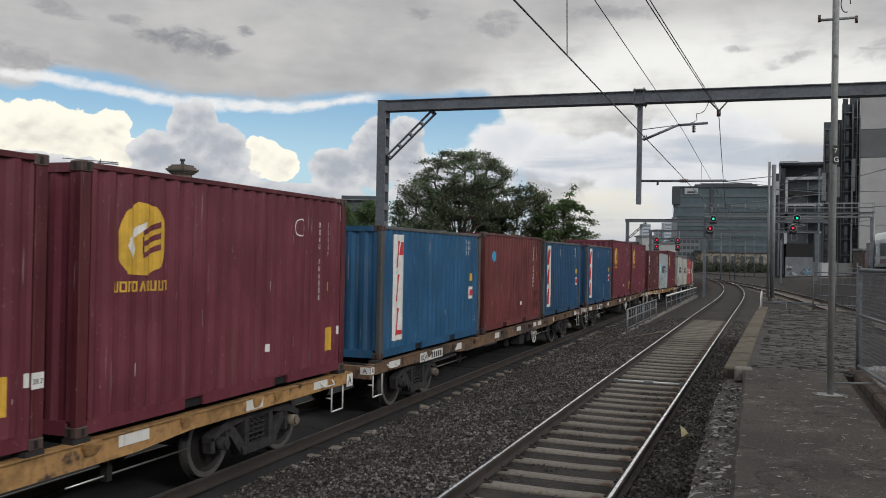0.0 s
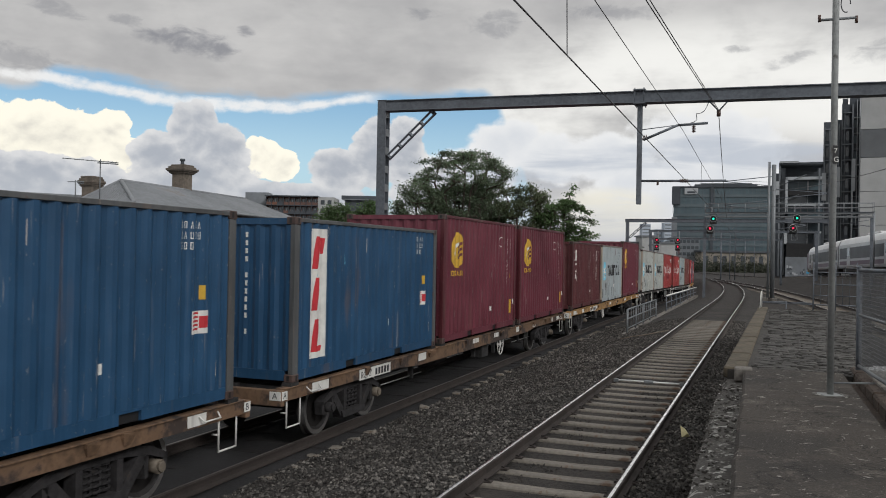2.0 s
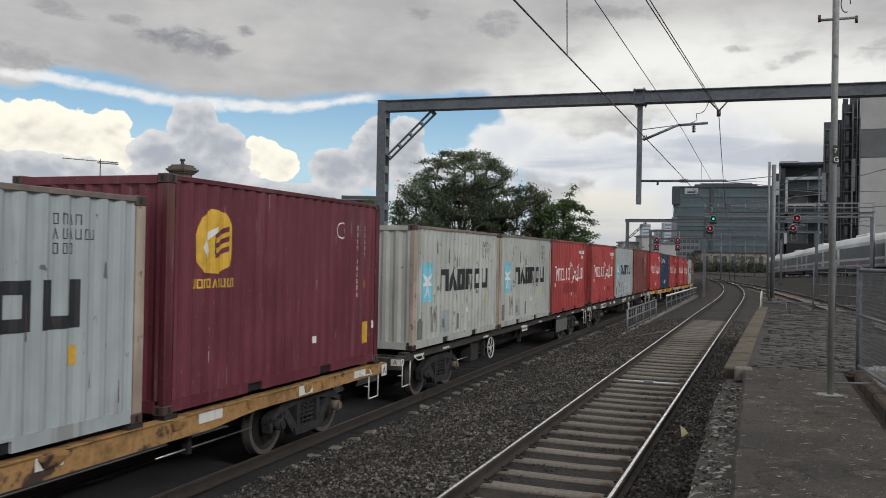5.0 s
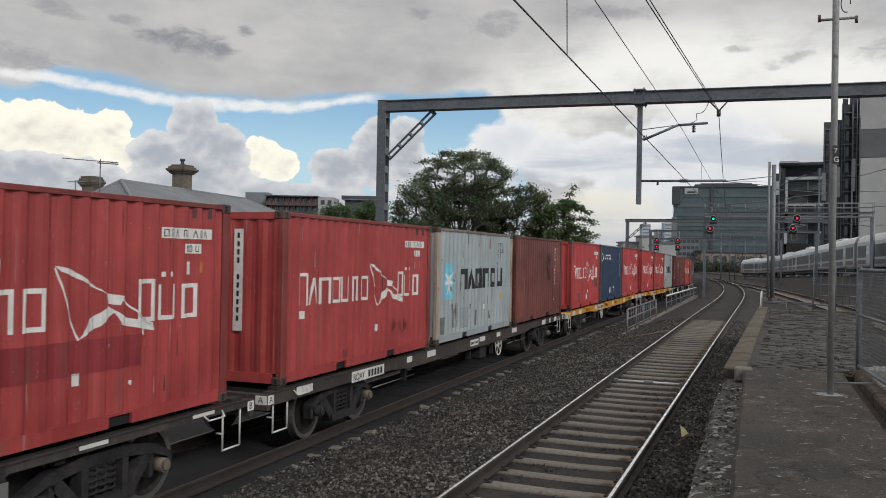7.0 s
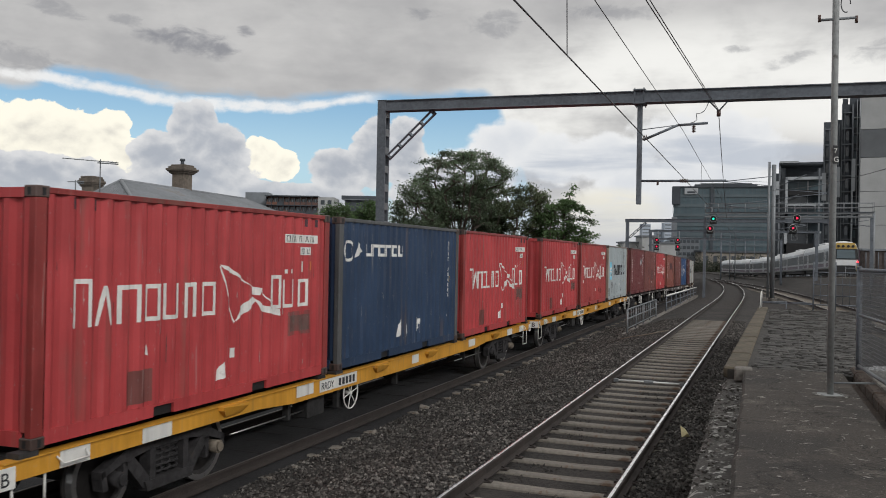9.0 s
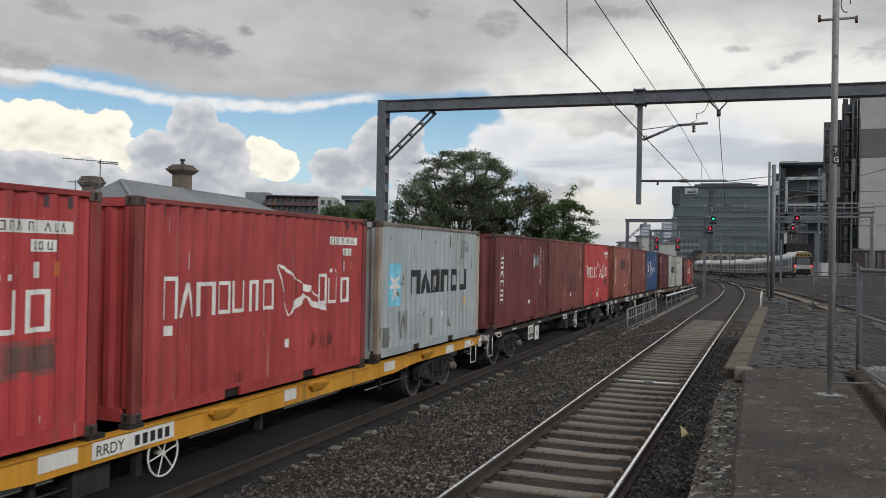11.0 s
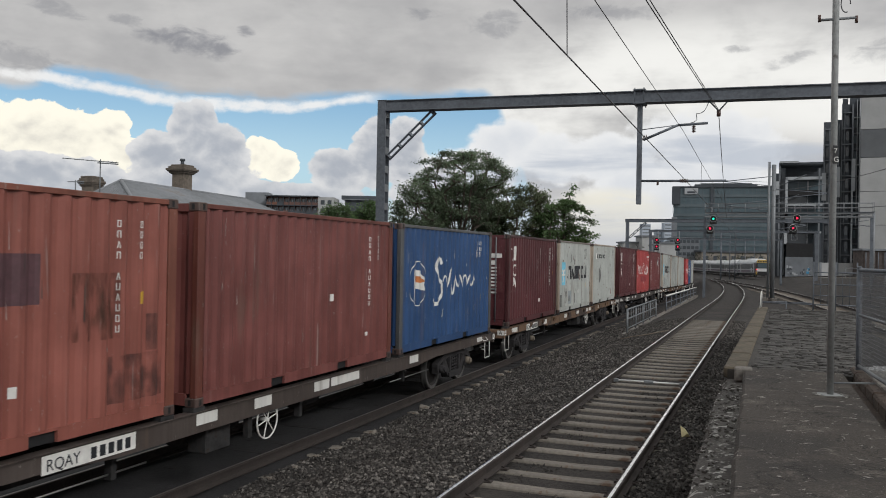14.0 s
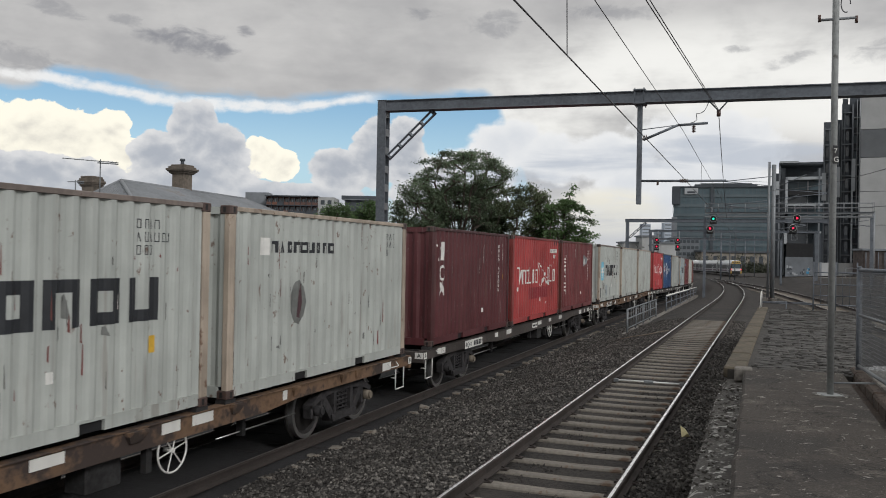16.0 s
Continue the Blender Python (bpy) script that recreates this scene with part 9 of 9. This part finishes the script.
def frame_block():
    """The open-framed block: dark recesses behind pale slabs and columns."""
    b = thing("car_park_building", "dark open-framed block with white slabs and columns", "building", at=facing(22.22, 232.2))
    boxes_on(b, (
        ("core", -2.9, 7.39, -2.12, 27.68, 6, 18, "bld_dark", ""),
        ("roof_slab", -3.17, 7.39, 27.4, 27.97, -0.4, 18, "bld_dark", ""),
        ("roof_canopy", -3.04, 1.45, 27.82, 28.32, -0.8, 4, "bld_white", "pale curved roof canopy"),
        ("column", -3.17, -2.77, -0.69, 27.68, -0.2, 0.8, "bld_grey", ""),
        ("side_wall", -4.5, -2.9, -6.6, 25.5, 2, 10, "bld_dark", ""),
        ("wall_panel", -3.96, -3.04, 19.84, 23.26, -0.5, 0.2, "bld_white", "pale wall panel"),
        ("wall_panel", -2.64, -1.65, -0.41, 26.97, 3, 4, "bld_grey", ""),
        ("column", -1.58, -0.99, 15.28, 24.26, -0.5, 0.6, "bld_white", "white column"),
        ("column", -1.72, -0.99, 7.44, 10.57, -0.5, 0.6, "bld_white", "white column"),
        ("floor_slab", -1.58, 7.26, 23.62, 24.33, -0.5, 6, "bld_white", "white floor slab edge"),
        ("window_wall", -0.92, 7.26, 20.98, 23.55, 2.0, 2.4, "office_glass", "dim glazed storey"),
        ("mullion", 3.56, 3.83, 20.98, 23.62, 1.2, 2.0, "bld_white", ""),
        ("mullion", 1.32, 1.45, 20.98, 23.55, 1.5, 2.0, "bld_grey", ""),
        ("floor_slab", -1.32, 7.26, 19.7, 20.98, 0.0, 6, "signal_black", "black floor slab edge"),
        ("window_wall", -0.92, 7.26, 17.56, 19.7, 2.6, 3.0, "pane", ""),
        ("mullion", 3.56, 3.76, 17.56, 19.7, 1.8, 2.6, "bld_grey", ""),
        ("floor_slab", -1.58, 7.26, 17.06, 17.49, -0.3, 6, "bld_white", ""),
        ("window_wall", -0.92, 7.26, 14.42, 16.7, 2.6, 3.0, "office_glass", ""),
        ("floor_slab", -1.58, 7.26, 13.42, 14.14, -0.3, 6, "bld_grey", ""),
        ("window_wall", -0.92, 7.26, 10.86, 13.28, 2.6, 3.0, "pane", ""),
        ("mullion", 3.56, 3.76, 10.86, 16.99, 1.8, 2.6, "bld_grey", ""),
        ("floor_slab", -1.72, 6.86, 10.15, 10.64, -0.5, 6, "bld_white", "white floor slab edge"),
        ("window_wall", -0.92, 5.02, 7.58, 10.0, 1.6, 2.0, "pane", ""),
        ("mullion", 3.56, 3.76, 7.58, 10.0, 0.8, 1.6, "bld_white", ""),
        ("undercroft", -1.19, 5.02, 4.16, 7.58, -1.2, 2, "signal_black", "dark undercroft opening"),
        ("painted_wall", -1.32, 5.02, -0.98, 4.16, -2.0, -1.4, "bld_grey", "grey wall with faded paint marks"),
        ("end_wall", 5.15, 6.86, -0.98, 10.15, -0.6, 3, "bld_dark", ""),
        ("pier", 6.07, 6.47, 2.16, 26.4, -0.8, -0.2, "bld_grey", ""),
    ))
    for (ua, za), (ub, zb) in (((-3.3, 17.56), (1.58, 19.84)), ((-3.17, 21.98), (3.3, 24.83))):
        part("stair_flight", rods([((ua, -1.0, za), (ub, -1.0, zb))], 0.09, 4), M["bld_grey"], b, "slanting pale handrail")
    rng = random.Random(2)
    for i in range(26):
        u, z = rng.uniform(-1.06, 4.28), -0.41 + 2.00 * rng.random() ** 1.4
        part("paint_mark", bx((u, -2.05, z), (u + rng.uniform(0.15, 0.6), -2.0, z + rng.uniform(0.2, 0.8))), rng.choice((M["bld_white"], M["bld_white"], M["bld_white"], M["bluemark"], M["bld_dark"])), b)
    return b


frame_block()


def tower():
    b = thing("tower_building", "tall dark block with white vertical fins and balconies", "building", at=facing(25.09, 154.6))
    boxes_on(b, (
        ("bay", -3.03, -1.68, 0.61, 26.23, 0, 12, "bld_dark", "dark tower bay"),
        ("bay", -1.68, -0.34, 0.61, 26.6, 0.6, 12, "bld_dark", "dark tower bay"),
        ("bay", -0.34, 0.84, 0.61, 29.02, 0.2, 12, "bld_dark", "dark tower bay"),
        ("bay", 0.84, 3.28, 0.61, 30.22, 1.2, 12, "bld_dark", "dark tower bay"),
        ("roof_vent", -0.25, 0.59, 28.64, 30.32, 2, 3, "bld_dark", ""),
        ("fin", -3.2, -2.56, 13.23, 17.78, -0.6, 0, "bld_white", "pale wall panel"),
        ("fin", -2.94, -2.77, 0.61, 25.39, -0.4, 0, "bld_grey", ""),
        ("fin", -2.19, -1.93, 2.65, 24.74, -0.5, 0, "bld_grey", ""),
        ("fin", -1.01, -0.46, 13.79, 18.71, -0.5, 0.6, "bld_white", "pale wall panel"),
        ("fin", -0.76, -0.63, 0.61, 25.86, -0.2, 0.6, "bld_grey", ""),
        ("fin", -0.34, -0.21, 0.61, 29.02, -0.4, 0.2, "bld_grey", ""),
        ("fin", 0.08, 0.18, 9.15, 28.18, -0.4, 0.2, "bld_grey", ""),
        ("fin", 1.22, 1.81, 14.72, 20.01, -0.3, 1.2, "bld_white", "broad pale wall panel"),
        ("fin", 1.22, 1.47, 20.01, 29.02, -0.2, 1.2, "bld_grey", ""),
        ("fin", 1.22, 1.47, 3.02, 14.72, -0.2, 1.2, "bld_white", "pale column"),
        ("fin", 1.93, 2.03, 9.15, 29.76, 0.2, 1.2, "bld_white", ""),
        ("fin", 2.31, 2.48, 2.65, 29.94, 0.0, 1.2, "bld_white", "thin white column"),
        ("fin", 2.77, 2.88, 9.15, 29.94, 0.2, 1.2, "bld_grey", ""),
        ("fin", 3.07, 3.53, 15.37, 20.2, -0.4, 1.2, "bld_white", "pale wall panel"),
        ("fin", 3.07, 3.28, 2.65, 15.37, -0.2, 1.2, "bld_grey", ""),
        ("floor_edge", -0.25, 1.18, 27.57, 27.72, -0.2, 0.3, "bld_grey", ""),
        ("window", 0.29, 0.76, 25.67, 27.16, 0.14, 0.3, "pane", ""),
        ("floor_edge", 1.43, 3.11, 26.82, 26.97, 0.5, 1.3, "bld_white", ""),
        ("window", 1.51, 1.93, 25.3, 26.6, 1.14, 1.3, "office_glass", ""),
        ("floor_edge", -2.77, -1.68, 24.93, 25.12, -0.25, 0, "bld_grey", ""),
        ("window", -2.65, -2.23, 23.07, 24.56, -0.06, 0.1, "pane", ""),
        ("window", -1.56, -1.05, 23.07, 24.56, 0.54, 0.7, "pane", ""),
        ("floor_edge", -0.25, 1.18, 24.97, 25.12, -0.2, 0.3, "bld_grey", ""),
        ("window", 0.29, 0.76, 23.07, 24.56, 0.14, 0.3, "pane", ""),
        ("floor_edge", 1.43, 3.11, 24.22, 24.37, 0.5, 1.3, "bld_grey", ""),
        ("window", 1.51, 1.93, 22.7, 24.0, 1.14, 1.3, "office_glass", ""),
        ("floor_edge", -2.77, -1.68, 22.33, 22.52, -0.25, 0, "bld_grey", ""),
        ("window", -2.65, -2.23, 20.47, 21.96, -0.06, 0.1, "pane", ""),
        ("window", -1.56, -1.05, 20.47, 21.96, 0.54, 0.7, "pane", ""),
        ("floor_edge", -0.25, 1.18, 22.37, 22.52, -0.2, 0.3, "bld_grey", ""),
        ("window", 0.29, 0.76, 20.47, 21.96, 0.14, 0.3, "pane", ""),
        ("floor_edge", 1.43, 3.11, 21.63, 21.77, 0.5, 1.3, "bld_grey", ""),
        ("window", 1.51, 1.93, 20.1, 21.4, 1.14, 1.3, "office_glass", ""),
        ("floor_edge", -2.77, -1.68, 19.73, 19.92, -0.25, 0, "bld_grey", ""),
        ("window", -2.65, -2.23, 17.87, 19.36, -0.06, 0.1, "pane", ""),
        ("window", -1.56, -1.05, 17.87, 19.36, 0.54, 0.7, "pane", ""),
        ("floor_edge", -0.25, 1.18, 19.77, 19.92, -0.2, 0.3, "bld_grey", ""),
        ("window", 0.29, 0.76, 17.87, 19.36, 0.14, 0.3, "pane", ""),
        ("floor_edge", 1.43, 3.11, 19.03, 19.17, 0.5, 1.3, "bld_white", ""),
        ("window", 1.51, 1.93, 17.5, 18.8, 1.14, 1.3, "office_glass", ""),
        ("floor_edge", -2.77, -1.68, 17.13, 17.32, -0.25, 0, "bld_grey", ""),
        ("window", -2.65, -2.23, 15.28, 16.76, -0.06, 0.1, "pane", ""),
        ("window", -1.56, -1.05, 15.28, 16.76, 0.54, 0.7, "pane", ""),
        ("floor_edge", -0.25, 1.18, 17.17, 17.32, -0.2, 0.3, "bld_grey", ""),
        ("window", 0.29, 0.76, 15.28, 16.76, 0.14, 0.3, "pane", ""),
        ("floor_edge", 1.43, 3.11, 16.43, 16.57, 0.5, 1.3, "bld_grey", ""),
        ("window", 1.51, 1.93, 14.9, 16.2, 1.14, 1.3, "office_glass", ""),
        ("floor_edge", -2.77, -1.68, 14.53, 14.72, -0.25, 0, "bld_grey", ""),
        ("window", -2.65, -2.23, 12.68, 14.16, -0.06, 0.1, "pane", ""),
        ("window", -1.56, -1.05, 12.68, 14.16, 0.54, 0.7, "pane", ""),
        ("floor_edge", -0.25, 1.18, 14.57, 14.72, -0.2, 0.3, "bld_grey", ""),
        ("window", 0.29, 0.76, 12.68, 14.16, 0.14, 0.3, "pane", ""),
        ("floor_edge", 1.43, 3.11, 13.83, 13.98, 0.5, 1.3, "bld_grey", ""),
        ("window", 1.51, 1.93, 12.3, 13.6, 1.14, 1.3, "office_glass", ""),
        ("floor_edge", -2.77, -1.68, 11.93, 12.12, -0.25, 0, "bld_grey", ""),
        ("window", -2.65, -2.23, 10.08, 11.56, -0.06, 0.1, "pane", ""),
        ("window", -1.56, -1.05, 10.08, 11.56, 0.54, 0.7, "pane", ""),
        ("floor_edge", -0.25, 1.18, 11.97, 12.12, -0.2, 0.3, "bld_grey", ""),
        ("window", 0.29, 0.76, 10.08, 11.56, 0.14, 0.3, "pane", ""),
        ("floor_edge", 1.43, 3.11, 11.23, 11.38, 0.5, 1.3, "bld_white", ""),
        ("window", 1.51, 1.93, 9.7, 11.0, 1.14, 1.3, "office_glass", ""),
        ("floor_edge", -2.77, -1.68, 9.33, 9.52, -0.25, 0, "bld_grey", ""),
        ("window", -2.65, -2.23, 7.48, 8.96, -0.06, 0.1, "pane", ""),
        ("window", -1.56, -1.05, 7.48, 8.96, 0.54, 0.7, "pane", ""),
        ("floor_edge", -0.25, 1.18, 9.37, 9.52, -0.2, 0.3, "bld_grey", ""),
        ("window", 0.29, 0.76, 7.48, 8.96, 0.14, 0.3, "pane", ""),
        ("floor_edge", 1.43, 3.11, 8.63, 8.78, 0.5, 1.3, "bld_grey", ""),
        ("window", 1.51, 1.93, 7.11, 8.41, 1.14, 1.3, "office_glass", ""),
        ("floor_edge", -2.77, -1.68, 6.73, 6.92, -0.25, 0, "bld_grey", ""),
        ("window", -2.65, -2.23, 4.88, 6.36, -0.06, 0.1, "pane", ""),
        ("window", -1.56, -1.05, 4.88, 6.36, 0.54, 0.7, "pane", ""),
        ("floor_edge", -0.25, 1.18, 6.77, 6.92, -0.2, 0.3, "bld_grey", ""),
        ("window", 0.29, 0.76, 4.88, 6.36, 0.14, 0.3, "pane", ""),
        ("floor_edge", 1.43, 3.11, 6.03, 6.18, 0.5, 1.3, "bld_grey", ""),
        ("window", 1.51, 1.93, 4.51, 5.81, 1.14, 1.3, "office_glass", ""),
        ("floor_edge", -2.77, -1.68, 4.13, 4.32, -0.25, 0, "bld_grey", ""),
        ("window", -2.65, -2.23, 2.28, 3.76, -0.06, 0.1, "pane", ""),
        ("window", -1.56, -1.05, 2.28, 3.76, 0.54, 0.7, "pane", ""),
        ("floor_edge", -0.25, 1.18, 4.17, 4.32, -0.2, 0.3, "bld_grey", ""),
        ("window", 0.29, 0.76, 2.28, 3.76, 0.14, 0.3, "pane", ""),
        ("floor_edge", 1.43, 3.11, 3.43, 3.58, 0.5, 1.3, "bld_white", ""),
        ("window", 1.51, 1.93, 1.91, 3.21, 1.14, 1.3, "office_glass", ""),
    ))
    return b


tower()


def concrete_block():
    Y = 122.0
    k = Y / 115.0
    zz = lambda z: (z - 3.05) * k + 3.05
    b = thing("concrete_building", "pale precast concrete block with a dark band", "building", at=turned(56.1 * k, Y))
    x0, x1 = 56.1 * k, 56.1 * k + 26
    for z0, z1, m in ((-1, 17.2, "bld_light"), (17.2, 21.0, "bld_mid"), (21.0, 25.8, "bld_light")):
        rows = 4 if z0 < 0 else 1
        for j in range(rows):
            a, c = zz(z0) + (zz(z1) - zz(z0)) * j / rows, zz(z0) + (zz(z1) - zz(z0)) * (j + 1) / rows
            for i in range(5):
                part("panel", bx((x0 + 5.2 * i + 0.03, Y, a + 0.03), (x0 + 5.2 * (i + 1) - 0.03, Y + 0.3, c - 0.03), None, 0.02), M[m], b)
    part("core", bx((x0 + 0.05, Y + 0.2, -1), (x1 - 0.05, Y + 25, zz(25.6))), M["bld_mid"], b)
    # low brick and concrete walls at its foot
    w = thing("retaining_wall", "low pale concrete wall below the tall blocks", "wall")
    part("wall", bx((49.0, 111.0, -0.5), (60.5, 111.6, 2.95)), M["bld_light"], w)
    for i in range(6):
        part("pilaster", bx((49.0 + i * 2.2, 110.9, -0.5), (49.3 + i * 2.2, 111.0, 3.0)), M["bld_grey"], w)
    br = thing("brick_hut", "small red-brown brick hut beside the raised line", "hut")
    part("wall", bx((53.2, 108.0, -0.5), (60.0, 110.6, 4.6)), M["brick"], br)
    part("roof", bx((53.0, 107.7, 4.6), (60.2, 110.8, 4.85)), M["bld_grey"], br)
    for i in range(5):
        part("pipe", rods([((53.5 + 0.8 * i, 107.8, 1.5), (53.5 + 0.8 * i, 107.8, 4.4))], 0.07, 6), M["galv_dark"], br)
    return b


concrete_block()


def far_strip():
    b = thing("low_building", "long low cream building beyond the curve", "building")
    Y = 318.0
    part("wall", bx((96.5, Y, -2), (122.0, Y + 8, 5.9)), M["render_wall"], b)
    for i in range(7):
        part("window", bx((97.5 + 3.4 * i, Y - 0.15, 0.5), (99.0 + 3.4 * i, Y + 0.1, 4.6)), M["bld_dark"], b)
    part("roof", bx((96.0, Y - 0.6, 5.9), (122.5, Y + 8.5, 6.6)), M["bld_dark"], b)
    rng = np.random.RandomState(40)
    V, Fc = leaf_cloud(rng, [((88 + 34 * rng.rand(), 313 + 3 * rng.rand(), -1.2 + 3.0 * rng.rand() ** 1.5), 1) for _ in range(260)], 12, 0.45, 0.6)
    V2, F2 = leaf_cloud(rng, [((86 + 37 * rng.rand(), 303 + 6 * rng.rand(), -1.2 + (3.2 + 3.0 * math.sin(7 * rng.rand())) * rng.rand()), 1) for _ in range(240)], 12, 0.4, 0.7)
    Fc += [tuple(i + len(V) for i in f) for f in F2]
    V += V2
    me = bpy.data.meshes.new("hedge")
    me.from_pydata([tuple(v) for v in V], [], Fc)
    me.materials.append(M["hill"])
    tagged(new("far_scrub", me), "dark scrub along the far bank", "bushes", kind="stuff")


far_strip()


def skyline():
    for i, (x0, x1, y, zt, m) in enumerate(((210, 219, 900, 40, "hazy"), (230, 235.5, 920, 35, "hazy"), (236, 243.5, 910, 42, "hazy"), (243, 252, 900, 27, "hazy"))):
        t = thing("far_tower", "hazy pale tower on the far skyline", "tower", "far towers")
        part("shaft", bx((x0, y, -2), (x1, y + 12, zt)), M[m], t)
        for j in range(7):
            part("window_band", bx((x0 + 0.4, y - 0.2, zt - 3 - 3.6 * j), (x1 - 0.4, y + 0.2, zt - 1.8 - 3.6 * j)), M["bld_grey"], t)
    for x0, x1, y, zt in ((64.5, 83.5, 305, 8.6), (70, 76, 300, 10.8)):
        t = thing("low_building", "pale low warehouse on the far side", "building", "far warehouses")
        part("wall", bx((x0, y, -2), (x1, y + 10, zt)), M["bld_light"], t)
        part("roof", bx((x0 - 0.5, y - 0.5, zt), (x1 + 0.5, y + 10.5, zt + 0.5)), M["bld_grey"], t)
    rng = np.random.RandomState(41)
    C = []
    for _ in range(420):
        x = rng.uniform(-150, 75)
        C.append(((x, 290 + 20 * rng.rand(), -1 + 7.5 * rng.rand() * (0.7 + 0.3 * math.sin(x * 0.2))), 1))
    V, Fc = leaf_cloud(rng, C, 12, 0.9, 1.6)
    me = bpy.data.meshes.new("far_wood")
    me.from_pydata([tuple(v) for v in V], [], Fc)
    me.materials.append(M["hill"])
    tagged(new("far_wood", me), "dark low trees along the horizon", "trees", kind="stuff")


skyline()


# ---- bluestone setts of the paved platform stretch ----
def setts():
    rng = random.Random(21)
    meshes = []
    for i in range(5):
        bm = bx((-0.14 + rng.uniform(0, 0.03), -0.07, -0.08), (0.14 - rng.uniform(0, 0.03), 0.07, 0.0), None, 0.016)
        for v in bm.verts:
            v.co += Vector((rng.uniform(-0.006, 0.006), rng.uniform(-0.006, 0.006), rng.uniform(-0.007, 0.007)))
        meshes.append(link_mesh("sett", bm, M["sett"]))
    count = 0
    rest = bmesh.new()
    s = 13.14
    row = 0
    while s < 29.9:
        e = -0.02 + (s - 13.05) * 0.027 - 0.10
        f = 1.22 + (s - 13.05) * 0.115
        l = e + rng.uniform(0.0, 0.2)
        while l < f:
            z = PLAT_Z + rng.uniform(-0.018, 0.010) + 0.012 * noise.noise(Vector((s * 0.9, l * 0.9, 1)))
            m = Matrix.Translation(SL(s + rng.uniform(-0.02, 0.02) + 0.03 * noise.noise(Vector((s * 0.4, l, 4))), l + 0.14 + rng.uniform(-0.02, 0.02), z)) @ LINE @ Matrix.Rotation(math.pi / 2 + rng.uniform(-0.10, 0.10), 4, "Z") @ Matrix.Rotation(rng.uniform(-0.07, 0.07), 4, "X") @ Matrix.Rotation(rng.uniform(-0.05, 0.05), 4, "Y")
            if count < 300:
                ob = part("sett", rng.choice(meshes), None, PLATFORM)
                ob.matrix_basis = m
            else:
                box(rest, (-0.135, -0.068, -0.08), (0.135, 0.068, 0.0), m)
            count += 1
            l += rng.uniform(0.25, 0.33)
        s += 0.155
        row += 1
    ob = part("setts", rest, M["sett"], PLATFORM)
    tagged(ob, kind="stuff")


setts()

motions()
